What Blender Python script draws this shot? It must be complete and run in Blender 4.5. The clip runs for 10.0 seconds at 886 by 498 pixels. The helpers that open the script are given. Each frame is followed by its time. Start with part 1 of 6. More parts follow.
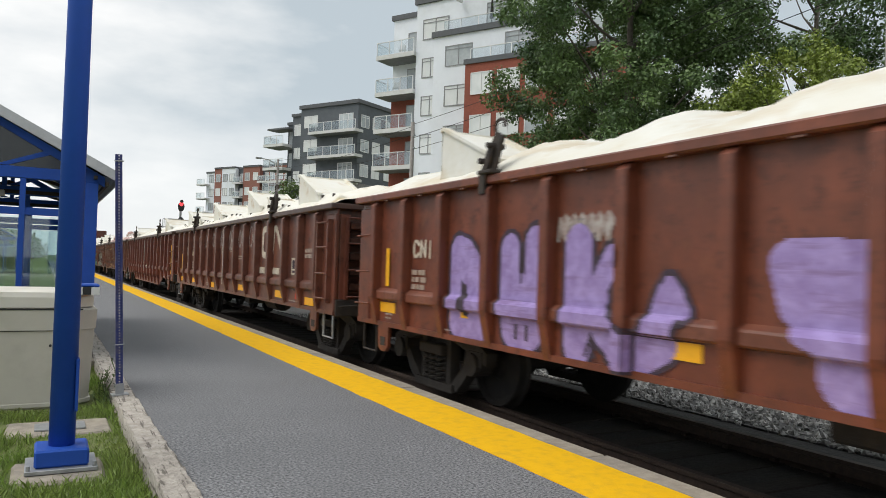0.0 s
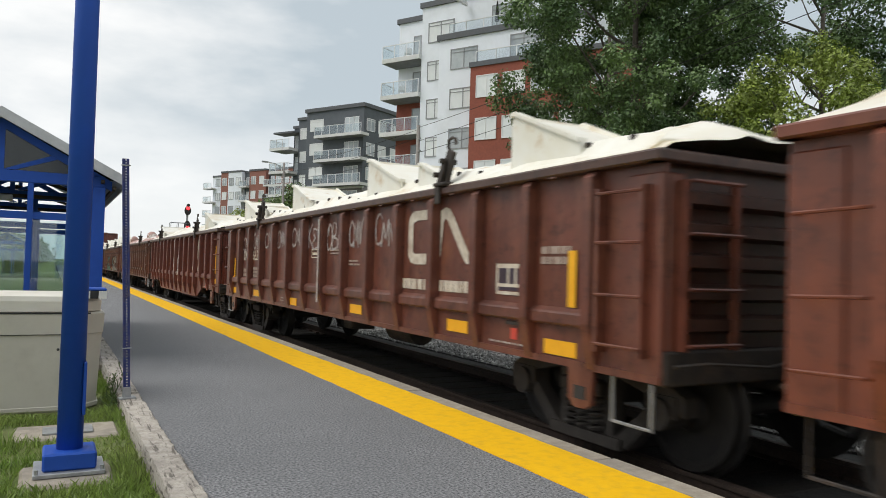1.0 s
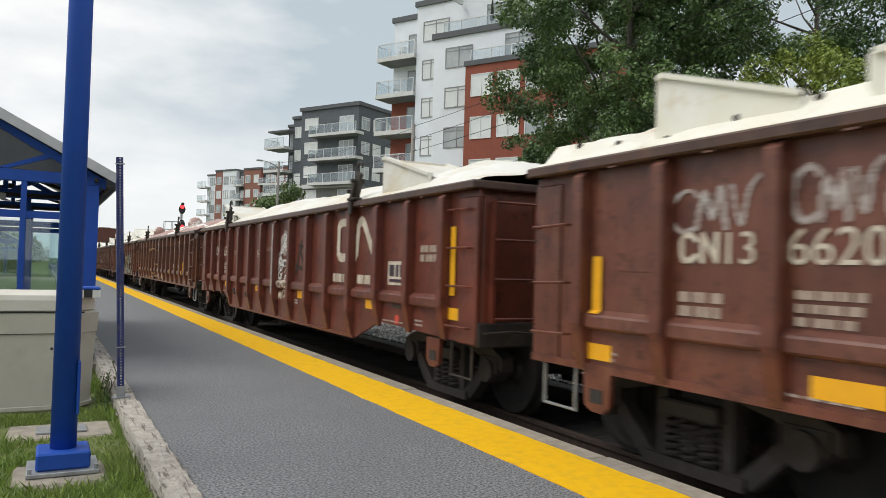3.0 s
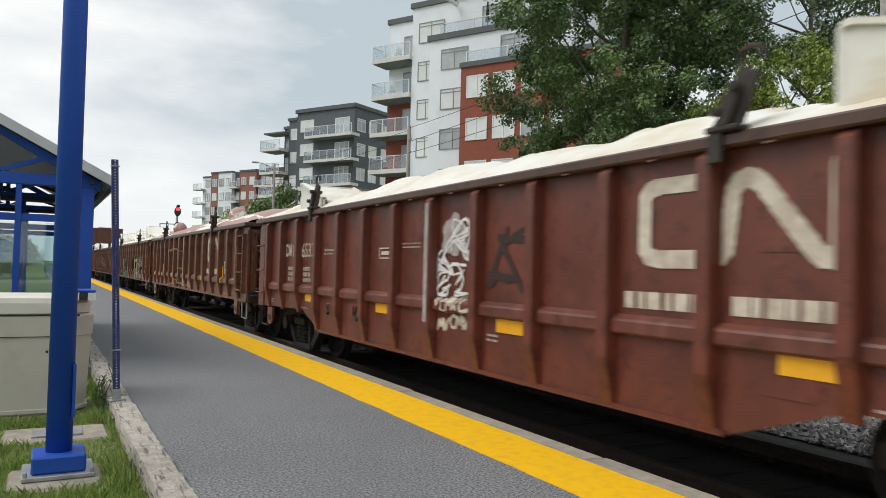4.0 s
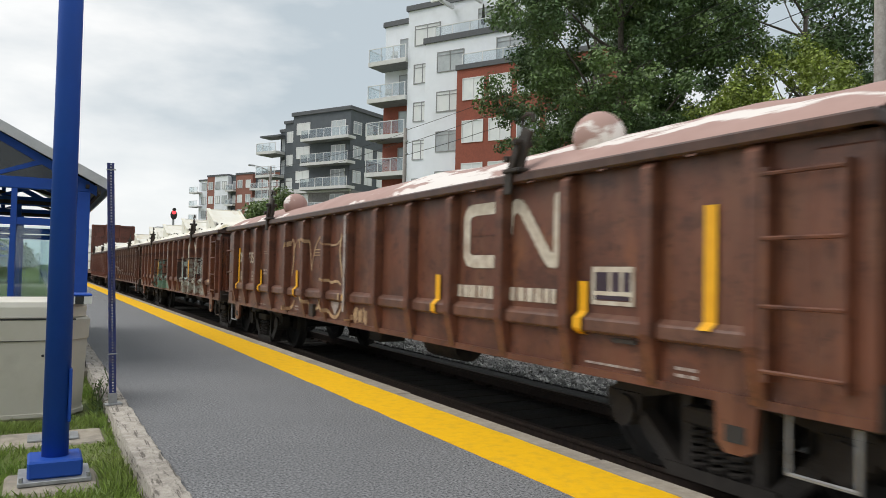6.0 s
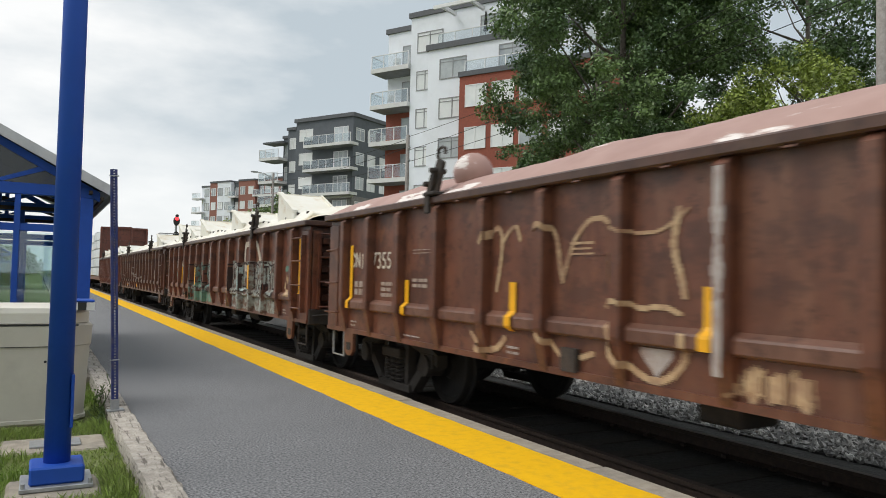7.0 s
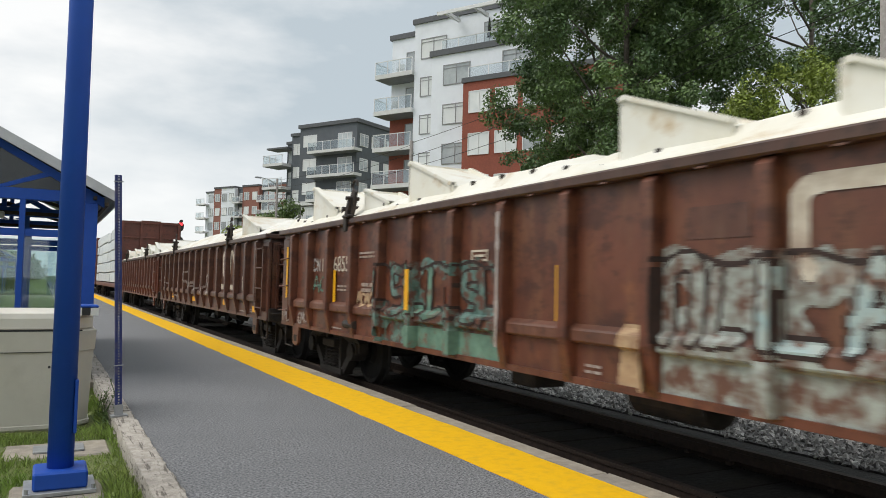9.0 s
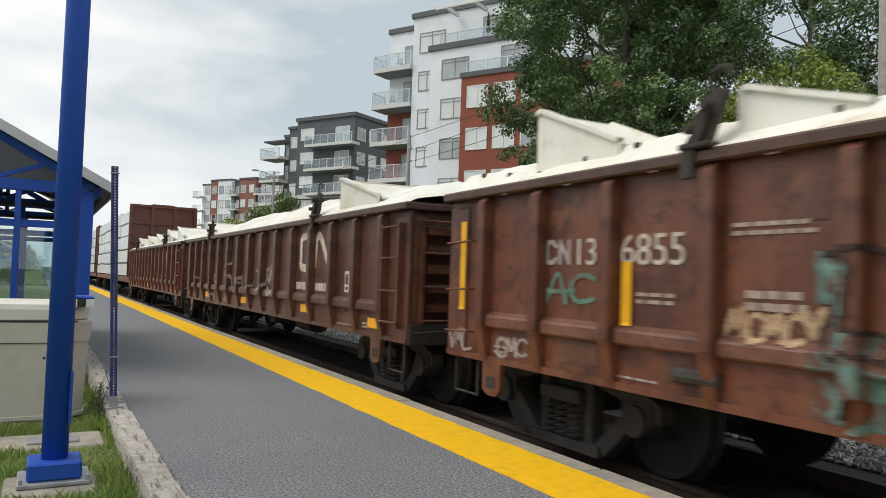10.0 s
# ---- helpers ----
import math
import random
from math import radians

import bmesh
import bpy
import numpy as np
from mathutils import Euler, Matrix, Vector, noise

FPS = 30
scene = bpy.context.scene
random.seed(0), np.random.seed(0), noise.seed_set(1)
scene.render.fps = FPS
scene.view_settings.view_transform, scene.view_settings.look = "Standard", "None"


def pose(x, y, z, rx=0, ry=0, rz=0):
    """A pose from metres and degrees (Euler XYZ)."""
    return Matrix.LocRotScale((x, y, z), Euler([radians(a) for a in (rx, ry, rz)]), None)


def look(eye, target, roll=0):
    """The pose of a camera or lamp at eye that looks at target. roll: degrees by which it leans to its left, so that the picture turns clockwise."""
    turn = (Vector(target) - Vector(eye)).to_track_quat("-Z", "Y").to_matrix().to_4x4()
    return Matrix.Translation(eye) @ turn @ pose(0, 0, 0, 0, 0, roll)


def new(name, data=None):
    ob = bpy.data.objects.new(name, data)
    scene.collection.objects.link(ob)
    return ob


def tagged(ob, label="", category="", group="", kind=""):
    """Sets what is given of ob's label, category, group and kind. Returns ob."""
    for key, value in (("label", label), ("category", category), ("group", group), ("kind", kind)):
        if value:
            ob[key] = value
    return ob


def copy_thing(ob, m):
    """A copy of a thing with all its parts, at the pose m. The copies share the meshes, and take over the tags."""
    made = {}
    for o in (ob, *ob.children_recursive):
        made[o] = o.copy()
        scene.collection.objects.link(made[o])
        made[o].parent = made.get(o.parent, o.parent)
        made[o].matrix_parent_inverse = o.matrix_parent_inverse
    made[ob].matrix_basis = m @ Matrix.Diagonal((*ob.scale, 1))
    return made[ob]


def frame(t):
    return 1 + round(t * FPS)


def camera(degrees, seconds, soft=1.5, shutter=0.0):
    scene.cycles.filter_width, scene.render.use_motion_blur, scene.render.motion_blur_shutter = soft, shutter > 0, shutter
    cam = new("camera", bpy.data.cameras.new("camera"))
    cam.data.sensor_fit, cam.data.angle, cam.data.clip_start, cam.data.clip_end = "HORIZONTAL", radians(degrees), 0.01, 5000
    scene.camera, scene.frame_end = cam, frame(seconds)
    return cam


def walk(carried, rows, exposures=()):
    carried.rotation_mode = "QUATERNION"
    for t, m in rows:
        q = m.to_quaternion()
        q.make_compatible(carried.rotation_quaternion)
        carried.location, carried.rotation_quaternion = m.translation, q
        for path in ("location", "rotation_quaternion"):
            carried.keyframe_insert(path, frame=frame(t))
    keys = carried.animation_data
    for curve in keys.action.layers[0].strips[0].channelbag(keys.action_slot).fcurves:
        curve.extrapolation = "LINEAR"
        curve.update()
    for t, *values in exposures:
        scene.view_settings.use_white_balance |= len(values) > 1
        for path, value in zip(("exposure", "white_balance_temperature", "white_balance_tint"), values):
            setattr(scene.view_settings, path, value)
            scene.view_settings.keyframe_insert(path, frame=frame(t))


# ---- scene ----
cam = camera(62.0, 10.0, soft=0.6, shutter=0.3)
EYE = (0.0, 0.0, 1.27)
# seconds, yaw, pitch, roll of the hand-held camera, which stands in one spot
PATH = [(0, -28.46, 1.39, -1.84), (0.5, -28.35, 1.32, -1.79), (1, -27.99, 1.60, -1.66), (1.5, -28.03, 1.85, -1.66),
        (2, -28.28, 1.98, -1.70), (3.5, -28.46, 1.36, -1.62), (4, -28.68, 1.65, -1.48), (4.5, -29.10, 1.86, -1.49),
        (5, -29.49, 1.89, -1.31), (5.5, -29.08, 1.72, -1.15), (7, -28.75, 2.33, -1.31), (7.5, -28.69, 2.51, -1.29),
        (8, -28.30, 2.58, -1.18), (8.5, -28.29, 2.78, -1.16), (9, -28.48, 2.77, -1.37), (9.5, -28.73, 2.49, -1.59),
        (10, -28.77, 2.38, -1.94)]
walk(cam, [(t, pose(*EYE, 90 + p, r, y)) for t, y, p, r in PATH], exposures=[(0, 0.30), (10, 0.30)])

# ---------------------------------------------------------------- world and sun
SUN_EL, SUN_AZ = 55.0, 287.0


def make_world():
    w = bpy.data.worlds.new("overcast_sky")
    scene.world = w
    w.use_nodes = True
    n, l = w.node_tree.nodes, w.node_tree.links
    n.clear()
    out = n.new("ShaderNodeOutputWorld")
    sky = n.new("ShaderNodeTexSky")
    sky.sky_type, sky.sun_disc = "NISHITA", False
    sky.sun_elevation, sky.sun_rotation = radians(SUN_EL), radians(SUN_AZ)
    b1 = n.new("ShaderNodeBackground")
    b1.inputs["Strength"].default_value = 0.10
    l.new(sky.outputs[0], b1.inputs["Color"])
    tc = n.new("ShaderNodeTexCoord")
    mp = n.new("ShaderNodeMapping")
    mp.inputs["Scale"].default_value = (1.0, 1.0, 2.6)
    mp.inputs["Location"].default_value = (0.35, 0.2, 0.1)
    l.new(tc.outputs["Generated"], mp.inputs["Vector"])
    nz = n.new("ShaderNodeTexNoise")
    nz.inputs["Scale"].default_value, nz.inputs["Detail"].default_value = 1.9, 7.0
    nz.inputs["Roughness"].default_value = 0.52
    l.new(mp.outputs[0], nz.inputs["Vector"])
    rp = n.new("ShaderNodeValToRGB")
    rp.color_ramp.elements[0].position, rp.color_ramp.elements[0].color = 0.41, (0.49, 0.555, 0.595, 1)
    rp.color_ramp.elements[1].position, rp.color_ramp.elements[1].color = 0.60, (0.92, 0.92, 0.905, 1)
    l.new(nz.outputs["Fac"], rp.inputs["Fac"])
    sep = n.new("ShaderNodeSeparateXYZ")
    l.new(tc.outputs["Generated"], sep.inputs[0])
    hz = n.new("ShaderNodeMapRange")
    hz.inputs["From Min"].default_value, hz.inputs["From Max"].default_value = 0.0, 0.22
    hz.inputs["To Min"].default_value, hz.inputs["To Max"].default_value = 0.75, 0.0
    l.new(sep.outputs["Z"], hz.inputs["Value"])
    mx = n.new("ShaderNodeMix")
    mx.data_type = "RGBA"
    l.new(hz.outputs[0], mx.inputs["Factor"])
    l.new(rp.outputs["Color"], mx.inputs["A"])
    mx.inputs["B"].default_value = (0.84, 0.86, 0.87, 1)
    b2 = n.new("ShaderNodeBackground")
    b2.inputs["Strength"].default_value = 0.92
    l.new(mx.outputs["Result"], b2.inputs["Color"])
    ms = n.new("ShaderNodeMixShader")
    ms.inputs["Fac"].default_value = 0.92
    l.new(b1.outputs[0], ms.inputs[1])
    l.new(b2.outputs[0], ms.inputs[2])
    l.new(ms.outputs[0], out.inputs["Surface"])


make_world()
sun = new("sun", bpy.data.lights.new("sun", "SUN"))
sun.data.energy, sun.data.angle, sun.data.color = 1.6, radians(40), (1.0, 0.97, 0.92)
sun.matrix_world = look((-7.0, 2.2, 10.5), (0, 0, 0))


# ---------------------------------------------------------------- materials
def mat(name, c1, c2=None, scale=6.0, rough=0.6, metal=0.0, bump=0.15, bscale=60.0, stain=None, sscale=1.2,
        samount=0.5, stretch=(1, 1, 1), vary=0.0, spec=0.5, emit=None, detail=6.0, sedge=(0.48, 0.70)):
    m = bpy.data.materials.new(name)
    m.use_nodes = True
    n, l = m.node_tree.nodes, m.node_tree.links
    p = n["Principled BSDF"]
    p.inputs["Roughness"].default_value, p.inputs["Metallic"].default_value = rough, metal
    p.inputs["Specular IOR Level"].default_value = spec
    tc = n.new("ShaderNodeTexCoord")
    nz = n.new("ShaderNodeTexNoise")
    nz.inputs["Scale"].default_value, nz.inputs["Detail"].default_value = scale, detail
    nz.inputs["Roughness"].default_value = 0.65
    l.new(tc.outputs["Object"], nz.inputs["Vector"])
    r1 = n.new("ShaderNodeMapRange")
    r1.inputs["From Min"].default_value, r1.inputs["From Max"].default_value = 0.36, 0.64
    l.new(nz.outputs["Fac"], r1.inputs["Value"])
    mx = n.new("ShaderNodeMix")
    mx.data_type = "RGBA"
    l.new(r1.outputs[0], mx.inputs["Factor"])
    mx.inputs["A"].default_value = (*c1, 1)
    mx.inputs["B"].default_value = (*(c2 or [v * 0.8 for v in c1]), 1)
    col = mx.outputs["Result"]
    if stain:
        mp = n.new("ShaderNodeMapping")
        mp.inputs["Scale"].default_value = stretch
        l.new(tc.outputs["Object"], mp.inputs["Vector"])
        sn = n.new("ShaderNodeTexNoise")
        sn.inputs["Scale"].default_value, sn.inputs["Detail"].default_value = sscale, 8.0
        sn.inputs["Roughness"].default_value = 0.62
        l.new(mp.outputs[0], sn.inputs["Vector"])
        r2 = n.new("ShaderNodeMapRange")
        r2.inputs["From Min"].default_value, r2.inputs["From Max"].default_value = sedge
        r2.inputs["To Max"].default_value = samount
        l.new(sn.outputs["Fac"], r2.inputs["Value"])
        m2 = n.new("ShaderNodeMix")
        m2.data_type = "RGBA"
        l.new(r2.outputs[0], m2.inputs["Factor"])
        l.new(col, m2.inputs["A"])
        m2.inputs["B"].default_value = (*stain, 1)
        col = m2.outputs["Result"]
    if vary:
        oi = n.new("ShaderNodeObjectInfo")
        hs = n.new("ShaderNodeHueSaturation")
        r3 = n.new("ShaderNodeMapRange")
        r3.inputs["To Min"].default_value, r3.inputs["To Max"].default_value = 1 - vary, 1 + vary
        l.new(oi.outputs["Random"], r3.inputs["Value"])
        l.new(r3.outputs[0], hs.inputs["Value"])
        l.new(col, hs.inputs["Color"])
        col = hs.outputs["Color"]
    l.new(col, p.inputs["Base Color"])
    if bump:
        bn = n.new("ShaderNodeTexNoise")
        bn.inputs["Scale"].default_value, bn.inputs["Detail"].default_value = bscale, 4.0
        l.new(tc.outputs["Object"], bn.inputs["Vector"])
        bp = n.new("ShaderNodeBump")
        bp.inputs["Strength"].default_value, bp.inputs["Distance"].default_value = bump, 0.02
        l.new(bn.outputs["Fac"], bp.inputs["Height"])
        l.new(bp.outputs[0], p.inputs["Normal"])
    if emit:
        p.inputs["Emission Color"].default_value, p.inputs["Emission Strength"].default_value = (*emit[0], 1), emit[1]
    return m


def foliage(name, dark, light):
    m = mat(name, dark, light, scale=0.5, rough=0.5, bump=0)
    n, l = m.node_tree.nodes, m.node_tree.links
    p = n["Principled BSDF"]
    src = p.inputs["Base Color"].links[0].from_socket
    geo = n.new("ShaderNodeNewGeometry")
    hs = n.new("ShaderNodeHueSaturation")
    r = n.new("ShaderNodeMapRange")
    r.inputs["To Min"].default_value, r.inputs["To Max"].default_value = 0.55, 1.45
    l.new(geo.outputs["Random Per Island"], r.inputs["Value"])
    l.new(r.outputs[0], hs.inputs["Value"])
    l.new(src, hs.inputs["Color"])
    l.new(hs.outputs["Color"], p.inputs["Base Color"])
    tr = n.new("ShaderNodeBsdfTranslucent")
    l.new(hs.outputs["Color"], tr.inputs["Color"])
    ms = n.new("ShaderNodeMixShader")
    ms.inputs["Fac"].default_value = 0.14
    l.new(p.outputs[0], ms.inputs[1])
    l.new(tr.outputs[0], ms.inputs[2])
    l.new(ms.outputs[0], n["Material Output"].inputs["Surface"])
    return m


def glass(name, tint, rough=0.02, alpha=0.25):
    m = bpy.data.materials.new(name)
    m.use_nodes = True
    n, l = m.node_tree.nodes, m.node_tree.links
    g, t, ms = n.new("ShaderNodeBsdfGlossy"), n.new("ShaderNodeBsdfTransparent"), n.new("ShaderNodeMixShader")
    g.inputs["Roughness"].default_value = rough
    g.inputs["Color"].default_value = (0.85, 0.9, 0.92, 1)
    t.inputs["Color"].default_value = (*tint, 1)
    ms.inputs["Fac"].default_value = alpha
    l.new(t.outputs[0], ms.inputs[1])
    l.new(g.outputs[0], ms.inputs[2])
    l.new(ms.outputs[0], n["Material Output"].inputs["Surface"])
    return m


ASPHALT = mat("asphalt", (0.036, 0.038, 0.042), (0.305, 0.307, 0.316), scale=60, rough=0.93, bump=0.1, bscale=200,
              stain=(0.115, 0.117, 0.124), sscale=0.9, samount=0.35, detail=6, sedge=(0.40, 0.66))
YELLOW = mat("yellow_platform_paint", (0.86, 0.49, 0.010), (0.82, 0.455, 0.008), scale=14, rough=0.85, bump=0.12, bscale=70, spec=0.15,
             stain=(0.52, 0.32, 0.05), sscale=9, samount=0.35)
CONCRETE = mat("concrete", (0.37, 0.325, 0.265), (0.27, 0.235, 0.19), scale=9, rough=0.9, bump=0.4, bscale=60,
               stain=(0.17, 0.16, 0.15), sscale=2.2, samount=0.6, vary=0.1)
TIMBER = mat("weathered_timber", (0.46, 0.42, 0.37), (0.30, 0.27, 0.235), scale=14, rough=0.95, bump=0.9, bscale=35,
             stain=(0.11, 0.095, 0.08), sscale=4.5, samount=0.9, stretch=(7, 0.6, 7), vary=0.1, sedge=(0.54, 0.62))
EARTH = mat("grass_ground", (0.085, 0.125, 0.030), (0.15, 0.17, 0.05), scale=2.5, rough=0.95, bump=0.6, bscale=20,
            stain=(0.21, 0.19, 0.10), sscale=0.5, samount=0.5)
BALLAST = mat("ballast_bed", (0.16, 0.155, 0.15), (0.07, 0.068, 0.066), scale=25, rough=0.95, bump=0.8, bscale=18)
STONE = mat("crushed_stone", (0.40, 0.39, 0.37), (0.22, 0.215, 0.205), scale=2, rough=0.9, bump=0.3, bscale=60, vary=0.3)
# Oily ballast; the train's shadow over it is put into this colour too.
DARKBED = mat("oily_shaded_ballast", (0.035, 0.033, 0.031), (0.016, 0.015, 0.014), scale=25, rough=0.9, bump=0.9, bscale=20)
TIE = mat("creosote_tie", (0.035, 0.028, 0.023), (0.02, 0.017, 0.014), scale=12, rough=0.9, bump=0.5, bscale=30, vary=0.25)
RAIL = mat("rail_steel", (0.075, 0.05, 0.038), (0.045, 0.032, 0.026), scale=20, rough=0.7, metal=0.3)
BLUE = mat("blue_paint", (0.018, 0.082, 0.42), (0.015, 0.068, 0.36), scale=3, rough=0.5, spec=0.25, bump=0.05, bscale=50,
           stain=(0.03, 0.10, 0.42), sscale=1.5, samount=0.5)
BLUE_WORN = mat("worn_blue_paint", (0.02, 0.035, 0.17), (0.016, 0.026, 0.12), scale=12, rough=0.6, bump=0.15,
                stain=(0.16, 0.13, 0.13), sscale=9, samount=0.6)
GALV = mat("galvanised_steel", (0.42, 0.43, 0.44), (0.32, 0.33, 0.34), scale=14, rough=0.5, metal=0.6, bump=0.1)
BEIGE = mat("beige_bin_plastic", (0.58, 0.55, 0.475), (0.54, 0.51, 0.44), scale=3, rough=0.55, bump=0.05, bscale=120,
            stain=(0.38, 0.35, 0.29), sscale=2.0, samount=0.45)
CREAM = mat("cream_bin_plastic", (0.74, 0.71, 0.63), (0.70, 0.66, 0.58), scale=3, rough=0.5, bump=0.05, bscale=120,
            stain=(0.5, 0.47, 0.4), sscale=2.0, samount=0.3)
BLACK = mat("black_rubber", (0.02, 0.02, 0.02), (0.03, 0.03, 0.03), rough=0.7)
WHITE = mat("white_paint", (0.78, 0.78, 0.76), (0.68, 0.68, 0.66), rough=0.6, bump=0.05)
ROOF_METAL = mat("grey_roof_metal", (0.50, 0.51, 0.53), (0.42, 0.43, 0.45), rough=0.45, metal=0.2)
SMOKED = glass("smoked_panel", (0.17, 0.18, 0.19), 0.15, 0.06)
CLEAR = glass("clear_glass", (0.88, 0.93, 0.93), 0.02, 0.07)
DARKSTEEL = mat("dark_underframe_steel", (0.045, 0.037, 0.032), (0.025, 0.021, 0.019), scale=9, rough=0.8, bump=0.3,
                stain=(0.09, 0.06, 0.045), sscale=4, samount=0.6)
TRUCK = mat("dusty_bogie_steel", (0.050, 0.042, 0.036), (0.026, 0.022, 0.019), scale=8, rough=0.85, bump=0.3,
            stain=(0.06, 0.047, 0.038), sscale=4, samount=0.6)
WHEEL = mat("wheel_steel", (0.030, 0.026, 0.023), (0.018, 0.016, 0.015), scale=6, rough=0.7, metal=0.2)
REFLECT = mat("yellow_reflector", (0.86, 0.44, 0.012), (0.78, 0.38, 0.01), scale=8, rough=0.5, bump=0.05)
LETTER = mat("cream_lettering", (0.66, 0.60, 0.50), (0.50, 0.43, 0.34), scale=9, rough=0.75, bump=0.05,
             stain=(0.24, 0.12, 0.08), sscale=6, samount=0.45)
SPRAY = mat("white_spray_paint", (0.44, 0.40, 0.38), (0.32, 0.26, 0.235), scale=10, rough=0.75, bump=0,
            stain=(0.22, 0.10, 0.075), sscale=8, samount=0.5)
SMALL = mat("faded_small_lettering", (0.42, 0.34, 0.28), (0.30, 0.22, 0.18), scale=12, rough=0.75, bump=0)
PURPLE = mat("lilac_spray_paint", (0.37, 0.28, 0.57), (0.25, 0.17, 0.40), scale=9, rough=0.7, bump=0.05,
             stain=(0.19, 0.11, 0.22), sscale=4, samount=0.6, stretch=(1, 0.35, 3), sedge=(0.55, 0.66))
OUTLINE = mat("dark_purple_spray_paint", (0.055, 0.035, 0.06), (0.035, 0.022, 0.03), scale=8, rough=0.7, bump=0)
TEAL = mat("teal_spray_paint", (0.035, 0.085, 0.068), (0.17, 0.28, 0.25), scale=5, rough=0.7, bump=0.05,
           stain=(0.11, 0.045, 0.03), sscale=6, samount=1.0, sedge=(0.46, 0.56))
TEAL_PALE = mat("pale_teal_spray_paint", (0.15, 0.28, 0.21), (0.09, 0.17, 0.13), scale=5, rough=0.75, bump=0.05,
                stain=(0.16, 0.09, 0.065), sscale=4, samount=0.9, sedge=(0.52, 0.62))
PALE_BLUE = mat("pale_blue_spray_paint", (0.33, 0.46, 0.47), (0.42, 0.45, 0.41), scale=5, rough=0.75, bump=0.05,
                stain=(0.15, 0.075, 0.05), sscale=6, samount=1.0, sedge=(0.52, 0.62))
CHROME = mat("pale_spray_paint", (0.40, 0.45, 0.42), (0.20, 0.19, 0.16), scale=8, rough=0.7, bump=0.05,
             stain=(0.13, 0.062, 0.042), sscale=6, samount=1.0, sedge=(0.46, 0.60))
DARKSPRAY = mat("dark_spray_paint", (0.022, 0.014, 0.012), (0.045, 0.022, 0.017), scale=10, rough=0.75, bump=0)
COVER_CREAM = mat("cream_fibreglass_cover", (0.82, 0.80, 0.73), (0.77, 0.73, 0.62), scale=2.2, rough=0.5, bump=0.2, bscale=6,
                  stain=(0.52, 0.35, 0.16), sscale=2.8, samount=0.7, sedge=(0.56, 0.70))
TAN = mat("tan_spray_paint", (0.50, 0.36, 0.21), (0.36, 0.22, 0.13), scale=9, rough=0.8, bump=0,
          stain=(0.2, 0.1, 0.07), sscale=5, samount=0.7)
COVER = mat("white_cover_sheet", (0.77, 0.76, 0.71), (0.70, 0.67, 0.58), scale=1.8, rough=0.55, bump=0.45, bscale=5,
            stain=(0.56, 0.43, 0.25), sscale=1.6, samount=0.7, stretch=(1, 0.7, 2))
COVER_PINK = mat("pink_dusted_cover", (0.42, 0.27, 0.235), (0.36, 0.22, 0.19), scale=1.6, rough=0.7, bump=0.2, bscale=8,
                 stain=(0.76, 0.70, 0.66), sscale=1.1, samount=1.0, stretch=(1, 0.35, 1), sedge=(0.555, 0.575))
RED_GLASS = mat("red_signal_lens", (0.5, 0.02, 0.02), (0.5, 0.02, 0.02), rough=0.2, bump=0, emit=((1.0, 0.05, 0.06), 1.6))


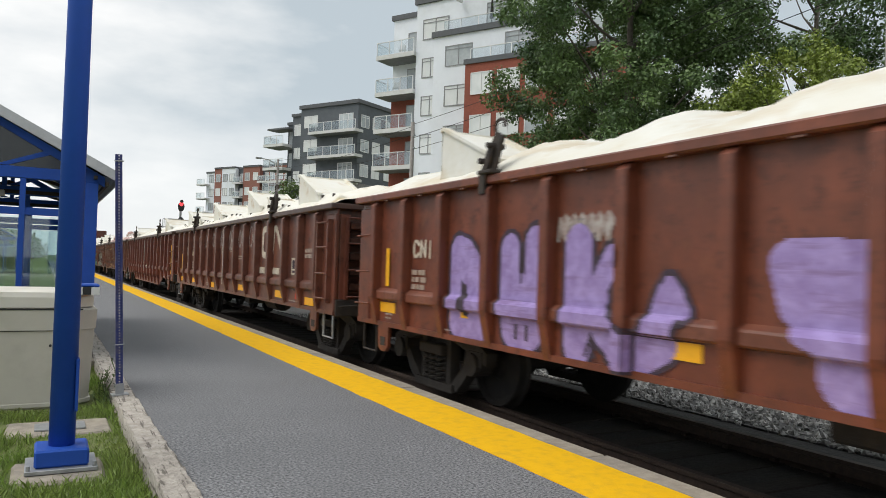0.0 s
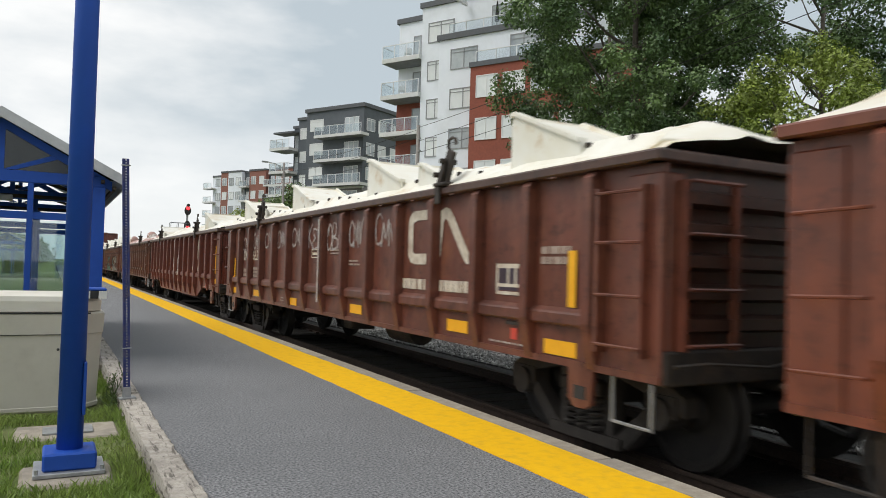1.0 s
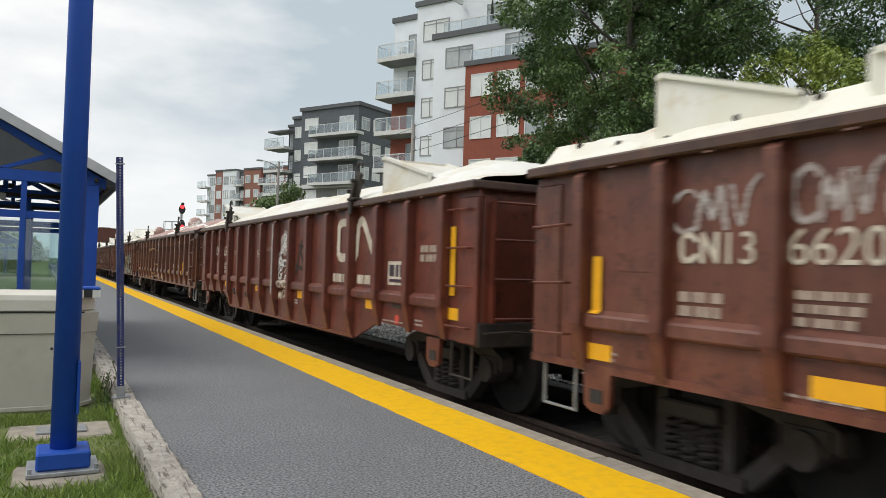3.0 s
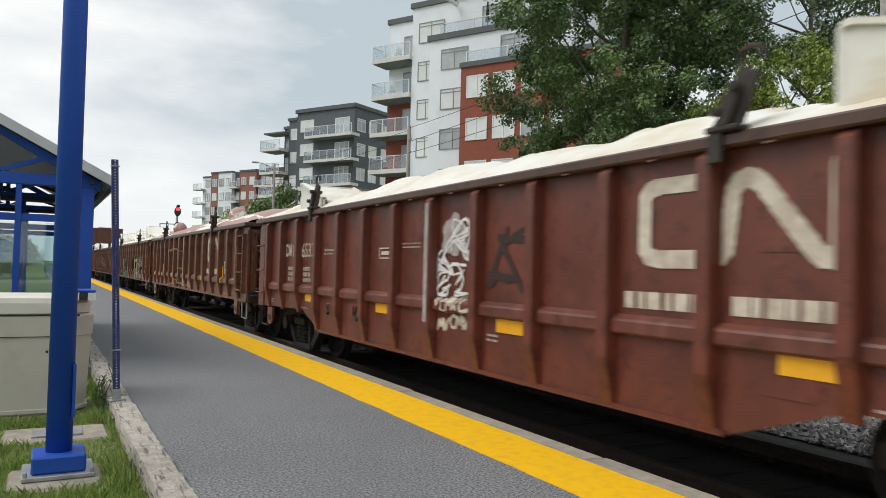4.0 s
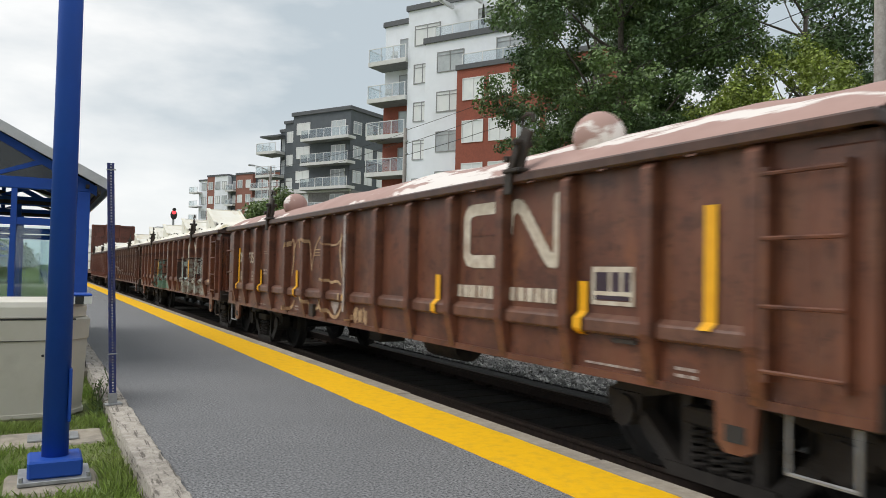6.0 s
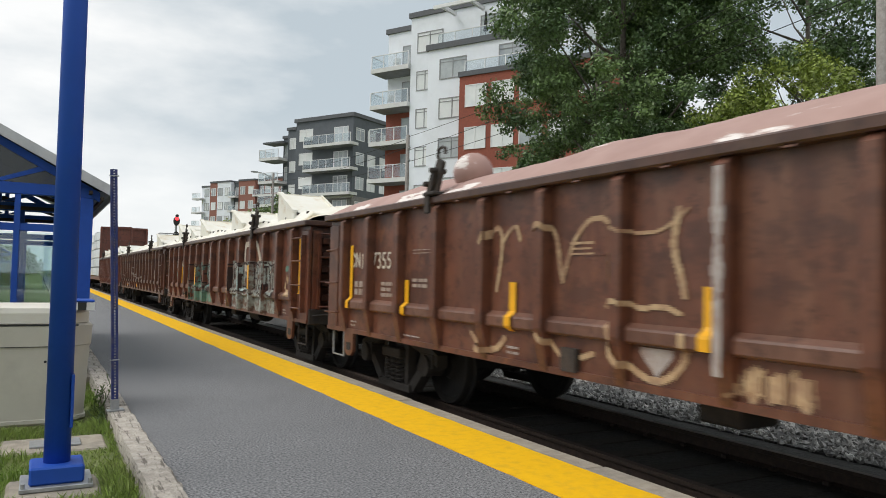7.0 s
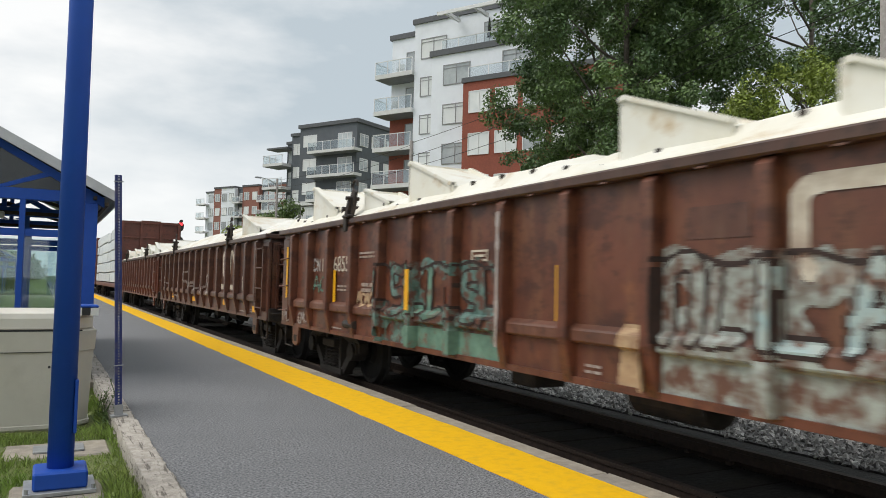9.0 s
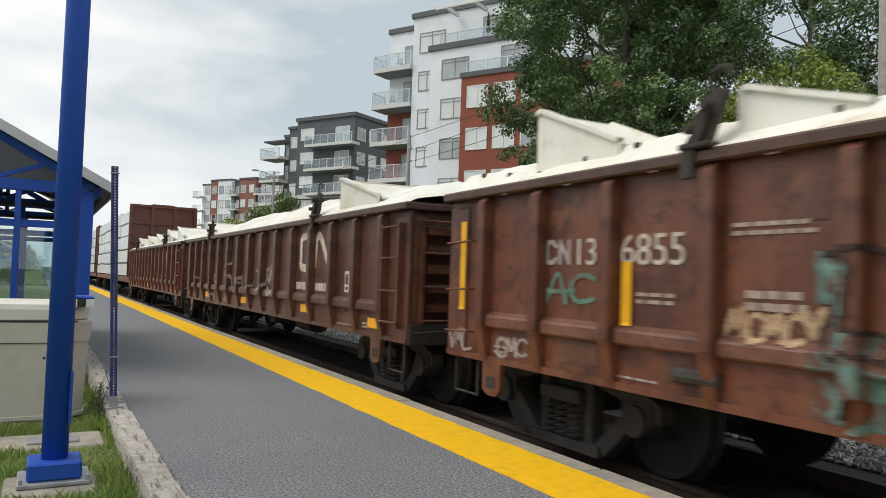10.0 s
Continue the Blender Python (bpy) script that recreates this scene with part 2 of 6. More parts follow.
def car_paint(name, c, dust, wear=0.35):
    """Old oxide paint: blotches, streaks that run down, small scabs of rust, and grime and burnt rust where it is worn."""
    c, dust = (c[0] * 0.86, c[1] * 0.74, c[2] * 0.60), (dust[0] * 0.86, dust[1] * 0.76, dust[2] * 0.62)
    m = mat(name, [v * 1.15 for v in c], [v * 0.70 for v in c], scale=1.4, rough=0.44, bump=0.18, bscale=5, stain=dust, sscale=2.8,
            samount=0.95, stretch=(1, 2.2, 0.4), spec=0.6)
    n, l = m.node_tree.nodes, m.node_tree.links
    p = n["Principled BSDF"]
    src = p.inputs["Base Color"].links[0].from_socket
    tc = n.new("ShaderNodeTexCoord")
    nz = n.new("ShaderNodeTexNoise")
    nz.inputs["Scale"].default_value, nz.inputs["Detail"].default_value, nz.inputs["Roughness"].default_value = 7.0, 9.0, 0.74
    l.new(tc.outputs["Object"], nz.inputs["Vector"])
    r = n.new("ShaderNodeMapRange")
    r.inputs["From Min"].default_value, r.inputs["From Max"].default_value, r.inputs["To Max"].default_value = 0.53, 0.61, 0.85
    l.new(nz.outputs["Fac"], r.inputs["Value"])
    mx = n.new("ShaderNodeMix")
    mx.data_type = "RGBA"
    l.new(r.outputs[0], mx.inputs["Factor"])
    l.new(src, mx.inputs["A"])
    mx.inputs["B"].default_value = (c[0] * 0.45, c[1] * 0.42, c[2] * 0.45, 1)
    col = mx.outputs["Result"]
    # dark grime in ragged patches, then thin orange rust
    for scale, stretch, lo, hi, amount, tone in ((1.7, (1, 0.8, 1.5), 0.52, 0.60, wear, (c[0] * 0.38, c[1] * 0.40, c[2] * 0.5, 1)),
                                                 (3.6, (1, 1.0, 0.7), 0.60, 0.68, wear * 0.7, (0.26, 0.095, 0.035, 1))):
        mp = n.new("ShaderNodeMapping")
        mp.inputs["Scale"].default_value = stretch
        mp.inputs["Location"].default_value = (3.1 * scale, 1.7, 0.6)
        l.new(tc.outputs["Object"], mp.inputs["Vector"])
        gn = n.new("ShaderNodeTexNoise")
        gn.inputs["Scale"].default_value, gn.inputs["Detail"].default_value, gn.inputs["Roughness"].default_value = scale, 10.0, 0.66
        l.new(mp.outputs[0], gn.inputs["Vector"])
        gr = n.new("ShaderNodeMapRange")
        gr.inputs["From Min"].default_value, gr.inputs["From Max"].default_value, gr.inputs["To Max"].default_value = lo, hi, amount
        l.new(gn.outputs["Fac"], gr.inputs["Value"])
        gm = n.new("ShaderNodeMix")
        gm.data_type = "RGBA"
        l.new(gr.outputs[0], gm.inputs["Factor"])
        l.new(col, gm.inputs["A"])
        gm.inputs["B"].default_value = tone
        col = gm.outputs["Result"]
    l.new(col, p.inputs["Base Color"])
    return m


PAINTS = [car_paint("red_oxide_paint", (0.205, 0.062, 0.036), (0.150, 0.047, 0.031)),
          car_paint("maroon_oxide_paint", (0.165, 0.058, 0.043), (0.21, 0.092, 0.067)),
          car_paint("brick_oxide_paint", (0.178, 0.050, 0.035), (0.125, 0.040, 0.031)),
          car_paint("brown_oxide_paint", (0.165, 0.068, 0.046), (0.20, 0.100, 0.070), 0.6),
          car_paint("rusty_oxide_paint", (0.165, 0.060, 0.038), (0.21, 0.100, 0.058), 0.75),
          car_paint("dull_brown_paint", (0.125, 0.052, 0.038), (0.18, 0.105, 0.075), 0.7)]
# Lighter copies of the car paints, so that the side rails stand out.
PALER = [car_paint("paler_rail_paint", [v * 1.1 + 0.006 for v in c], [v * 1.35 + 0.03 for v in c]) for c in
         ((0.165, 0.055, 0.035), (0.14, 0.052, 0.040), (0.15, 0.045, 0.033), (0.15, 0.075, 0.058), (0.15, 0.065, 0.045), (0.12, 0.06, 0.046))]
CHORD = car_paint("grimy_chord_paint", (0.085, 0.040, 0.030), (0.10, 0.058, 0.045))
# Darker paint for the end sheets and some of the end ribs.
DARK_END = car_paint("dark_end_paint", (0.075, 0.034, 0.027), (0.04, 0.024, 0.02))


# ---------------------------------------------------------------- mesh helpers
def box(bm, x0, x1, y0, y1, z0, z1, bevel=0.0):
    v = [bm.verts.new((x, y, z)) for x in (x0, x1) for y in (y0, y1) for z in (z0, z1)]
    f = [bm.faces.new([v[i] for i in q]) for q in
         ((0, 1, 3, 2), (4, 6, 7, 5), (0, 4, 5, 1), (2, 3, 7, 6), (0, 2, 6, 4), (1, 5, 7, 3))]
    if bevel:
        edges = list({e for g in f for e in g.edges})
        bmesh.ops.bevel(bm, geom=edges, offset=bevel, segments=1, affect="EDGES", profile=0.5)
    return bm


def prism(bm, pts, axis, a, b):
    """A polygon drawn in the two other axes, drawn out along axis from a to b."""
    def at(p, c):
        return {"x": (c, p[0], p[1]), "y": (p[0], c, p[1]), "z": (p[0], p[1], c)}[axis]
    lo = [bm.verts.new(at(p, a)) for p in pts]
    hi = [bm.verts.new(at(p, b)) for p in pts]
    k = len(pts)
    bm.faces.new(lo)
    bm.faces.new(hi[::-1])
    for i in range(k):
        bm.faces.new((lo[i], hi[i], hi[(i + 1) % k], lo[(i + 1) % k]))
    return bm


def tube(bm, p0, p1, r, seg=6, r1=None):
    p0, p1 = Vector(p0), Vector(p1)
    q = (p1 - p0).to_track_quat("Z", "Y").to_matrix()
    r1 = r if r1 is None else r1
    rings = [[bm.verts.new(p + q @ Vector((rr * math.cos(6.2832 * i / seg), rr * math.sin(6.2832 * i / seg), 0)))
              for i in range(seg)] for p, rr in ((p0, r), (p1, r1))]
    for i in range(seg):
        j = (i + 1) % seg
        bm.faces.new((rings[0][i], rings[0][j], rings[1][j], rings[1][i]))
    bm.faces.new(rings[0][::-1])
    bm.faces.new(rings[1])
    return bm


def lathe(bm, prof, seg=28, axis="x"):
    """prof: (radius, place along the axis)."""
    rings = []
    for r, a in prof:
        ring = []
        for i in range(seg):
            c, s = r * math.cos(6.2832 * i / seg), r * math.sin(6.2832 * i / seg)
            ring.append(bm.verts.new((a, c, s) if axis == "x" else (c, s, a)))
        rings.append(ring)
    for u, v in zip(rings, rings[1:]):
        for i in range(seg):
            j = (i + 1) % seg
            bm.faces.new((u[i], u[j], v[j], v[i]))
    bm.faces.new(rings[0][::-1])
    bm.faces.new(rings[-1])
    return bm


def mesh_of(name, bm, material, smooth=False):
    bmesh.ops.recalc_face_normals(bm, faces=bm.faces)
    me = bpy.data.meshes.new(name)
    bm.to_mesh(me)
    bm.free()
    me.materials.append(material)
    if smooth:
        me.shade_smooth()
    return me


def part(name, bm, material, parent, label="", smooth=False):
    me = bm if isinstance(bm, bpy.types.Mesh) else mesh_of(name, bm, material, smooth)
    ob = new(name, me)
    ob.parent = parent
    if label:
        ob["label"] = label
    return ob


def thing(name, label, category, m=None, group="", kind=""):
    ob = new(name)
    ob.empty_display_size = 0.2
    ob.matrix_basis = m or Matrix()
    return tagged(ob, label, category, group, kind)


def single(name, bm, material, label, category, m=None, group="", kind="", smooth=False):
    ob = new(name, mesh_of(name, bm, material, smooth))
    ob.matrix_basis = m or Matrix()
    return tagged(ob, label, category, group, kind)


def raw_mesh(name, verts, faces, material, smooth=False):
    me = bpy.data.meshes.new(name)
    me.from_pydata(verts, [], faces)
    me.materials.append(material)
    if smooth:
        me.shade_smooth()
    return me


def polytube(bm, pts, r, seg=6):
    """One unbroken tube along a line of points."""
    pts = [Vector(p) for p in pts]
    rings = []
    for i, p in enumerate(pts):
        d = (pts[min(i + 1, len(pts) - 1)] - pts[max(i - 1, 0)]).normalized()
        u = d.cross(Vector((0.31, 0.17, 0.93))).normalized()
        v = d.cross(u)
        rings.append([bm.verts.new(p + r * (math.cos(6.2832 * k / seg) * u + math.sin(6.2832 * k / seg) * v)) for k in range(seg)])
    for a, b in zip(rings, rings[1:]):
        for k in range(seg):
            bm.faces.new((a[k], a[(k + 1) % seg], b[(k + 1) % seg], b[k]))
    bm.faces.new(rings[0][::-1])
    bm.faces.new(rings[-1])
    return bm


pipe = polytube
NB = bmesh.new

# ---------------------------------------------------------------- ground, platform, track
RAIL_Z, TRACK_X = -0.22, 5.15


def ground():
    bm = NB()
    for x0, x1, y0, y1 in ((-900, 0.60, -300, 2500), (9.6, 2500, -300, 2500)):
        f = [bm.verts.new(p) for p in ((x0, y0, -0.12 if x0 < 0 else -0.5), (x1, y0, -0.12 if x0 < 0 else -0.5),
                                       (x1, y1, -0.12 if x0 < 0 else -0.5), (x0, y1, -0.12 if x0 < 0 else -0.5))]
        bm.faces.new(f)
    # bed of the railway between the two, one sheet with them
    pts = [(0.60, -0.12), (0.60, -0.6), (3.4, -0.6), (3.62, -0.44), (6.7, -0.44), (9.6, -0.5)]
    a = [bm.verts.new((x, -300, z)) for x, z in pts]
    b = [bm.verts.new((x, 2500, z)) for x, z in pts]
    for i in range(len(pts) - 1):
        bm.faces.new((a[i], a[i + 1], b[i + 1], b[i]))
    single("ground", bm, EARTH, "grassy ground with dry patches beside the railway", "ground", kind="structure")


def ballast():
    bm = NB()
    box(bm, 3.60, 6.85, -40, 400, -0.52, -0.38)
    single("track_bed", bm, DARKBED, "oil-blackened ballast, darkened as well for the shade under the train", "ballast", kind="structure")
    bm = NB()
    prism(bm, [(6.86, -0.5), (6.86, -0.36), (9.6, -0.38), (10.6, -0.5)], "y", -40, 400)
    single("gravel_strip", bm, BALLAST, "grey crushed stone ballast beyond the track", "gravel", kind="structure")
    rng = np.random.default_rng(3)
    n = 15000
    x = 6.85 + 3.0 * rng.random(n)
    y = 0.5 + 22 * rng.random(n) ** 1.35
    s = 0.022 + 0.03 * rng.random(n)
    base = np.array([(-1, 0, 0), (1, 0, 0), (0, -1, 0), (0, 1, 0), (0, 0, -0.8), (0, 0, 0.8)], float)
    tri = np.array([(0, 2, 5), (2, 1, 5), (1, 3, 5), (3, 0, 5), (2, 0, 4), (1, 2, 4), (3, 1, 4), (0, 3, 4)])
    ang = rng.random((n, 3)) * 6.283
    P = np.empty((n, 6, 3))
    for i in range(n):
        r = np.array(Euler(ang[i]).to_matrix())
        P[i] = (base * (s[i] * (0.6 + 0.8 * rng.random((6, 1))))) @ r.T + (x[i], y[i], -0.365 + 0.02 * rng.random())
    F = (tri[None] + 6 * np.arange(n)[:, None, None]).reshape(-1, 3)
    m = bpy.data.materials["crushed_stone"]
    nn, ll = m.node_tree.nodes, m.node_tree.links
    hs = [q for q in nn if q.bl_idname == "ShaderNodeHueSaturation"][0]
    geo, mr = nn.new("ShaderNodeNewGeometry"), nn.new("ShaderNodeMapRange")
    mr.inputs["To Min"].default_value, mr.inputs["To Max"].default_value = 0.45, 1.5
    ll.new(geo.outputs["Random Per Island"], mr.inputs["Value"])
    ll.new(mr.outputs[0], hs.inputs["Value"])
    ob = new("ballast_stones", raw_mesh("ballast_stones", P.reshape(-1, 3).tolist(), F.tolist(), STONE))
    tagged(ob, "loose grey crushed stones of the ballast", "gravel", kind="stuff")


def track():
    t = thing("railway_track", "steel rails on dark creosoted wooden ties", "railway track", pose(TRACK_X, 0, 0), kind="structure")
    prof = [(-0.075, -0.17), (0.075, -0.17), (0.075, -0.155), (0.012, -0.13), (0.012, -0.045), (0.037, -0.035),
            (0.037, 0.0), (-0.037, 0.0), (-0.037, -0.035), (-0.012, -0.045), (-0.012, -0.13), (-0.075, -0.155)]
    for sx in (-0.755, 0.755):
        part("rail", prism(NB(), [(sx + a, RAIL_Z + b) for a, b in prof], "y", -40, 400), RAIL, t)
    tie = mesh_of("tie", box(NB(), -1.3, 1.3, -0.11, 0.11, -0.52, -0.365, 0.012), TIE)
    plate = mesh_of("tie_plate", box(NB(), -0.09, 0.09, -0.1, 0.1, -0.398, -0.386), RAIL)
    for i in range(110):
        o = part("tie", tie, None, t)
        o.location = (random.uniform(-0.05, 0.05), -6 + i * 0.52, random.uniform(-0.012, 0.0))
    bm = NB()
    for sx in (-0.84, -0.67, 0.67, 0.84):
        for i in range(110):
            box(bm, sx - 0.03, sx + 0.03, -6 + i * 0.52 - 0.03, -6 + i * 0.52 + 0.03, -0.39, -0.34)
    part("rail_clips", bm, RAIL, t)


def platform():
    y0, y1 = -8, 160
    single("platform", box(NB(), 0.785, 2.749, y0, y1, -0.55, 0.0), ASPHALT, "worn grey asphalt station platform",
           "platform", kind="structure")
    bm = NB()
    rng = np.random.default_rng(5)
    n = 400
    ys = y0 + (y1 - y0) * (np.arange(n + 1) / n) ** 1.6
    top = []
    for i, y in enumerate(ys):
        a, b = 2.752 + rng.normal(0, 0.006), 3.30 + rng.normal(0, 0.005)
        top.append((bm.verts.new((a, y, 0.004)), bm.verts.new((b, y, 0.004)), bm.verts.new((a, y, -0.3)), bm.verts.new((b, y, -0.3))))
    for p, q in zip(top, top[1:]):
        bm.faces.new((p[0], p[1], q[1], q[0]))
        bm.faces.new((p[2], p[0], q[0], q[2]))
        bm.faces.new((p[1], p[3], q[3], q[1]))
    single("safety_strip", bm, YELLOW, "broad yellow safety strip painted along the platform edge", "safety strip", kind="structure")
    single("platform_bed", box(NB(), 2.751, 3.33, y0, y1, -0.55, -0.002), CONCRETE, "concrete bed under the painted strip", "platform", kind="structure")
    e = thing("platform_edge", "pale concrete coping blocks along the platform edge", "platform edge", kind="structure")
    me = mesh_of("coping_block", box(NB(), 3.334, 3.52, 0.006, 2.994, -0.45, -0.005, 0.012), CONCRETE)
    for i in range(56):
        o = part("coping_block", me, None, e)
        o.location = (random.uniform(-0.004, 0.004), y0 + 3 * i, random.uniform(-0.006, 0.002))
    k = thing("timber_edging", "weathered grey timber beams edging the platform", "edging", kind="structure")
    for v in range(3):
        bm = NB()
        m, ln = 48, 2.46
        grid = []
        for i in range(m + 1):
            y = ln * i / m
            row = []
            for x, z in ((0.60, -0.2), (0.60, -0.02), (0.606, 0.026), (0.69, 0.03), (0.776, 0.028), (0.783, 0.018), (0.784, -0.2)):
                row.append(bm.verts.new((x + random.gauss(0, 0.0045 if z > 0 else 0.002), y, z + random.gauss(0, 0.003))))
            grid.append(row)
        for a, b in zip(grid, grid[1:]):
            for i in range(6):
                bm.faces.new((a[i], a[i + 1], b[i + 1], b[i]))
        bm.faces.new(grid[0])
        bm.faces.new(grid[-1][::-1])
        me = mesh_of("timber_beam", bm, TIMBER)
        for i in range(v, 36, 3):
            o = part("timber_beam", me, None, k)
            o.location = (random.uniform(-0.008, 0.004), -4.9 + 2.48 * i, random.uniform(-0.006, 0.006))


ground()
ballast()
track()
platform()

# ---------------------------------------------------------------- train
SPEED, HALF, PITCH, FIRST_END = 6.17, 6.925, 14.8, 8.97
POSTS = [0.0] + [s * v for v in (0.91, 1.82, 2.73, 3.64, 4.55, 5.42, 6.25) for s in (-1, 1)]
# how far the posts of each car stand from the even spacing
POST_SHIFT = {0: 0.09, 1: 0.03, 2: -0.06, 4: -0.02}
# LEAD: how far the paintwork of a car is set back along its side
SHIFT, LEAD = {}, {}
MOVING, WHEELS = [], []
WHEEL_R = 0.46


def wheelset_mesh():
    bm = NB()
    for s in (-1, 1):
        prof = [(0.12, 0.66), (0.12, 0.68), (0.36, 0.70), (0.40, 0.675), (0.49, 0.675), (0.49, 0.70), (WHEEL_R, 0.715),
                (WHEEL_R - 0.01, 0.80), (0.40, 0.805), (0.375, 0.775), (0.17, 0.765), (0.13, 0.82), (0.0001, 0.82)]
        lathe(bm, [(r, s * a) for r, a in prof], 32)
    tube(bm, (-1.0, 0, 0), (1.0, 0, 0), 0.075, 10)
    return mesh_of("wheelset", bm, WHEEL)


def side_frame_mesh():
    bm = NB()
    prism(bm, [(-1.12, 0.46), (-1.12, 0.60), (-0.95, 0.68), (-0.40, 0.80), (0.40, 0.80), (0.95, 0.68), (1.12, 0.60), (1.12, 0.46),
               (0.95, 0.53), (0.38, 0.66), (-0.38, 0.66), (-0.95, 0.53)], "x", -0.07, 0.07)
    for s in (-1, 1):
        prism(bm, [(s * 0.86, 0.60), (s * 0.98, 0.56), (s * 0.50, 0.10), (s * 0.36, 0.16)], "x", -0.065, 0.065)
        box(bm, -0.06, 0.06, s * 0.30 - 0.05, s * 0.30 + 0.05, 0.16, 0.70)
        tube(bm, (-0.13, s * 0.89, 0.46), (0.1, s * 0.89, 0.46), 0.125, 12)
        box(bm, -0.09, 0.09, s * 0.89 - 0.16, s * 0.89 + 0.16, 0.44, 0.60)
    box(bm, -0.10, 0.10, -0.46, 0.46, 0.08, 0.17)
    return mesh_of("side_frame", bm, TRUCK)


def spring_mesh():
    pts = [(-0.04 + 0.055 * math.cos(i / 8 * 6.2832), 0.072 * math.sin(i / 8 * 6.2832), 0.18 + 0.30 * i / 44) for i in range(45)]
    return mesh_of("coil_spring", polytube(NB(), pts, 0.017, 4), TRUCK)


WS_ME, SF_ME, SP_ME = wheelset_mesh(), side_frame_mesh(), spring_mesh()
BE_ME = mesh_of("bolster_end", box(NB(), -0.12, 0.12, -0.27, 0.27, 0.48, 0.60, 0.015), TRUCK)


def coupler_mesh():
    bm = NB()
    box(bm, -0.10, 0.10, 0.0, 0.38, 0.72, 0.92, 0.02)
    prism(bm, [(-0.17, 0.36), (0.10, 0.36), (0.17, 0.52), (0.06, 0.56), (0.03, 0.44), (-0.08, 0.44), (-0.12, 0.60), (-0.2, 0.56)], "z", 0.68, 0.96)
    return mesh_of("coupler", bm, DARKSTEEL)


CO_ME = coupler_mesh()


def bogie(car, y):
    b = part("bogie", box(NB(), -1.0, 1.0, -0.2, 0.2, 0.40, 0.66, 0.02), TRUCK, car)
    b.location = (0, y, 0)
    for s in (-1, 1):
        o = part("side_frame", SF_ME, None, b)
        o.location = (s * 1.0, 0, 0)
        for cy in (-0.16, 0.0, 0.16):
            o = part("coil_spring", SP_ME, None, b)
            o.location = (s * 1.03, cy, 0)
            if s > 0:
                o.rotation_euler = (0, 0, math.pi)
        o = part("bolster_end", BE_ME, None, b)
        o.location = (s * 1.03, 0, 0)
    for s in (-1, 1):
        o = part("wheelset", WS_ME, None, b)
        o.location = (0, s * 0.89, WHEEL_R)
        WHEELS.append(o)


def post_mesh(paint, low):
    bm = NB()
    w, d = 0.060, 0.112
    secs = [(low, 0.035), (low + 0.16, 0.07), (low + 0.34, d), (2.215, d), (2.265, 0.06)]
    rings = []
    for z, dep in secs:
        rings.append([bm.verts.new(p) for p in ((0.0, -w, z), (-dep * 0.88, -w * 0.93, z), (-dep, -w * 0.78, z), (-dep, w * 0.78, z), (-dep * 0.88, w * 0.93, z), (0.0, w, z))])
    for a, b in zip(rings, rings[1:]):
        for i in range(5):
            bm.faces.new((a[i], a[i + 1], b[i + 1], b[i]))
    bm.faces.new(rings[0])
    bm.faces.new(rings[-1][::-1])
    return mesh_of("side_post", bm, paint)


def side_depth(s, z, shift=0.0):
    """How far the outside of a car's side stands out at that place."""
    dep = 0.0
    for p in POSTS:
        a = abs(s - p - shift)
        if a < 0.067:
            dep = max(dep, 0.114 * min(1.0, (0.067 - a) / 0.012))
    if 1.06 < z < 1.215:
        dep = max(dep, 0.058 * min(1.0, (z - 1.06) / 0.02, (1.215 - z) / 0.04))
    return dep + 0.004


BOUNDS = {}


def paint_on_side(name, car, material, inside, s0, s1, z0, z1, step=0.0135, lift=0.005, label="", on_posts=False):
    """Sprayed or lettered paint that lies on the near side: cells where inside(s, z) holds; on_posts: it runs on over the posts too."""
    if inside in BOUNDS:
        b = BOUNDS[inside]
        s0, s1, z0, z1 = max(s0, b[0]), min(s1, b[1]), max(z0, b[2]), min(z1, b[3])
    shift, lead = SHIFT.get(car.name, 0.0), LEAD.get(car.name, 0.0)
    s0, s1 = s0 + lead, s1 + lead
    ns, nz = int((s1 - s0) / step) + 1, int((z1 - z0) / step) + 1
    verts, faces, idx = [], [], {}

    def vert(i, j):
        if (i, j) not in idx:
            s, z = s0 + i * step, z0 + j * step
            idx[i, j] = len(verts)
            verts.append((-1.5 - side_depth(s, z, shift) - lift, s, z))
        return idx[i, j]
    for i in range(ns):
        c = s0 + (i + 0.5) * step
        if not on_posts and any(abs(c - p - shift) < 0.068 + step / 2 for p in POSTS):
            continue
        for j in range(nz):
            if inside(s0 - lead + (i + 0.5) * step, z0 + (j + 0.5) * step):
                faces.append((vert(i, j), vert(i, j + 1), vert(i + 1, j + 1), vert(i + 1, j)))
    if not faces:
        return None
    return part(name, raw_mesh(name, verts, faces, material), None, car, label)


def seg_dist(s, z, a, b):
    vx, vz = b[0] - a[0], b[1] - a[1]
    k = max(0.0, min(1.0, ((s - a[0]) * vx + (z - a[1]) * vz) / (vx * vx + vz * vz + 1e-9)))
    return math.hypot(s - a[0] - k * vx, z - a[1] - k * vz)


def near_strokes(strokes, grow=0.0):
    segs = []
    for r, pts in strokes:
        for a, b in zip(pts, pts[1:]):
            q = r + grow
            segs.append((min(a[0], b[0]) - q, max(a[0], b[0]) + q, min(a[1], b[1]) - q, max(a[1], b[1]) + q, a, b, q))

    def f(s, z):
        for s0, s1, z0, z1, a, b, q in segs:
            if s0 < s < s1 and z0 < z < z1 and seg_dist(s, z, a, b) < q:
                return True
        return False
    BOUNDS[f] = (min(q[0] for q in segs), max(q[1] for q in segs), min(q[2] for q in segs), max(q[3] for q in segs))
    return f


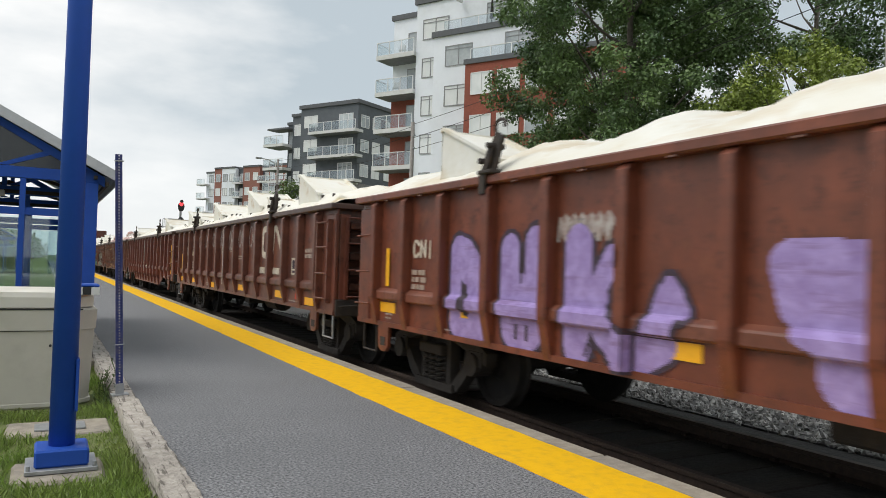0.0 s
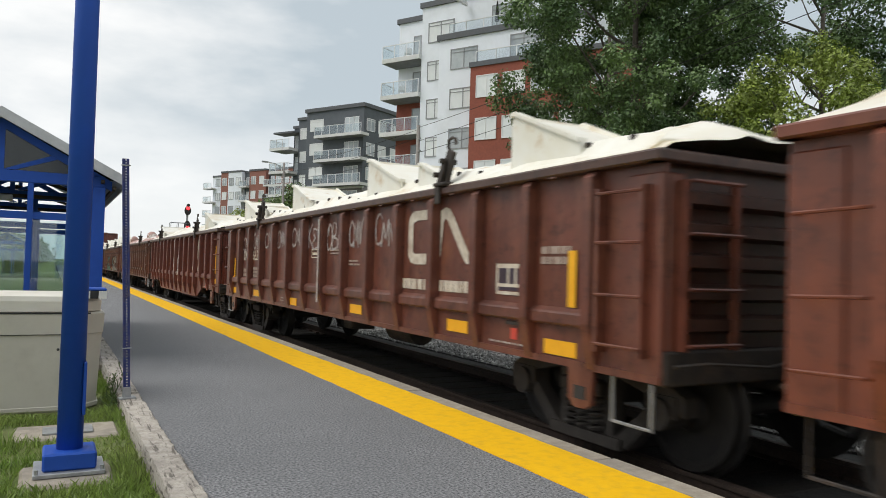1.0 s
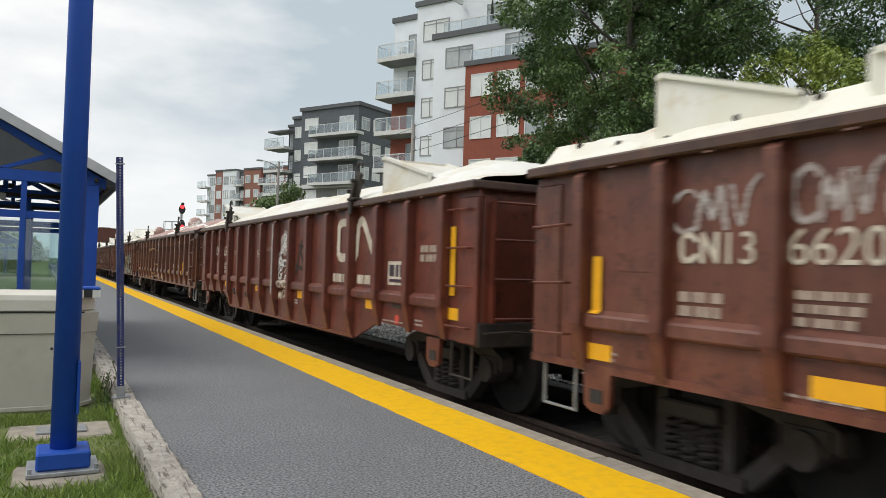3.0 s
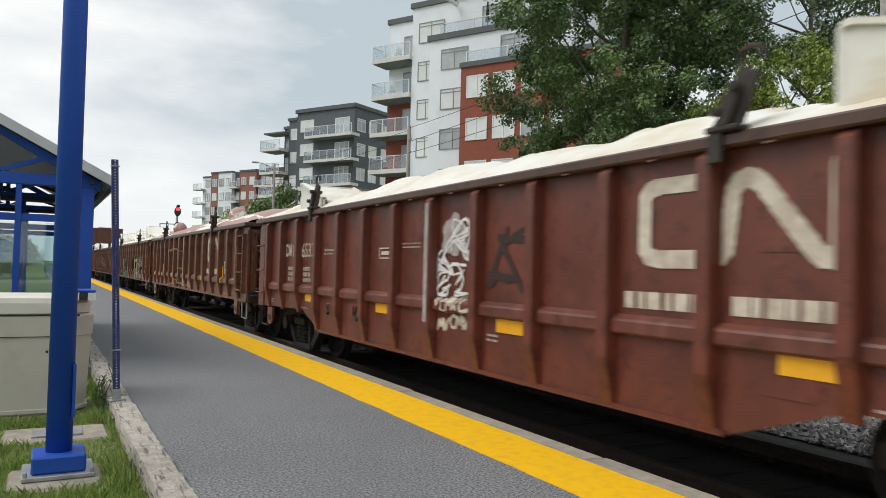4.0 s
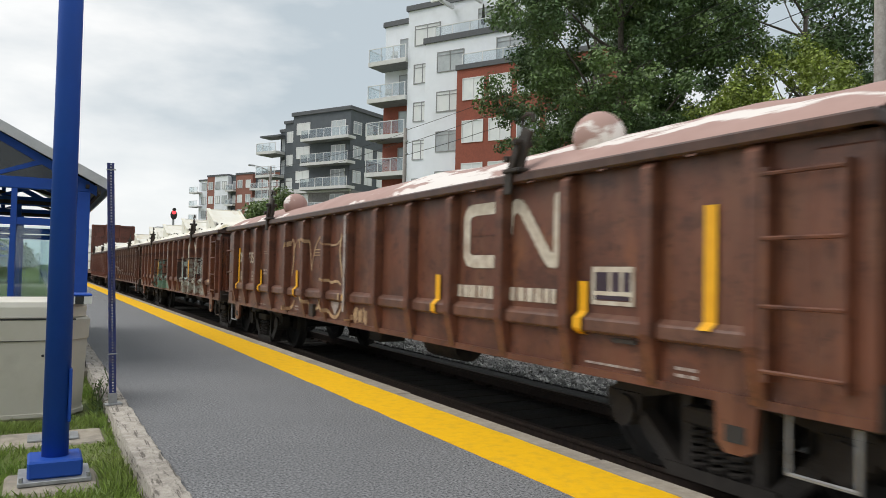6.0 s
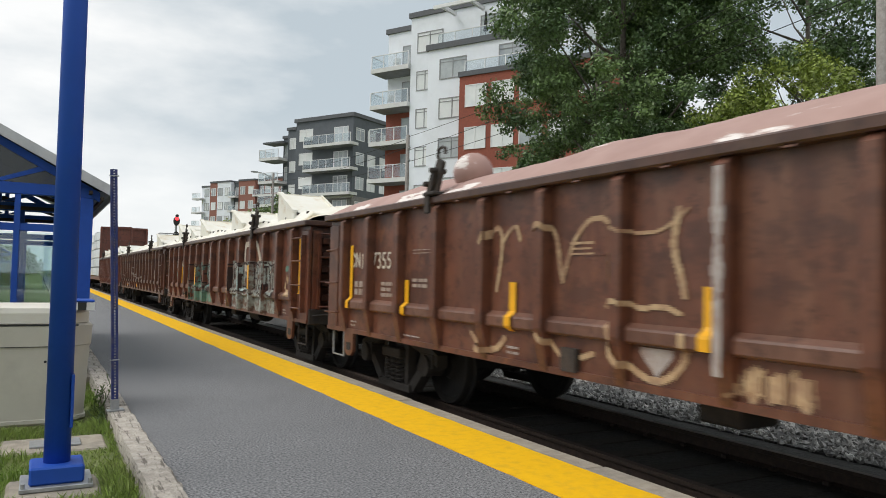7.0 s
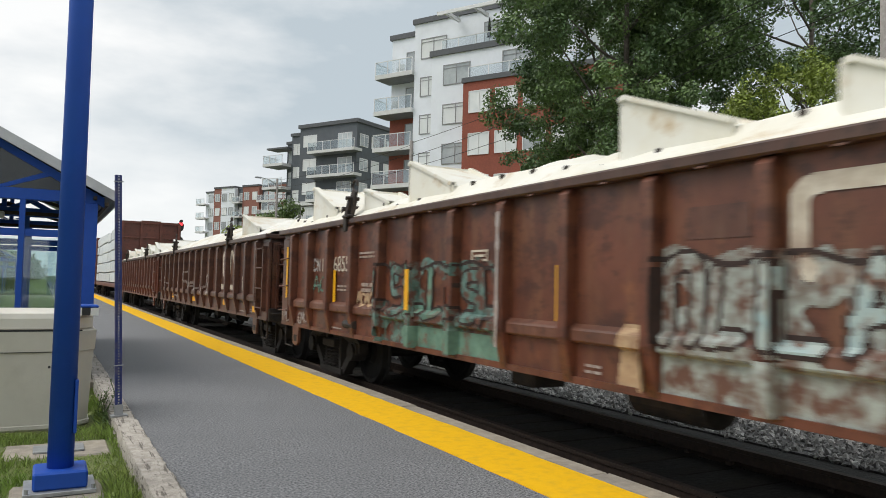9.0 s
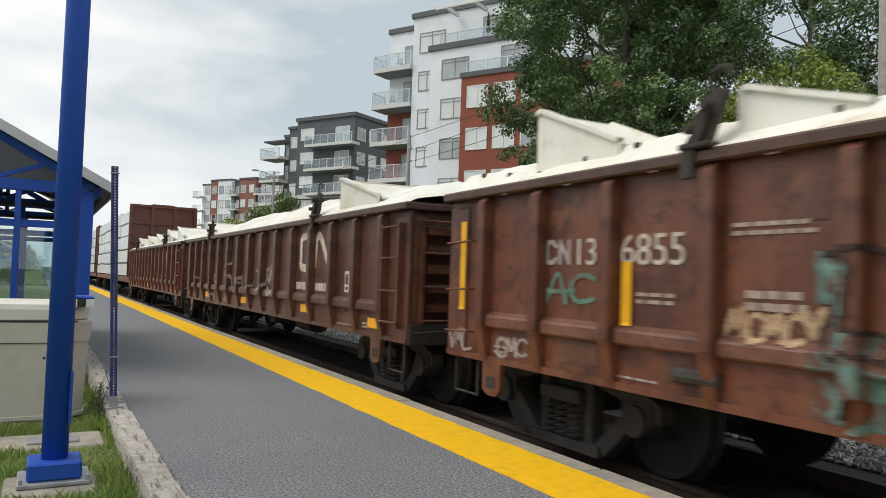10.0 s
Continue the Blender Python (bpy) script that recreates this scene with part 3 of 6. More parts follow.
def rect_on_side(name, car, material, s0, s1, z0, z1, lift=0.006, label=""):
    s0, s1 = min(s0, s1) + LEAD.get(car.name, 0.0), max(s0, s1) + LEAD.get(car.name, 0.0)
    x = -1.5 - max(side_depth((s0 + s1) / 2, (z0 + z1) / 2, SHIFT.get(car.name, 0.0)), 0.004)
    return part(name, box(NB(), x - lift, x, s0, s1, z0, z1), material, car, label)


def digits(car, text, s, z, size, material=None):
    c = bpy.data.curves.new("car_number", "FONT")
    c.body, c.size, c.extrude, c.align_x = text, size, 0.001, "LEFT"
    c.materials.append(material or LETTER)
    ob = new("car_number", c)
    ob.parent = car
    ob.matrix_basis = Matrix.Translation((-1.508, s + LEAD.get(car.name, 0.0), z)) @ Matrix(((0, 0, -1, 0), (-1, 0, 0, 0), (0, 1, 0, 0), (0, 0, 0, 1)))
    return ob


def reporting_mark(car, s, z0, z1, material=None):
    """The railway's small mark before a car's number, as plain bands."""
    w, u = 0.019, z1 - z0
    a = [(w, [(s - 0.135, z1 - 0.05), (s - 0.10, z1 - w), (s - 0.04, z1 - w), (s - w, z1 - 0.06), (s - w, z0 + 0.06), (s - 0.04, z0 + w), (s - 0.10, z0 + w), (s - 0.135, z0 + 0.05)])]
    b = [(w, [(s - 0.19, z0 + w), (s - 0.19, z1 - w), (s - 0.30, z0 + w), (s - 0.30, z1 - w)])]
    for st in (a, b):
        paint_on_side("lettering", car, material or LETTER, near_strokes(st), s - 0.4, s + 0.1, z0 - 0.05, z0 + u + 0.05, 0.0075)


def smooth_line(kn, steps=6):
    kn = [Vector(p) for p in kn]
    pts = []
    for i in range(len(kn) - 1):
        p0, p1, p2, p3 = kn[max(i - 1, 0)], kn[i], kn[i + 1], kn[min(i + 2, len(kn) - 1)]
        for q in range(steps + (i == len(kn) - 2)):
            t = q / steps
            pts.append(tuple(0.5 * ((2 * p1) + (p2 - p0) * t + (2 * p0 - 5 * p1 + 4 * p2 - p3) * t * t + (3 * p1 - p0 - 3 * p2 + p3) * t ** 3)))
    return pts


# looping hand strokes of the sprayed tags, each in a box one wide and one high
HOOP = [(.95, .85), (.6, 1), (.2, .85), (.0, .45), (.15, .1), (.5, 0), (.95, .12)]
PEAKS = [(-.1, .05), (.15, .9), (.45, .3), (.75, 1), (.9, .05)]
DIP = [(0, .85), (.35, .1), (.6, .75), (.9, 1)]
TAIL = [(.3, 1), (.05, .4), (.15, .02), (.6, 0), (1.4, .12)]
RING = [(.5, 1), (.1, .8), (.0, .4), (.3, 0), (.75, .1), (.95, .5), (.75, .9), (.4, 1), (.3, .6)]
BOW = [(0, 0), (.1, 1), (.7, .95), (.7, .6), (.1, .5), (.8, .42), (.85, .1), (0, 0)]
TENT = [(0, 0), (.5, 1), (.85, 0), (.75, .35), (-.1, .35), (1.2, .42)]
FORK = [(.1, 1), (.05, 0), (.1, .45), (.9, 1), (.3, .5), (.95, 0)]
COMB = [(.9, .9), (.2, .95), (0, .75), (.6, .55), (0, .35), (.1, .05), (.95, .1)]
BELLY = [(.1, 0), (.15, 1), (.8, .85), (1, .45), (.7, .1), (.1, 0)]


def sprayed_tag(shapes, s0, s1, z0, z1, r, seed):
    """Strokes of one tag, from s0 down to s1 along the car."""
    rng = random.Random(seed)
    w = (s0 - s1) / len(shapes)
    out = []
    for k, sh in enumerate(shapes):
        dz, tall = rng.uniform(-0.03, 0.03), rng.uniform(0.85, 1.05)
        kn = [(s0 - w * (k + 0.05 + 0.95 * u) + rng.gauss(0, 0.006), z0 + dz + (z1 - z0) * tall * v) for u, v in sh]
        out.append((r * rng.uniform(0.85, 1.2), smooth_line(kn)))
    return out


def bubble_letters(s0, s1, z0, z1, n, seed, r):
    """Fat rounded strokes side by side, like the letters of a sprayed piece."""
    rng = random.Random(seed)
    w = (s0 - s1) / n
    out = []
    for k in range(n):
        a = s0 - w * (k + 0.5)
        lean = rng.uniform(-0.2, 0.2) * w
        kind = rng.randrange(4)
        q = 0.30 * w
        if kind == 0:
            st = [[(a + q, z0), (a + q + lean, z1)], [(a + q, z0), (a - q, z0 + 0.02)]]
        elif kind == 1:
            st = [[(a + q, z0), (a + q, z1), (a - q, z1 - 0.03), (a - q, z0)]]
        elif kind == 2:
            st = [[(a + q, z0), (a + lean, z1), (a - q, z0)], [(a + q * 0.6, z0 + 0.4 * (z1 - z0)), (a - q * 0.6, z0 + 0.45 * (z1 - z0))]]
        else:
            st = [[(a - q, z1 - 0.04), (a + q, z1), (a + q * 0.9, z0 + 0.5 * (z1 - z0)), (a - q, z0 + 0.4 * (z1 - z0)), (a - q, z0 + 0.02), (a + q, z0)]]
        out.append([(r * rng.uniform(0.7, 1.1), smooth_line([(u + rng.gauss(0, 0.025), v + rng.gauss(0, 0.03)) for u, v in p], 4)) for p in st])
    return out


def small_lines(name, car, s0, s1, z0, z1, rows, material=None):
    """Writing too small to read: thin bars."""
    rng = random.Random(int(s0 * 100) + int(z0 * 1000))
    bm = NB()
    h = (z1 - z0) / rows
    s0, s1 = max(s0, s1) + LEAD.get(car.name, 0.0), min(s0, s1) + LEAD.get(car.name, 0.0)
    for r in range(rows):
        s = s0
        while s > s1 + 0.04:
            w = rng.uniform(0.05, 0.13)
            e = max(s - w, s1)
            box(bm, -1.508, -1.504, e, s, z0 + r * h + 0.012, z0 + (r + 1) * h - 0.012)
            s = e - rng.uniform(0.012, 0.04)
    return part(name, bm, material or (LETTER if rows == 1 else SMALL), car)


def emblem(car, s_left, material=None, z0=1.54, z1=2.15, address=True):
    """The railway's mark, as plain bands: an open frame, and a slanted zigzag."""
    w = 0.060
    h = z1 - z0 - 2 * w
    band = [(0.60, 1), (0.20, 1), (0.11, 0.965), (0.065, 0.86), (0.065, 0.14), (0.11, 0.035), (0.20, 0), (0.64, 0), (0.71, 0.03), (0.75, 0.12),
            (0.80, 0.84), (0.84, 0.95), (0.90, 0.99), (0.96, 0.96), (1.01, 0.88), (1.34, 0.09), (1.385, 0.02), (1.44, 0.01), (1.475, 0.08), (1.485, 0.2), (1.485, 1.02)]
    path = [(w, [(s_left - u, z0 + w + h * v) for u, v in band])]
    paint_on_side("emblem", car, material or LETTER, near_strokes(path), s_left - 1.75, s_left + 0.1, z0 - 0.05, z1 + 0.05, 0.011)
    # the address below, as bars
    for e0, e1 in ((-0.12, 0.60), (0.80, 1.52)) if address else ():
        small_lines("lettering", car, s_left - e0, s_left - e1, z0 - 0.29, z0 - 0.15, 1, material)


def gondola(paint, k, label, fish=False, slatted=True, ladder=True):
    car = thing("gondola_car", label, "freight car", pose(TRACK_X, FIRST_END - HALF + PITCH * k, RAIL_Z), group="freight train")
    low = 0.76
    shift = SHIFT[car.name] = POST_SHIFT.get(k, 0.0)
    # sides
    for s in (-1, 1):
        if fish:
            pts = [(-HALF, low), (-4.6, low + 0.06), (-3.8, 0.54), (3.55, 0.54), (4.35, low + 0.06), (HALF, low), (HALF, 2.3), (-HALF, 2.3)]
        else:
            pts = [(-HALF, low), (HALF, low), (HALF, 2.3), (-HALF, 2.3)]
        part("side_sheet", prism(NB(), pts, "x", s * 1.5, s * 1.47), paint, car)
        part("top_chord", box(NB(), s * 1.475, s * 1.605, -HALF - 0.03, HALF + 0.03, 2.265, 2.35, 0.014), paint if k == 0 else CHORD, car)
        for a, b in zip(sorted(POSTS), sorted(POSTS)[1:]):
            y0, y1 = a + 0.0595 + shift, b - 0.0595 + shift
            part("side_rail", prism(NB(), [(s * 1.5, 1.065), (s * 1.545, 1.075), (s * 1.557, 1.09), (s * 1.557, 1.165), (s * 1.547, 1.182), (s * 1.5, 1.215)], "y", y0, y1), PALER[min(k, 5)], car)
        part("side_sill", box(NB(), s * 1.49, s * 1.53, -HALF, HALF, low - 0.004, low + 0.05) if not fish else
             box(NB(), s * 1.49, s * 1.53, -3.8, 3.55, 0.536, 0.575), paint, car)
    pm = post_mesh(paint, 0.56 if fish else low + 0.01)
    pe = post_mesh(paint, low + 0.01)
    for p in POSTS:
        for s in (-1, 1):
            o = part("side_post", pm if abs(p) < 3.7 else pe, None, car)
            o.location = (s * 1.5, p + shift, 0)
            if s > 0:
                o.rotation_euler = (0, 0, math.pi)
    part("floor", box(NB(), -1.47, 1.47, -HALF + 0.3, HALF - 0.3, 1.0, 1.06), DARKSTEEL, car)
    part("centre_sill", box(NB(), -0.25, 0.25, -HALF - 0.1, HALF + 0.1, 0.64, 0.98), DARKSTEEL, car)
    for y in (-4.2, -2.1, 0, 2.1, 4.2):
        bm = NB()
        prism(bm, [(-1.46, 0.98), (-1.46, 0.86), (-0.3, 0.66), (0.3, 0.66), (1.46, 0.86), (1.46, 0.98)], "y", y - 0.08, y + 0.08)
        part("cross_bearer", bm, DARKSTEEL, car)
    # brake gear below the floor
    bm = NB()
    tube(bm, (-0.7, -1.7, 0.66), (-0.7, -0.9, 0.66), 0.2, 14)
    box(bm, -0.9, -0.5, 0.4, 0.8, 0.5, 0.85, 0.02)
    pipe(bm, [(-0.6, -5, 0.72), (-0.6, 5, 0.72)], 0.025)
    part("brake_gear", bm, DARKSTEEL, car)
    # ends
    for e in (-1, 1):
        y = e * HALF
        part("end_sheet", box(NB(), -1.47, 1.47, y - e * 0.10, y - e * 0.06, 0.95, 2.3), DARK_END if slatted else paint, car)
        part("end_chord", box(NB(), -1.605, 1.605, y - e * 0.12, y + e * 0.04, 2.265, 2.35, 0.014), paint if k == 0 else CHORD, car)
        for s in (-1, 1):
            part("corner_post", box(NB(), s * 1.47, s * 1.525, y - e * 0.34, y, low, 2.2, 0.012), paint, car)
            part("end_post", box(NB(), s * 1.30, s * 1.45, y - e * 0.08, y - e * 0.005, low, 2.2, 0.012), paint, car)
        if slatted or e > 0:
            for z in (1.16, 1.38, 1.60, 1.82, 2.04):
                bm = NB()
                prism(bm, [(y - e * 0.07, z - 0.075), (y + e * 0.03, z - 0.045), (y + e * 0.03, z + 0.035), (y - e * 0.07, z + 0.065)], "x", -1.3, 1.3)
                part("end_rib", bm, DARK_END if k in (1, 4) else paint, car)
        part("end_sill", box(NB(), -1.5, 1.5, y - e * 0.16, y + e * 0.02, 0.74, 0.98, 0.015), DARKSTEEL, car)
        o = part("coupler", CO_ME, None, car)
        o.location = (0, y, 0)
        if e < 0:
            o.rotation_euler = (0, 0, math.pi)
        # air hose and uncoupling rod
        bm = NB()
        pipe(bm, [(-1.45, y + e * 0.06, 0.88), (-1.2, y + e * 0.12, 0.90), (-0.6, y + e * 0.14, 0.86), (-0.15, y + e * 0.2, 0.95)], 0.014)
        part("uncoupling_rod", bm, DARKSTEEL, car)
        bm = NB()
        pipe(bm, [(-0.35, y + e * 0.1, 0.78), (-0.38, y + e * 0.25, 0.62), (-0.33, y + e * 0.38, 0.48), (-0.2, y + e * 0.46, 0.42)], 0.022)
        part("air_hose", bm, BLACK, car)
        # steps below the corner
        bm = NB()
        pipe(bm, [(-1.47, y - e * 0.12, 0.80), (-1.47, y - e * 0.12, 0.42), (-1.47, y - e * 0.52, 0.42), (-1.47, y - e * 0.52, 0.80)], 0.017)
        part("sill_step", bm, GALV if k in (1, 3) else DARKSTEEL, car)
        # end ladder
        bm = NB()
        for x in (-1.36, -0.86):
            box(bm, x - 0.02, x + 0.02, y, y + e * 0.07, 0.98, 2.15)
        lad = part("end_ladder", bm, paint, car)
        for z in (1.02, 1.40, 1.78, 2.14):
            part("rung", pipe(NB(), [(-1.36, y + e * 0.10, z), (-0.86, y + e * 0.10, z)], 0.014), paint, lad)
        # jacking pad with its ring
        bm = NB()
        prism(bm, [(y - e * 0.98, 0.76), (y - e * 0.68, 0.76), (y - e * 0.70, 0.50), (y - e * 0.78, 0.46), (y - e * 0.90, 0.46), (y - e * 0.97, 0.52)], "x", -1.53, -1.49)
        part("jacking_pad", bm, paint, car)
        # Black plate on the solid pad; the hole's darkness is only its colour.
        part("jacking_hole", box(NB(), -1.536, -1.53, min(y - e * 0.9, y - e * 0.76), max(y - e * 0.9, y - e * 0.76), 0.53, 0.63, 0.0), BLACK, car)
    # side ladder at the leading end, grab irons at the trailing end
    if ladder:
        bm = NB()
        for y in (-6.79, -6.33):
            box(bm, -1.60, -1.50, y - 0.022, y + 0.022, 0.92, 2.12)
        lad = part("side_ladder", bm, paint, car)
        for z in (0.98, 1.34, 1.72, 2.08):
            part("rung", pipe(NB(), [(-1.60, -6.80, z), (-1.60, -6.32, z)], 0.013), paint, lad)
    else:
        for z in (0.92, 1.32, 1.70, 2.08):
            part("grab_iron", pipe(NB(), [(-1.51, -6.84, z), (-1.57, -6.82, z), (-1.57, -6.42, z), (-1.51, -6.40, z)], 0.012), paint, car)
    for z in (1.0, 1.40, 1.85):
        part("grab_iron", pipe(NB(), [(-1.51, 6.86, z), (-1.60, 6.84, z), (-1.60, 6.42, z + 0.012), (-1.51, 6.40, z + 0.012)], 0.011), paint, car)
    for y in (-5.6, 5.6):
        bogie(car, y)
    # small lashing loops under the rim, one to a bay
    loop = mesh_of("lashing_loop", box(NB(), -1.612, -1.596, -0.04, 0.04, 2.25, 2.262), PALER[3])
    for p in sorted(POSTS)[:-1]:
        o = part("lashing_loop", loop, None, car)
        o.location = (0.01, p + 0.45 + shift, 0)
    # bent steel hooks that hold the cover
    for y in (-3.88, 3.68):
        h = NB()
        box(h, -1.635, -1.60, y + 0.03, y + 0.13, 2.17, 2.37, 0.008)
        box(h, -1.65, -1.52, y - 0.10, y + 0.14, 2.352, 2.39, 0.01)
        prism(h, [(y + 0.13, 2.39), (y - 0.08, 2.39), (y - 0.13, 2.52), (y - 0.20, 2.68), (y - 0.09, 2.73), (y - 0.02, 2.62), (y + 0.06, 2.56), (y + 0.07, 2.46)], "x", -1.60, -1.56)
        prism(h, [(y + 0.06, 2.39), (y - 0.02, 2.39), (y - 0.11, 2.58), (y - 0.05, 2.61)], "x", -1.645, -1.53)
        for z, dy in ((2.47, 0.05), (2.60, -0.08)):
            tube(h, (-1.68, y + dy, z), (-1.50, y + dy, z), 0.028, 8)
        pipe(h, [(-1.58, y - 0.10, 2.68), (-1.58, y - 0.06, 2.76), (-1.58, y - 0.07, 2.82), (-1.58, y - 0.14, 2.84), (-1.58, y - 0.21, 2.82), (-1.58, y - 0.22, 2.76)], 0.017)
        part("cover_hook", h, DARKSTEEL, car, "dark rusty steel hook over the rim")
    placards(car, k, fish)
    patches(car, PAINTS[(k + 1) % 6] if k > 2 else paint, k)
    MOVING.append(car)
    return car


def add_reflectors(car, flat, upright):
    for s, z in flat:
        rect_on_side("reflector", car, REFLECT, s - 0.21, s + 0.21, z + 0.365, z + 0.485)
    shift, lead = SHIFT.get(car.name, 0.0), LEAD.get(car.name, 0.0)
    for s, z0, z1 in upright:
        # on the face of a post, or on the sheet close beside it
        p = min(POSTS, key=lambda q: abs(q + shift - s - lead)) + shift
        a = s + lead - p
        if abs(a) < 0.03:
            s = p - lead
        elif abs(a) < 0.14:
            s = p - lead + (0.14 if a > 0 else -0.14)
        paint_on_side("reflector", car, REFLECT, lambda a, b: True, s - 0.05, s + 0.049, z0 + 0.22, z1 + 0.22, 0.025, 0.034 if abs(s + lead) > 6.5 else 0.013, on_posts=True)


def patches(car, paint, k):
    """Welded repair plates and a long dent line on the bays."""
    rng = random.Random(90 + k)
    for _ in range(5):
        a = rng.choice([p for p in POSTS if abs(p) < 6])
        s0 = a + 0.14
        w, h, z = rng.uniform(0.2, 0.5), rng.uniform(0.1, 0.35), rng.choice((rng.uniform(1.4, 1.9), rng.uniform(0.82, 0.88)))
        rect_on_side("repair_plate", car, paint, s0, s0 + w, z, z + min(h, 0.18 if z < 1 else h), 0.0015)


def placards(car, k, fish):
    """Small red and pale plates low on the side, and chalk lines along the sill."""
    rng = random.Random(60 + k)
    z = 0.92 if not fish else 0.86
    if k in (0, 1, 2):
        rect_on_side("placard", car, PLATE_RED, -5.08, -5.18, z - 0.03, z + 0.07, 0.004, "small faded red placard")
    for s in (-5.0, -4.95 + 9.3):
        small_lines("lettering", car, s + 0.28, s - 0.28, 0.83, 0.87, 1, SPRAY)
    for s in (-5.7, 6.0, 2.3 if k % 2 else -1.2):
        small_lines("lettering", car, s + 0.09, s - 0.09, 0.84, 0.93, 2, SPRAY)
    rect_on_side("card_holder", car, DARKSTEEL, -5.02, -5.26, 1.02, 1.05, 0.02)


PLATE_RED = mat("faded_red_plate", (0.62, 0.07, 0.045), (0.5, 0.06, 0.04), rough=0.6, bump=0)


def data_box(car, s):
    for r in ((s, s - 0.44, 1.52, 1.56), (s, s - 0.44, 1.28, 1.31), (s, s - 0.03, 1.28, 1.56), (s - 0.41, s - 0.44, 1.28, 1.56),
              (s, s - 0.44, 1.35, 1.38), (s - 0.18, s - 0.21, 1.38, 1.56), (s - 0.3, s - 0.33, 1.38, 1.56)):
        rect_on_side("stencil_box", car, LETTER, r[0], r[1], r[2], r[3], 0.004)
    rect_on_side("stencil_panel", car, OUTLINE, s - 0.04, s - 0.40, 1.32, 1.52, 0.002)


def cover(k, material, label, lumps, fins, domes=(), bolts=False, seed=0, rise=0.36, folds=0.06):
    """The hard white cover over a car's load: an arched sheet with swellings, upright fins and bolts along its flange."""
    c = thing("car_cover", label, "cover", pose(TRACK_X, FIRST_END - HALF + PITCH * k, RAIL_Z), group="car covers")
    rng = random.Random(seed)
    nx, ny = 30, 190
    verts, faces = [], []
    waves = [(rng.uniform(-HALF, HALF), rng.uniform(-1.2, 0.6), rng.uniform(0.25, 0.6), rng.uniform(-0.03, 0.05)) for _ in range(46)]
    for j in range(ny + 1):
        y = -HALF - 0.02 + (2 * HALF + 0.04) * j / ny
        up = rise
        for y0, wd, h in lumps:
            up += h * math.exp(-((y - y0) / wd) ** 2)
        edge = min(1.0, (HALF + 0.03 - abs(y)) / 0.35)
        up *= 0.35 + 0.65 * math.sqrt(max(edge, 0.0))
        for i in range(nx + 1):
            u = -1 + 2 * i / nx
            x = 1.56 * u
            f = max(0.0, 1 - abs(u) ** 3.4)
            z = 2.365 + up * f
            for wy, wx, ws, wh in waves:
                z += f * wh * math.exp(-(((y - wy) / ws) ** 2 + ((x - wx) / (ws * 1.3)) ** 2))
            if i in (0, nx):
                z -= 0.02
            fold = 1 - abs(noise.noise((x * 1.1 + y * 0.8, y * 1.3 - x * 0.4, seed))) * 2
            verts.append((x, y, z + f * folds * max(0.0, fold) ** 3 + 0.015 * f * noise.noise((x * 3, y * 3, seed))))
    for j in range(ny):
        for i in range(nx):
            a = j * (nx + 1) + i
            faces.append((a, a + 1, a + nx + 2, a + nx + 1))
    part("sheet", raw_mesh("sheet", verts, faces, material, True), None, c)
    for s, ln, h, xw in fins:
        bm = NB()
        xa, xb = -1.46, -1.46 + xw
        # hollow wedge: two cheeks, a rounded back and a folded rim
        z0 = 2.38
        top = [(s, z0 + h * 0.97), (s - 0.05, z0 + h), (s - 0.45 * ln, z0 + h * 0.72), (s - ln, z0 + h * 0.34)]
        cheek = [(s, z0)] + top + [(s - ln, z0)]
        prism(bm, cheek, "x", xa, xa + 0.035)
        prism(bm, cheek, "x", xb - 0.035, xb)
        prism(bm, [(xa - 0.004, s + 0.002), (xa + 0.05, s + 0.07), (xb - 0.05, s + 0.07), (xb + 0.004, s + 0.002)], "z", z0, z0 + h * 0.98)
        prism(bm, [(p[0], p[1] + 0.006) for p in top] + [(p[0], p[1] - 0.03) for p in top[::-1]], "x", xa - 0.03, xa + 0.06)
        prism(bm, [(p[0], p[1] - 0.04) for p in top] + [(p[0], p[1] - 0.07) for p in top[::-1]], "x", xa + 0.062, xb - 0.036)
        part("fin", bm, material, c)
    for s, r in domes:
        bm = NB()
        bmesh.ops.create_uvsphere(bm, u_segments=18, v_segments=10, radius=r)
        for v in bm.verts:
            v.co = Vector((v.co.x * 1.3 - 1.15, v.co.y * 1.3 + s, v.co.z * 1.3 + 2.62))
        part("dome", bm, material, c, smooth=True)
    if bolts:
        rears = sorted([f[0] for f in fins if f[2] > 0.45], reverse=True) + [-HALF - 0.4]
        rears = [HALF + 1.2] + rears

        def arc(y):
            """Height of the flange: it springs from the foot of each fin and falls to the next."""
            for a, b in zip(rears, rears[1:]):
                if b <= y <= a:
                    q = (a - y) / (a - b)
                    return 2.405 + 0.14 * math.sin(math.pi * min(1.0, q * 1.02)) ** 0.8
            return 2.41
        me = mesh_of("bolt", tube(NB(), (-0.02, 0, 0), (0.02, 0, 0), 0.024, 8), DARKSTEEL)
        for i in range(26):
            y = -6.5 + i * 0.52
            o = part("bolt", me, None, c)
            o.location = (-1.575 + (arc(y) - 2.352) * 0.92, y, arc(y) - 0.028)
        bm = NB()
        prev = None
        for i in range(111):
            y = -6.85 + 13.7 * i / 110
            z = arc(y)
            q = [bm.verts.new((-1.59, y, 2.353)), bm.verts.new((-1.585 + 0.5 * (z - 2.35), y, 2.40)), bm.verts.new((-1.56 + (z - 2.352) * 1.0, y, z)), bm.verts.new((-1.50 + (z - 2.352) * 1.0, y, z + 0.012))]
            if prev:
                for k in range(3):
                    bm.faces.new((prev[k], prev[k + 1], q[k + 1], q[k]))
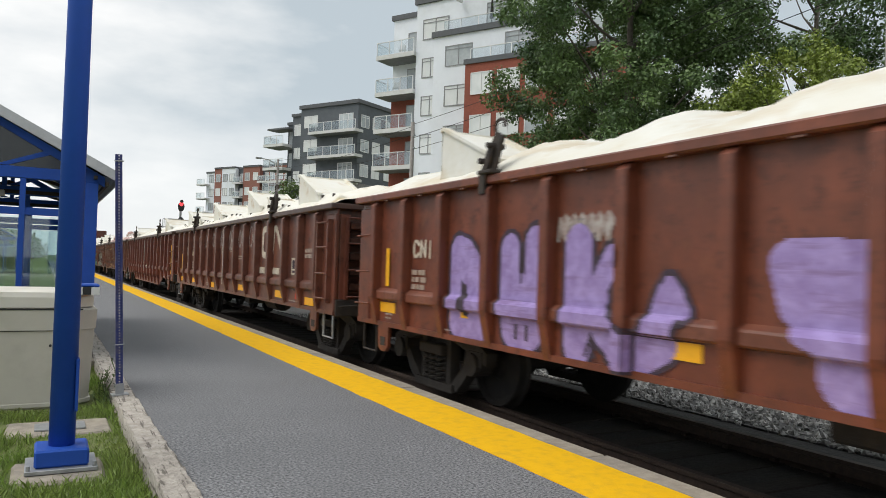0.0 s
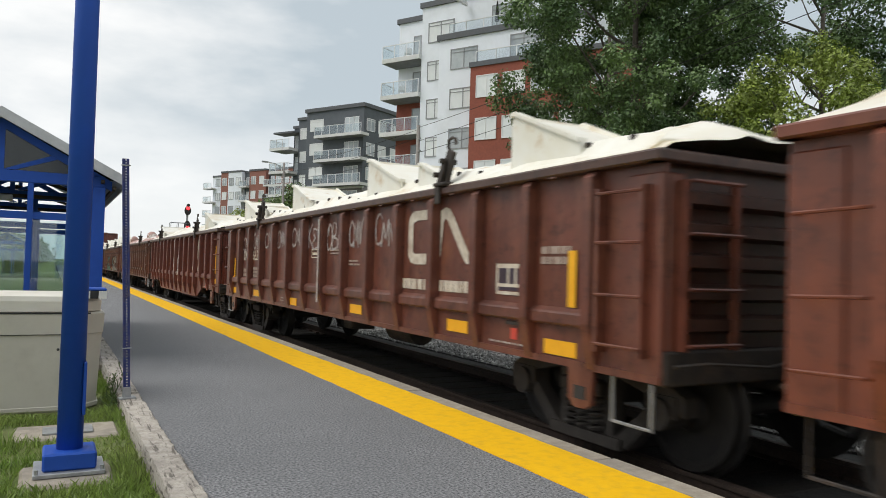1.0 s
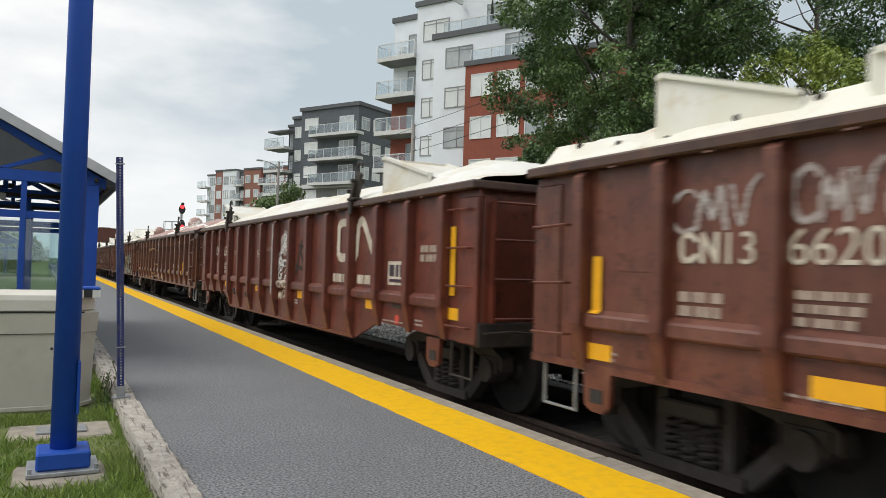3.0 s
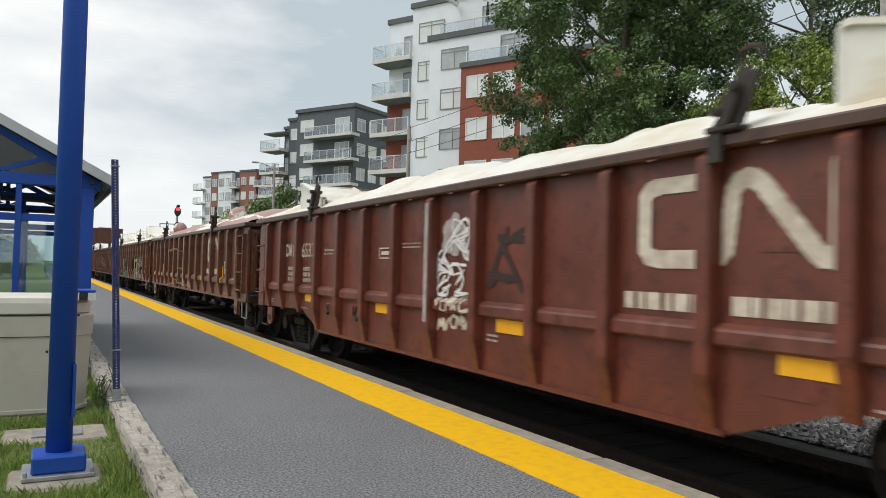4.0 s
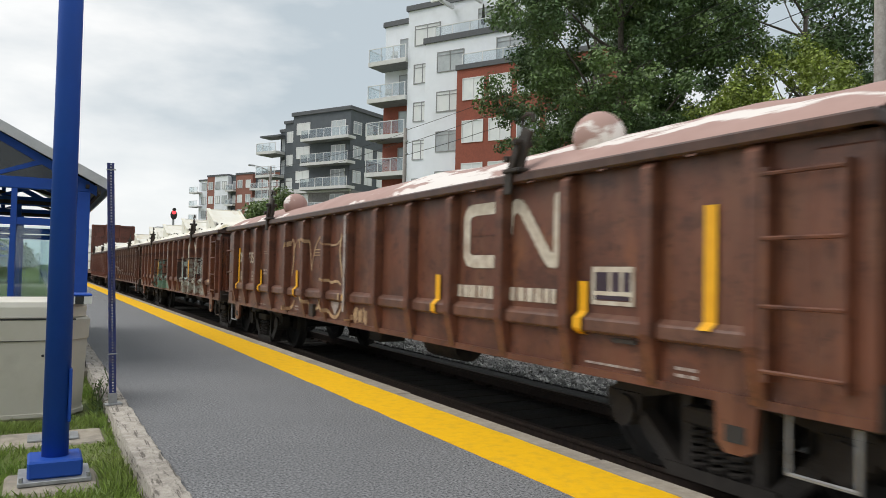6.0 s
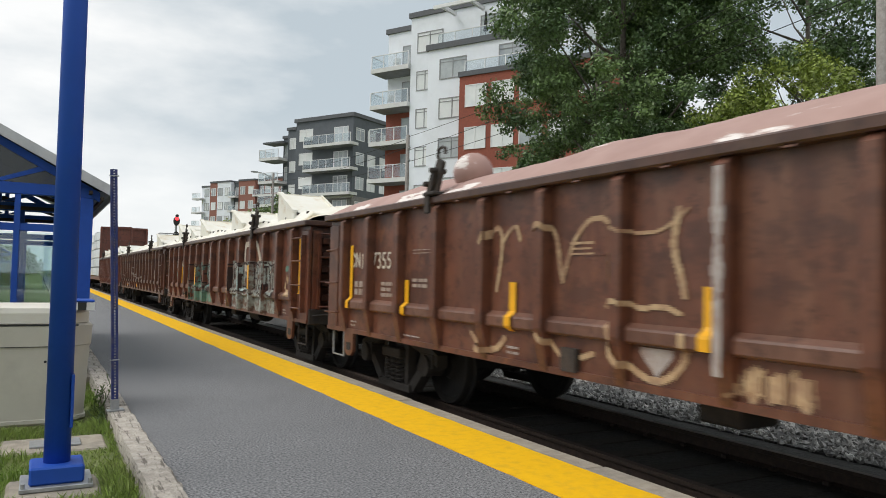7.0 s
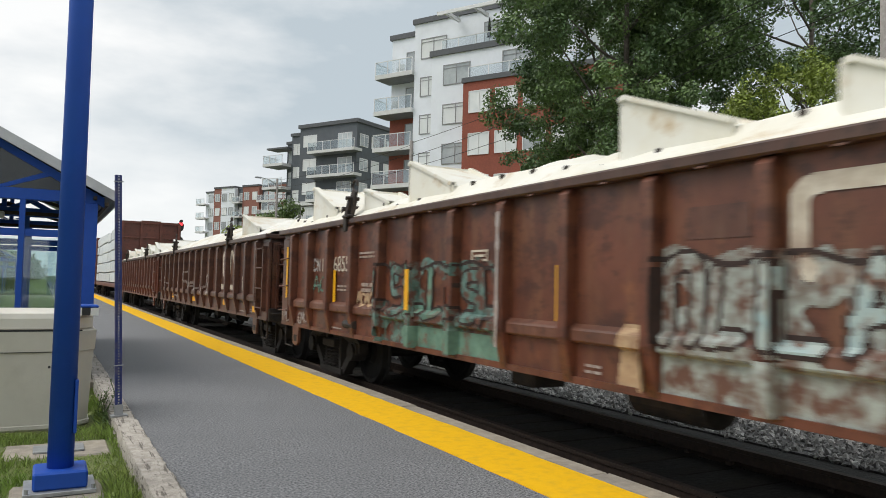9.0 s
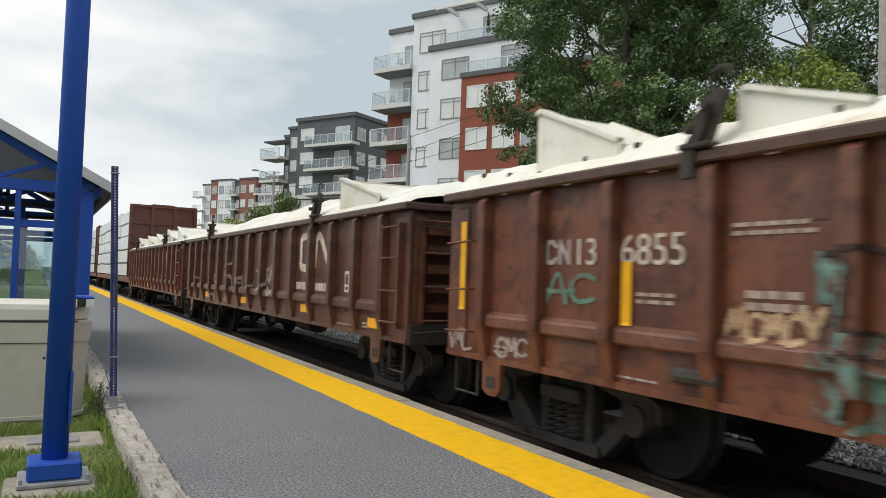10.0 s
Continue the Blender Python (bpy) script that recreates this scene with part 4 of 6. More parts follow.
            prev = q
        bmesh.ops.solidify(bm, geom=list(bm.faces), thickness=0.012)
        part("flange", bm, material, c)
    MOVING.append(c)
    return c


def train():
    # A: lilac lettering
    a = gondola(PAINTS[0], 0, "red-brown steel gondola car with lilac graffiti on its side")
    add_reflectors(a, [(6.03, 0.56), (4.29, 0.58), (1.45, 0.57)], [(6.05, 1.02, 1.45)])
    digits(a, "13", 5.05, 1.57, 0.29)
    reporting_mark(a, 5.38, 1.58, 1.78)
    small_lines("lettering", a, 5.40, 5.05, 1.22, 1.46, 3)
    blobs = [
        [(0.11, [(4.38, 1.66), (4.38, 0.93)]), (0.13, [(4.34, 1.68), (4.18, 1.64), (4.02, 1.50), (3.94, 1.28), (3.92, 0.95)]), (0.12, [(4.25, 1.55), (4.15, 1.42)]), (0.10, [(4.36, 0.90), (3.92, 0.88)]), (0.08, [(4.1, 1.3), (4.05, 1.0)])],
        [(0.145, [(3.42, 1.66), (3.42, 1.15)]), (0.145, [(3.04, 1.72), (3.04, 1.15)]), (0.15, [(3.40, 1.12), (3.38, 0.96), (3.08, 0.96), (3.04, 1.12)]), (0.11, [(3.24, 1.35), (3.24, 0.95)])],
        [(0.16, [(2.47, 1.70), (2.47, 0.92)]), (0.10, [(2.30, 1.28), (2.08, 1.60)]), (0.13, [(2.32, 1.22), (2.16, 1.06), (1.98, 0.96)]), (0.08, [(2.36, 1.4), (2.2, 1.3)])],
        [(0.13, [(2.02, 0.95), (1.78, 0.92), (1.58, 1.02)]), (0.13, [(1.62, 1.05), (1.52, 1.32)]), (0.06, [(1.52, 1.42), (1.40, 1.25)])],
        [(0.15, [(0.62, 1.56), (0.05, 1.55), (-0.5, 1.58)]), (0.15, [(0.60, 1.5), (0.56, 1.36)]), (0.2, [(0.26, 1.5), (0.26, 1.0)]), (0.2, [(0.0, 1.5), (0.0, 0.98)]), (0.18, [(0.45, 1.28), (-0.3, 1.2)]), (0.18, [(-0.2, 1.5), (-0.25, 0.95), (0.1, 0.95)])],
        [(0.16, [(-1.2, 1.5), (-1.25, 0.95), (-1.7, 0.95), (-1.75, 1.55)]), (0.14, [(-1.2, 1.5), (-1.7, 1.5)])]]
    bare = [p + POST_SHIFT[0] for p in POSTS if abs(p - 1.82) > 0.1]

    def off_posts(f):
        def g(s, z):
            return f(s, z) and all(abs(s - p) > 0.07 for p in bare)
        BOUNDS[g] = BOUNDS[f]
        return g
    for st in blobs[:4]:
        paint_on_side("graffiti_outline", a, OUTLINE, off_posts(near_strokes(st, 0.045)), -2.1, 4.9, 0.78, 1.95, on_posts=True)
    for st in blobs:
        paint_on_side("graffiti_fill", a, PURPLE, off_posts(near_strokes(st)), -2.1, 4.9, 0.78, 1.95, lift=0.008, label="lilac spray-painted graffiti letter", on_posts=True)
    slits = [(0.03, [(4.19, 1.30), (4.20, 1.05)]), (0.045, [(4.17, 1.2), (4.15, 1.06)]), (0.012, [(3.24, 1.66), (3.24, 1.38)]), (0.02, [(3.30, 1.0), (3.30, 0.9)]), (0.02, [(3.14, 1.0), (3.14, 0.9)]),
             (0.016, [(2.30, 1.02), (2.26, 0.86)]), (0.016, [(2.30, 1.02), (2.36, 0.86)])]
    for q in slits:
        paint_on_side("graffiti_line", a, OUTLINE, near_strokes([q]), -2.1, 4.9, 0.78, 1.95, lift=0.011, on_posts=True)
    rng = random.Random(4)
    tag = []
    for i in range(7):
        s = 2.74 - i * 0.10
        tag.append((0.022, [(s, 1.74), (s - 0.03, 1.90), (s - 0.08, 1.74 + 0.1 * rng.random()), (s - 0.1, 1.92)]))
    paint_on_side("graffiti_tag", a, SPRAY, near_strokes(tag), 1.9, 2.9, 1.66, 2.0)
    cover(0, COVER, "lumpy white cover sheet over the load of the car", [(5.95, 0.6, 0.14), (3.65, 0.75, 0.19), (2.05, 0.55, 0.19), (0.55, 0.6, 0.22), (-1.2, 0.8, 0.24), (-3.6, 1.0, 0.2)],
          [(4.86, 1.0, 0.58, 0.7)], seed=1, rise=0.19)
    # B: white tags
    b = gondola(PAINTS[1], 1, "red-brown steel gondola car with chalky white tags along its side")
    LEAD[b.name] = 0.13
    add_reflectors(b, [(-1.42, 0.50), (-4.23, 0.50), (-5.93, 0.46), (4.04, 0.49), (1.50, 0.45), (6.05, 0.48)], [(-6.08, 1.0, 1.44), (6.0, 0.97, 1.38)])
    emblem(b, -3.02)
    data_box(b, -4.95)
    digits(b, "6620", 4.41, 1.57, 0.29)
    reporting_mark(b, 5.20, 1.57, 1.77)
    digits(b, "13", 4.88, 1.57, 0.28)
    small_lines("lettering", b, 4.35, 3.95, 1.22, 1.44, 3)
    small_lines("lettering", b, 5.2, 4.85, 1.22, 1.40, 2)
    small_lines("lettering", b, -5.65, -6.05, 1.55, 1.72, 2)
    small_lines("lettering", b, -1.1, -1.5, 1.50, 1.60, 2)
    words = [[FORK, COMB, BELLY], [RING, BOW, TENT], [HOOP, PEAKS, DIP], [HOOP, PEAKS, DIP, TAIL]]
    for n, (s0, word) in enumerate(((0.76, 0), (-0.16, 1), (-1.10, 3), (-2.02, 2), (1.66, 2), (2.57, 3), (3.46, 2), (4.38, 3), (5.28, 2))):
        zt = 2.13 if n < 4 else 2.10
        for stroke in sprayed_tag(words[word], s0, s0 - 0.70, 1.76 if n < 4 else 1.80, zt, 0.0165, 20 + n):
            paint_on_side("graffiti_stroke", b, SPRAY, near_strokes([stroke]), s0 - 0.98, s0 + 0.1, 1.6, 2.2, 0.0125)
    for r in ((0.57, 0.24, 1.735, 1.75), (0.57, 0.24, 1.615, 1.63), (0.57, 0.555, 1.615, 1.75), (0.255, 0.24, 1.615, 1.75), (0.52, 0.29, 1.66, 1.70)):
        rect_on_side("stencil_box", b, LETTER, *r, 0.004)
    small_lines("lettering", b, -0.33, -0.72, 1.66, 1.75, 2)
    rect_on_side("chalk_streak", b, SPRAY, -0.135, -0.065, 0.95, 2.19)
    cover(1, COVER_CREAM, "white cover with upright fins and a bolted flange", [(0, 6, 0.05)],
          [(-4.95, 1.0, 0.56, 0.8), (-3.02, 0.65, 0.32, 0.5), (-1.47, 1.05, 0.55, 0.8), (1.98, 1.05, 0.51, 0.8), (4.08, 0.7, 0.30, 0.5), (5.6, 1.1, 0.49, 0.8)],
          bolts=True, seed=2, rise=0.26)
    # C: deep side, white scrawl
    c = gondola(PAINTS[2], 2, "red-brown gondola car with a deep-bellied side and white scrawls", fish=True, slatted=False, ladder=False)
    add_reflectors(c, [(-1.48, 0.58), (1.25, 0.59), (-4.38, 0.59), (-6.52, 0.61), (4.0, 0.59)], [(-6.45, 1.0, 1.70)])
    emblem(c, -3.05)
    data_box(c, -4.84)
    digits(c, "6533", 4.45, 1.64, 0.31)
    reporting_mark(c, 5.30, 1.65, 1.86)
    digits(c, "13", 4.96, 1.64, 0.29)
    small_lines("lettering", c, 4.35, 3.98, 1.24, 1.5, 3)
    small_lines("lettering", c, 5.15, 4.85, 1.24, 1.5, 3)
    small_lines("lettering", c, -5.7, -6.1, 1.55, 1.75, 2)
    small_lines("lettering", c, 0.75, 0.3, 1.72, 1.8, 2)
    small_lines("lettering", c, 3.4, 2.95, 1.66, 1.76, 2)
    for r in ((1.40, 1.06, 1.73, 1.745), (1.40, 1.06, 1.61, 1.625), (1.40, 1.385, 1.61, 1.745), (1.075, 1.06, 1.61, 1.745), (1.34, 1.12, 1.655, 1.70)):
        rect_on_side("stencil_box", c, LETTER, *r, 0.004)
    rng = random.Random(9)
    for n in range(22):
        q = rng.random()
        kn = [(-0.14 - 0.68 * rng.random(), 1.26 + 0.62 * rng.random())]
        for k in range(3):
            kn.append((max(-0.84, min(-0.13, kn[-1][0] + rng.uniform(-.32, .32))), max(1.24, min(2.0, kn[-1][1] + rng.uniform(-.22, .22) + 0.05 * q))))
        paint_on_side("graffiti_stroke", c, WHITE, near_strokes([(rng.uniform(0.009, 0.015), smooth_line(kn, 4))]), -0.95, -0.05, 1.15, 2.1, 0.01, lift=0.006 + 0.0004 * n)
    paint_on_side("graffiti_fill", c, SPRAY, lambda s, z: math.hypot((s + 0.45) / 0.24, (z - 1.84) / 0.20) < 1 + 0.45 * noise.noise((s * 9, z * 9, 1)), -0.85, -0.1, 1.6, 2.1, 0.0125)
    for word, z in (([DIP, HOOP, PEAKS, DIP, TAIL], 1.10), ([PEAKS, DIP, HOOP, PEAKS, DIP], 0.90)):
        for stroke in sprayed_tag(word, -0.16, -0.80, z, z + 0.13, 0.015, int(z * 100)):
            paint_on_side("graffiti_stroke", c, LETTER, near_strokes([stroke]), -0.95, -0.05, 0.85, 1.28, 0.0115)
    st = [(0.03, [(-1.1 - rng.random() * 0.7, 1.3 + rng.random() * 0.6), (-1.1 - rng.random() * 0.7, 1.3 + rng.random() * 0.6)]) for _ in range(9)]
    paint_on_side("graffiti_shadow", c, DARKSPRAY, near_strokes(st), -1.85, -1.0, 1.25, 1.95, 0.014)
    rect_on_side("chalk_streak", c, SPRAY, -0.098, -0.022, 0.95, 2.19)
    rect_on_side("repair_plate", c, PAINTS[2], 2.42, 2.20, 0.84, 1.0, 0.012)
    # Black plate: the dark of the opening here is put into its colour.
    rect_on_side("door_catch", c, BLACK, 2.12, 1.90, 0.80, 1.01, 0.006)
    rect_on_side("catch_hood", c, PAINTS[2], 2.14, 1.88, 0.99, 1.015, 0.06)
    part("catch_handle", pipe(NB(), [(-1.53, 2.02, 0.96), (-1.56, 2.04, 0.88), (-1.56, 1.96, 0.82), (-1.53, 1.94, 0.86)], 0.018), DARKSTEEL, c)
    part("pull_lever", pipe(NB(), [(-1.52, 3.22, 0.93), (-1.55, 3.14, 0.90), (-1.56, 3.02, 0.84)], 0.022), DARKSTEEL, c)
    small_lines("lettering", c, 3.24, 2.98, 0.955, 0.985, 1, SPRAY)
    cover(2, COVER, "lumpy white cover sheet stained ochre over the load", [(-5.9, 0.6, 0.16), (-2.9, 0.7, 0.12), (-1.3, 0.55, 0.12), (0.6, 0.6, 0.17), (2.0, 0.6, 0.14), (3.3, 0.5, 0.06), (5.3, 0.65, 0.14)],
          [(-4.50, 1.25, 0.48, 0.9), (4.70, 1.05, 0.46, 0.9)], seed=3, rise=0.20)
    # D: pink cover, tan tags
    d = gondola(PAINTS[3], 3, "dusty brown steel gondola car with tan graffiti loops")
    LEAD[d.name] = 0.19
    add_reflectors(d, [], [(5.90, 0.86, 1.68), (4.22, 0.85, 1.25), (2.11, 0.83, 1.25), (-0.05, 0.86, 1.25), (-2.58, 0.85, 1.25), (-4.88, 0.83, 1.22), (-6.08, 0.95, 1.7)])
    emblem(d, -3.07)
    data_box(d, -4.97)
    digits(d, "7355", 5.24, 1.60, 0.29)
    reporting_mark(d, 5.94, 1.61, 1.81)
    digits(d, "13", 5.62, 1.60, 0.28)
    small_lines("lettering", d, 4.95, 4.6, 1.25, 1.45, 3)
    small_lines("lettering", d, 5.8, 5.5, 1.25, 1.45, 2)
    small_lines("lettering", d, 4.1, 3.6, 1.75, 1.82, 2)
    small_lines("lettering", d, 4.1, 3.75, 1.38, 1.5, 2)
    for r in ((1.33, 1.06, 1.78, 1.80), (1.33, 1.06, 1.70, 1.715), (1.30, 1.09, 1.74, 1.755)):
        rect_on_side("stencil_box", d, TAN, *r, 0.004)
    loops = [(0.026, [(2.52, 1.84), (2.44, 1.94), (2.34, 1.95), (2.30, 1.80), (2.34, 1.55), (2.38, 1.40)]),
             (0.022, [(2.30, 1.82), (2.20, 1.92), (2.08, 1.96), (2.02, 1.85)]),
             (0.026, [(1.78, 1.80), (1.70, 1.92), (1.60, 1.95), (1.50, 1.82), (1.46, 1.62), (1.42, 1.50)]),
             (0.022, [(1.42, 1.52), (1.34, 1.70), (1.26, 1.84), (1.12, 1.95), (0.98, 1.97), (0.86, 1.90), (0.80, 1.70), (0.80, 1.5)]),
             (0.014, [(0.84, 1.91), (0.6, 1.84), (0.35, 1.86), (0.14, 1.98)]),
             (0.030, [(0.22, 1.98), (0.26, 1.75), (0.20, 1.55), (0.16, 1.42)]),
             (0.034, [(2.80, 0.98), (2.68, 0.90), (2.52, 0.86), (2.36, 0.88), (2.24, 0.98)]),
             (0.030, [(0.86, 1.34), (0.84, 1.16), (0.74, 0.98), (0.58, 0.88), (0.42, 0.84), (0.28, 0.88), (0.16, 1.0), (0.14, 1.16)]),
             (0.024, [(1.62, 1.06), (1.45, 0.92), (1.25, 0.90), (1.05, 0.96)]),
             (0.022, [(0.9, 1.32), (0.72, 1.36), (0.55, 1.32), (0.36, 1.34), (0.2, 1.30)])]
    paint_on_side("graffiti_loop", d, TAN, near_strokes([(r * 0.85, smooth_line(p, 4)) for r, p in loops]), -0.1, 2.9, 0.78, 2.1, on_posts=True)
    st = [(0.008 + 0.012 * (i % 3), [(-0.25 - i * 0.055, 0.84 + 0.02 * (i % 2)), (-0.28 - i * 0.05, 0.97 + 0.015 * (i % 4))]) for i in range(10)]
    paint_on_side("graffiti_loop", d, TAN, near_strokes(st), -0.9, -0.1, 0.78, 1.08, on_posts=True)
    paint_on_side("graffiti_fill", d, SPRAY, lambda s, z: 0.25 < s < 0.55 and 0.86 < z < 1.05 and z > 0.86 + abs(s - 0.4), 0.2, 0.6, 0.8, 1.1)
    paint_on_side("chalk_streak", d, SPRAY, lambda s, z: abs(s + 0.19) < 0.034 + 0.022 * noise.noise((z * 6, 2, 5)), -0.25, -0.13, 0.95, 2.2, on_posts=True)
    for r in ((1.38, 1.2, 0.80, 0.98),):
        rect_on_side("door_catch", d, DARKSTEEL, *r, 0.05)
    cover(3, COVER_PINK, "smooth pinkish cover with worn white patches", [(0, 5, 0.05)], [], domes=[(3.62, 0.165), (-4.42, 0.165)], seed=5, rise=0.30, folds=0.01)
    # E: teal and pale graffiti
    e = gondola(PAINTS[4], 4, "rusty brown gondola car covered in teal and pale graffiti")
    add_reflectors(e, [], [(6.64, 0.99, 1.83), (4.39, 0.99, 1.42), (1.80, 0.98, 1.41), (-0.90, 1.0, 1.43), (-3.66, 1.0, 1.43), (-6.50, 0.98, 1.86)])
    emblem(e, -2.85, address=False)
    digits(e, "6855", 4.47, 1.64, 0.31)
    reporting_mark(e, 5.35, 1.64, 1.84, SPRAY)
    digits(e, "13", 5.00, 1.64, 0.29)
    for stroke in sprayed_tag([TENT, HOOP], 5.33, 4.74, 1.36, 1.58, 0.016, 8):
        paint_on_side("graffiti_stroke", e, TEAL_PALE, near_strokes([stroke]), 4.5, 5.5, 1.3, 1.65, 0.0125)
    small_lines("lettering", e, 4.3, 3.95, 1.36, 1.46, 2)
    small_lines("lettering", e, 3.5, 2.95, 1.80, 1.90, 2)
    small_lines("lettering", e, 3.4, 3.0, 1.36, 1.5, 2)

    LEAD[e.name] = 0.10
    for r in ((0.52, 0.22, 1.81, 1.83), (0.52, 0.22, 1.72, 1.74), (0.52, 0.50, 1.72, 1.83), (0.24, 0.22, 1.72, 1.83), (0.46, 0.28, 1.76, 1.785)):
        rect_on_side("stencil_box", e, LETTER, *r, 0.004)
    data_box(e, -4.85)

    def splash(z_lo, z_hi, s_lo, s_hi, seed, thr):
        def f(s, z):
            top = z_hi + 0.10 * noise.noise((s * 3.1, seed, 0))
            if not (s_lo < s < s_hi and z_lo < z < top):
                return False
            q = noise.noise((s * 2.6, z * 3.2, seed)) + 0.5 * noise.noise((s * 7, z * 5, seed + 3))
            return q > thr + (0.0 if z > z_lo + 0.3 else -0.35)
        return f
    paint_on_side("graffiti_fill", e, TEAL, splash(0.80, 1.74, -0.05, 2.85, 2, -0.02), -0.1, 2.9, 0.78, 1.95, on_posts=True)
    paint_on_side("graffiti_fill", e, CHROME, splash(0.80, 1.74, -5.2, -2.0, 7, -0.14), -5.3, -1.9, 0.78, 1.95, on_posts=True)
    paint_on_side("graffiti_fill", e, TEAL_PALE, lambda s, z: 0.80 < z < 1.03 and -0.05 < s < 2.0 + 0.25 * noise.noise((z * 6, 1, 3)), -0.1, 2.4, 0.79, 1.05, lift=0.006, on_posts=True)
    paint_on_side("graffiti_fill", e, CHROME, lambda s, z: 0.80 < z < 1.03 and -5.0 < s < -2.25 + 0.3 * noise.noise((z * 5, 4, 3)), -5.0, -1.9, 0.79, 1.05, lift=0.006, on_posts=True)
    for seed, s0, s1, n, fill in ((31, 2.80, 1.95, 2, TEAL), (34, 1.9, 1.02, 2, TEAL_PALE), (37, 0.98, 0.04, 3, TEAL), (41, -2.02, -2.68, 2, CHROME), (44, -2.78, -3.68, 2, PALE_BLUE),
                                  (47, -3.72, -4.6, 3, CHROME), (50, -4.62, -5.2, 2, CHROME)):
        for letter in bubble_letters(s0, s1, 1.20, 1.62, n, seed, 0.046):
            paint_on_side("graffiti_outline", e, DARKSPRAY, near_strokes(letter, 0.028), s1 - 0.2, s0 + 0.2, 0.85, 1.78, 0.0145, lift=0.008, on_posts=True)
            paint_on_side("graffiti_fill", e, fill, near_strokes(letter), s1 - 0.2, s0 + 0.2, 0.85, 1.78, 0.0145, lift=0.011, on_posts=True)
    for lo, hi in ((0.0, 2.8), (-5.2, -2.0)):
        crest = smooth_line([(hi - (hi - lo) * i / 12, 1.69 + 0.04 * math.sin(i * 2.1)) for i in range(13)], 3)
        paint_on_side("graffiti_line", e, DARKSPRAY, near_strokes([(0.017, crest)]), lo - 0.1, hi + 0.1, 1.6, 1.8, 0.0125, lift=0.008, on_posts=True)
    for word, s0, s1, z0, z1, r, paint in (([PEAKS, HOOP, PEAKS, HOOP, DIP], 3.42, 2.78, 1.22, 1.38, 0.019, TAN), ([DIP, PEAKS, TAIL], 6.75, 6.40, 0.84, 1.02, 0.014, SPRAY),
                                           ([HOOP, PEAKS, HOOP], 5.95, 5.48, 0.84, 1.0, 0.014, SPRAY)):
        for stroke in sprayed_tag(word, s0, s1, z0, z1, r, int(s0 * 10)):
            paint_on_side("graffiti_stroke", e, paint, near_strokes([stroke]), s1 - 0.3, s0 + 0.2, 0.78, 1.45, 0.0115, lift=0.03 if s0 > 6 else 0.005)
    paint_on_side("graffiti_fill", e, TAN, lambda s, z: abs(s + 1.75) < 0.12 + 0.15 * (1.2 - z) and z < 1.25, -2.1, -1.4, 0.8, 1.3, on_posts=True)
    paint_on_side("graffiti_fill", e, TAN, lambda s, z: abs(s + 5.95) < 0.30 * (1.62 - z) / 0.45 + 0.08 * noise.noise((s * 6, z * 6, 2)) and noise.noise((s * 11, z * 8, 9)) > -0.02, -6.4, -5.5, 1.14, 1.58)
    paint_on_side("graffiti_fill", e, TEAL_PALE, lambda s, z: math.hypot((s + 5.93) / 0.10, (z - 1.60) / 0.045) < 1 + 0.6 * noise.noise((s * 9, z * 9, 4)), -6.2, -5.7, 1.5, 1.7)
    paint_on_side("chalk_streak", e, SPRAY, lambda s, z: abs(s + 0.12) < 0.024 + 0.03 * noise.noise((z * 5, 7, 5)), -0.18, -0.06, 0.95, 2.15, on_posts=True)
    tube_bm = tube(NB(), (-1.52, 3.9, 0.93), (-1.52, 3.55, 0.93), 0.055, 10)
    part("door_catch", tube_bm, DARKSTEEL, e)
    cover(4, COVER_CREAM, "white cover with upright fins and a bolted flange", [(0, 6, 0.04)],
          [(-5.0, 0.95, 0.58, 0.8), (-3.15, 0.62, 0.36, 0.5), (-1.42, 1.0, 0.52, 0.8), (2.13, 1.0, 0.52, 0.8), (3.48, 0.8, 0.34, 0.5), (5.57, 1.0, 0.58, 0.8)],
          bolts=True, seed=6, rise=0.26)
    # F: brown with pale scrawls
    f = gondola(PAINTS[5], 5, "dark brown gondola car with faded pale scrawls")
    add_reflectors(f, [(-3.3, 0.55), (-6.0, 0.50), (0.6, 0.52), (4.2, 0.52)], [])
    emblem(f, -2.95)
    data_box(f, -4.95)
    rng = random.Random(12)
    st = []
    for i in range(26):
        s = rng.uniform(-1.5, 5.8)
        z = rng.uniform(0.95, 1.6)
        st.append((0.02, [(s, z), (s - 0.15, z + rng.uniform(-.2, .3)), (s - 0.3, z + rng.uniform(-.2, .2))]))
    paint_on_side("graffiti_tag", f, SPRAY, near_strokes(st), -2.0, 6.1, 0.8, 2.0, on_posts=True)
    cover(5, COVER, "lumpy white cover sheet with an upright fin", [(-2.5, 1.4, 0.12), (1.5, 1.5, 0.1)], [(-4.54, 1.3, 0.49, 1.2), (4.8, 0.9, 0.36, 1.2)], seed=7, rise=0.28)
    # G: finned cover
    g = gondola(PAINTS[1], 6, "brown steel gondola car with a finned white cover")
    emblem(g, -2.95)
    add_reflectors(g, [(-6.0, 0.5), (0.5, 0.5)], [])
    cover(6, COVER, "white cover with several upright fins", [(0, 6, 0.02)],
          [(-5.5, 1.0, 0.45, 1.2), (-3.4, 1.2, 0.45, 1.2), (-1.0, 1.0, 0.40, 1.2), (1.5, 1.2, 0.42, 1.2), (4.2, 1.0, 0.42, 1.2)], seed=8, rise=0.2)


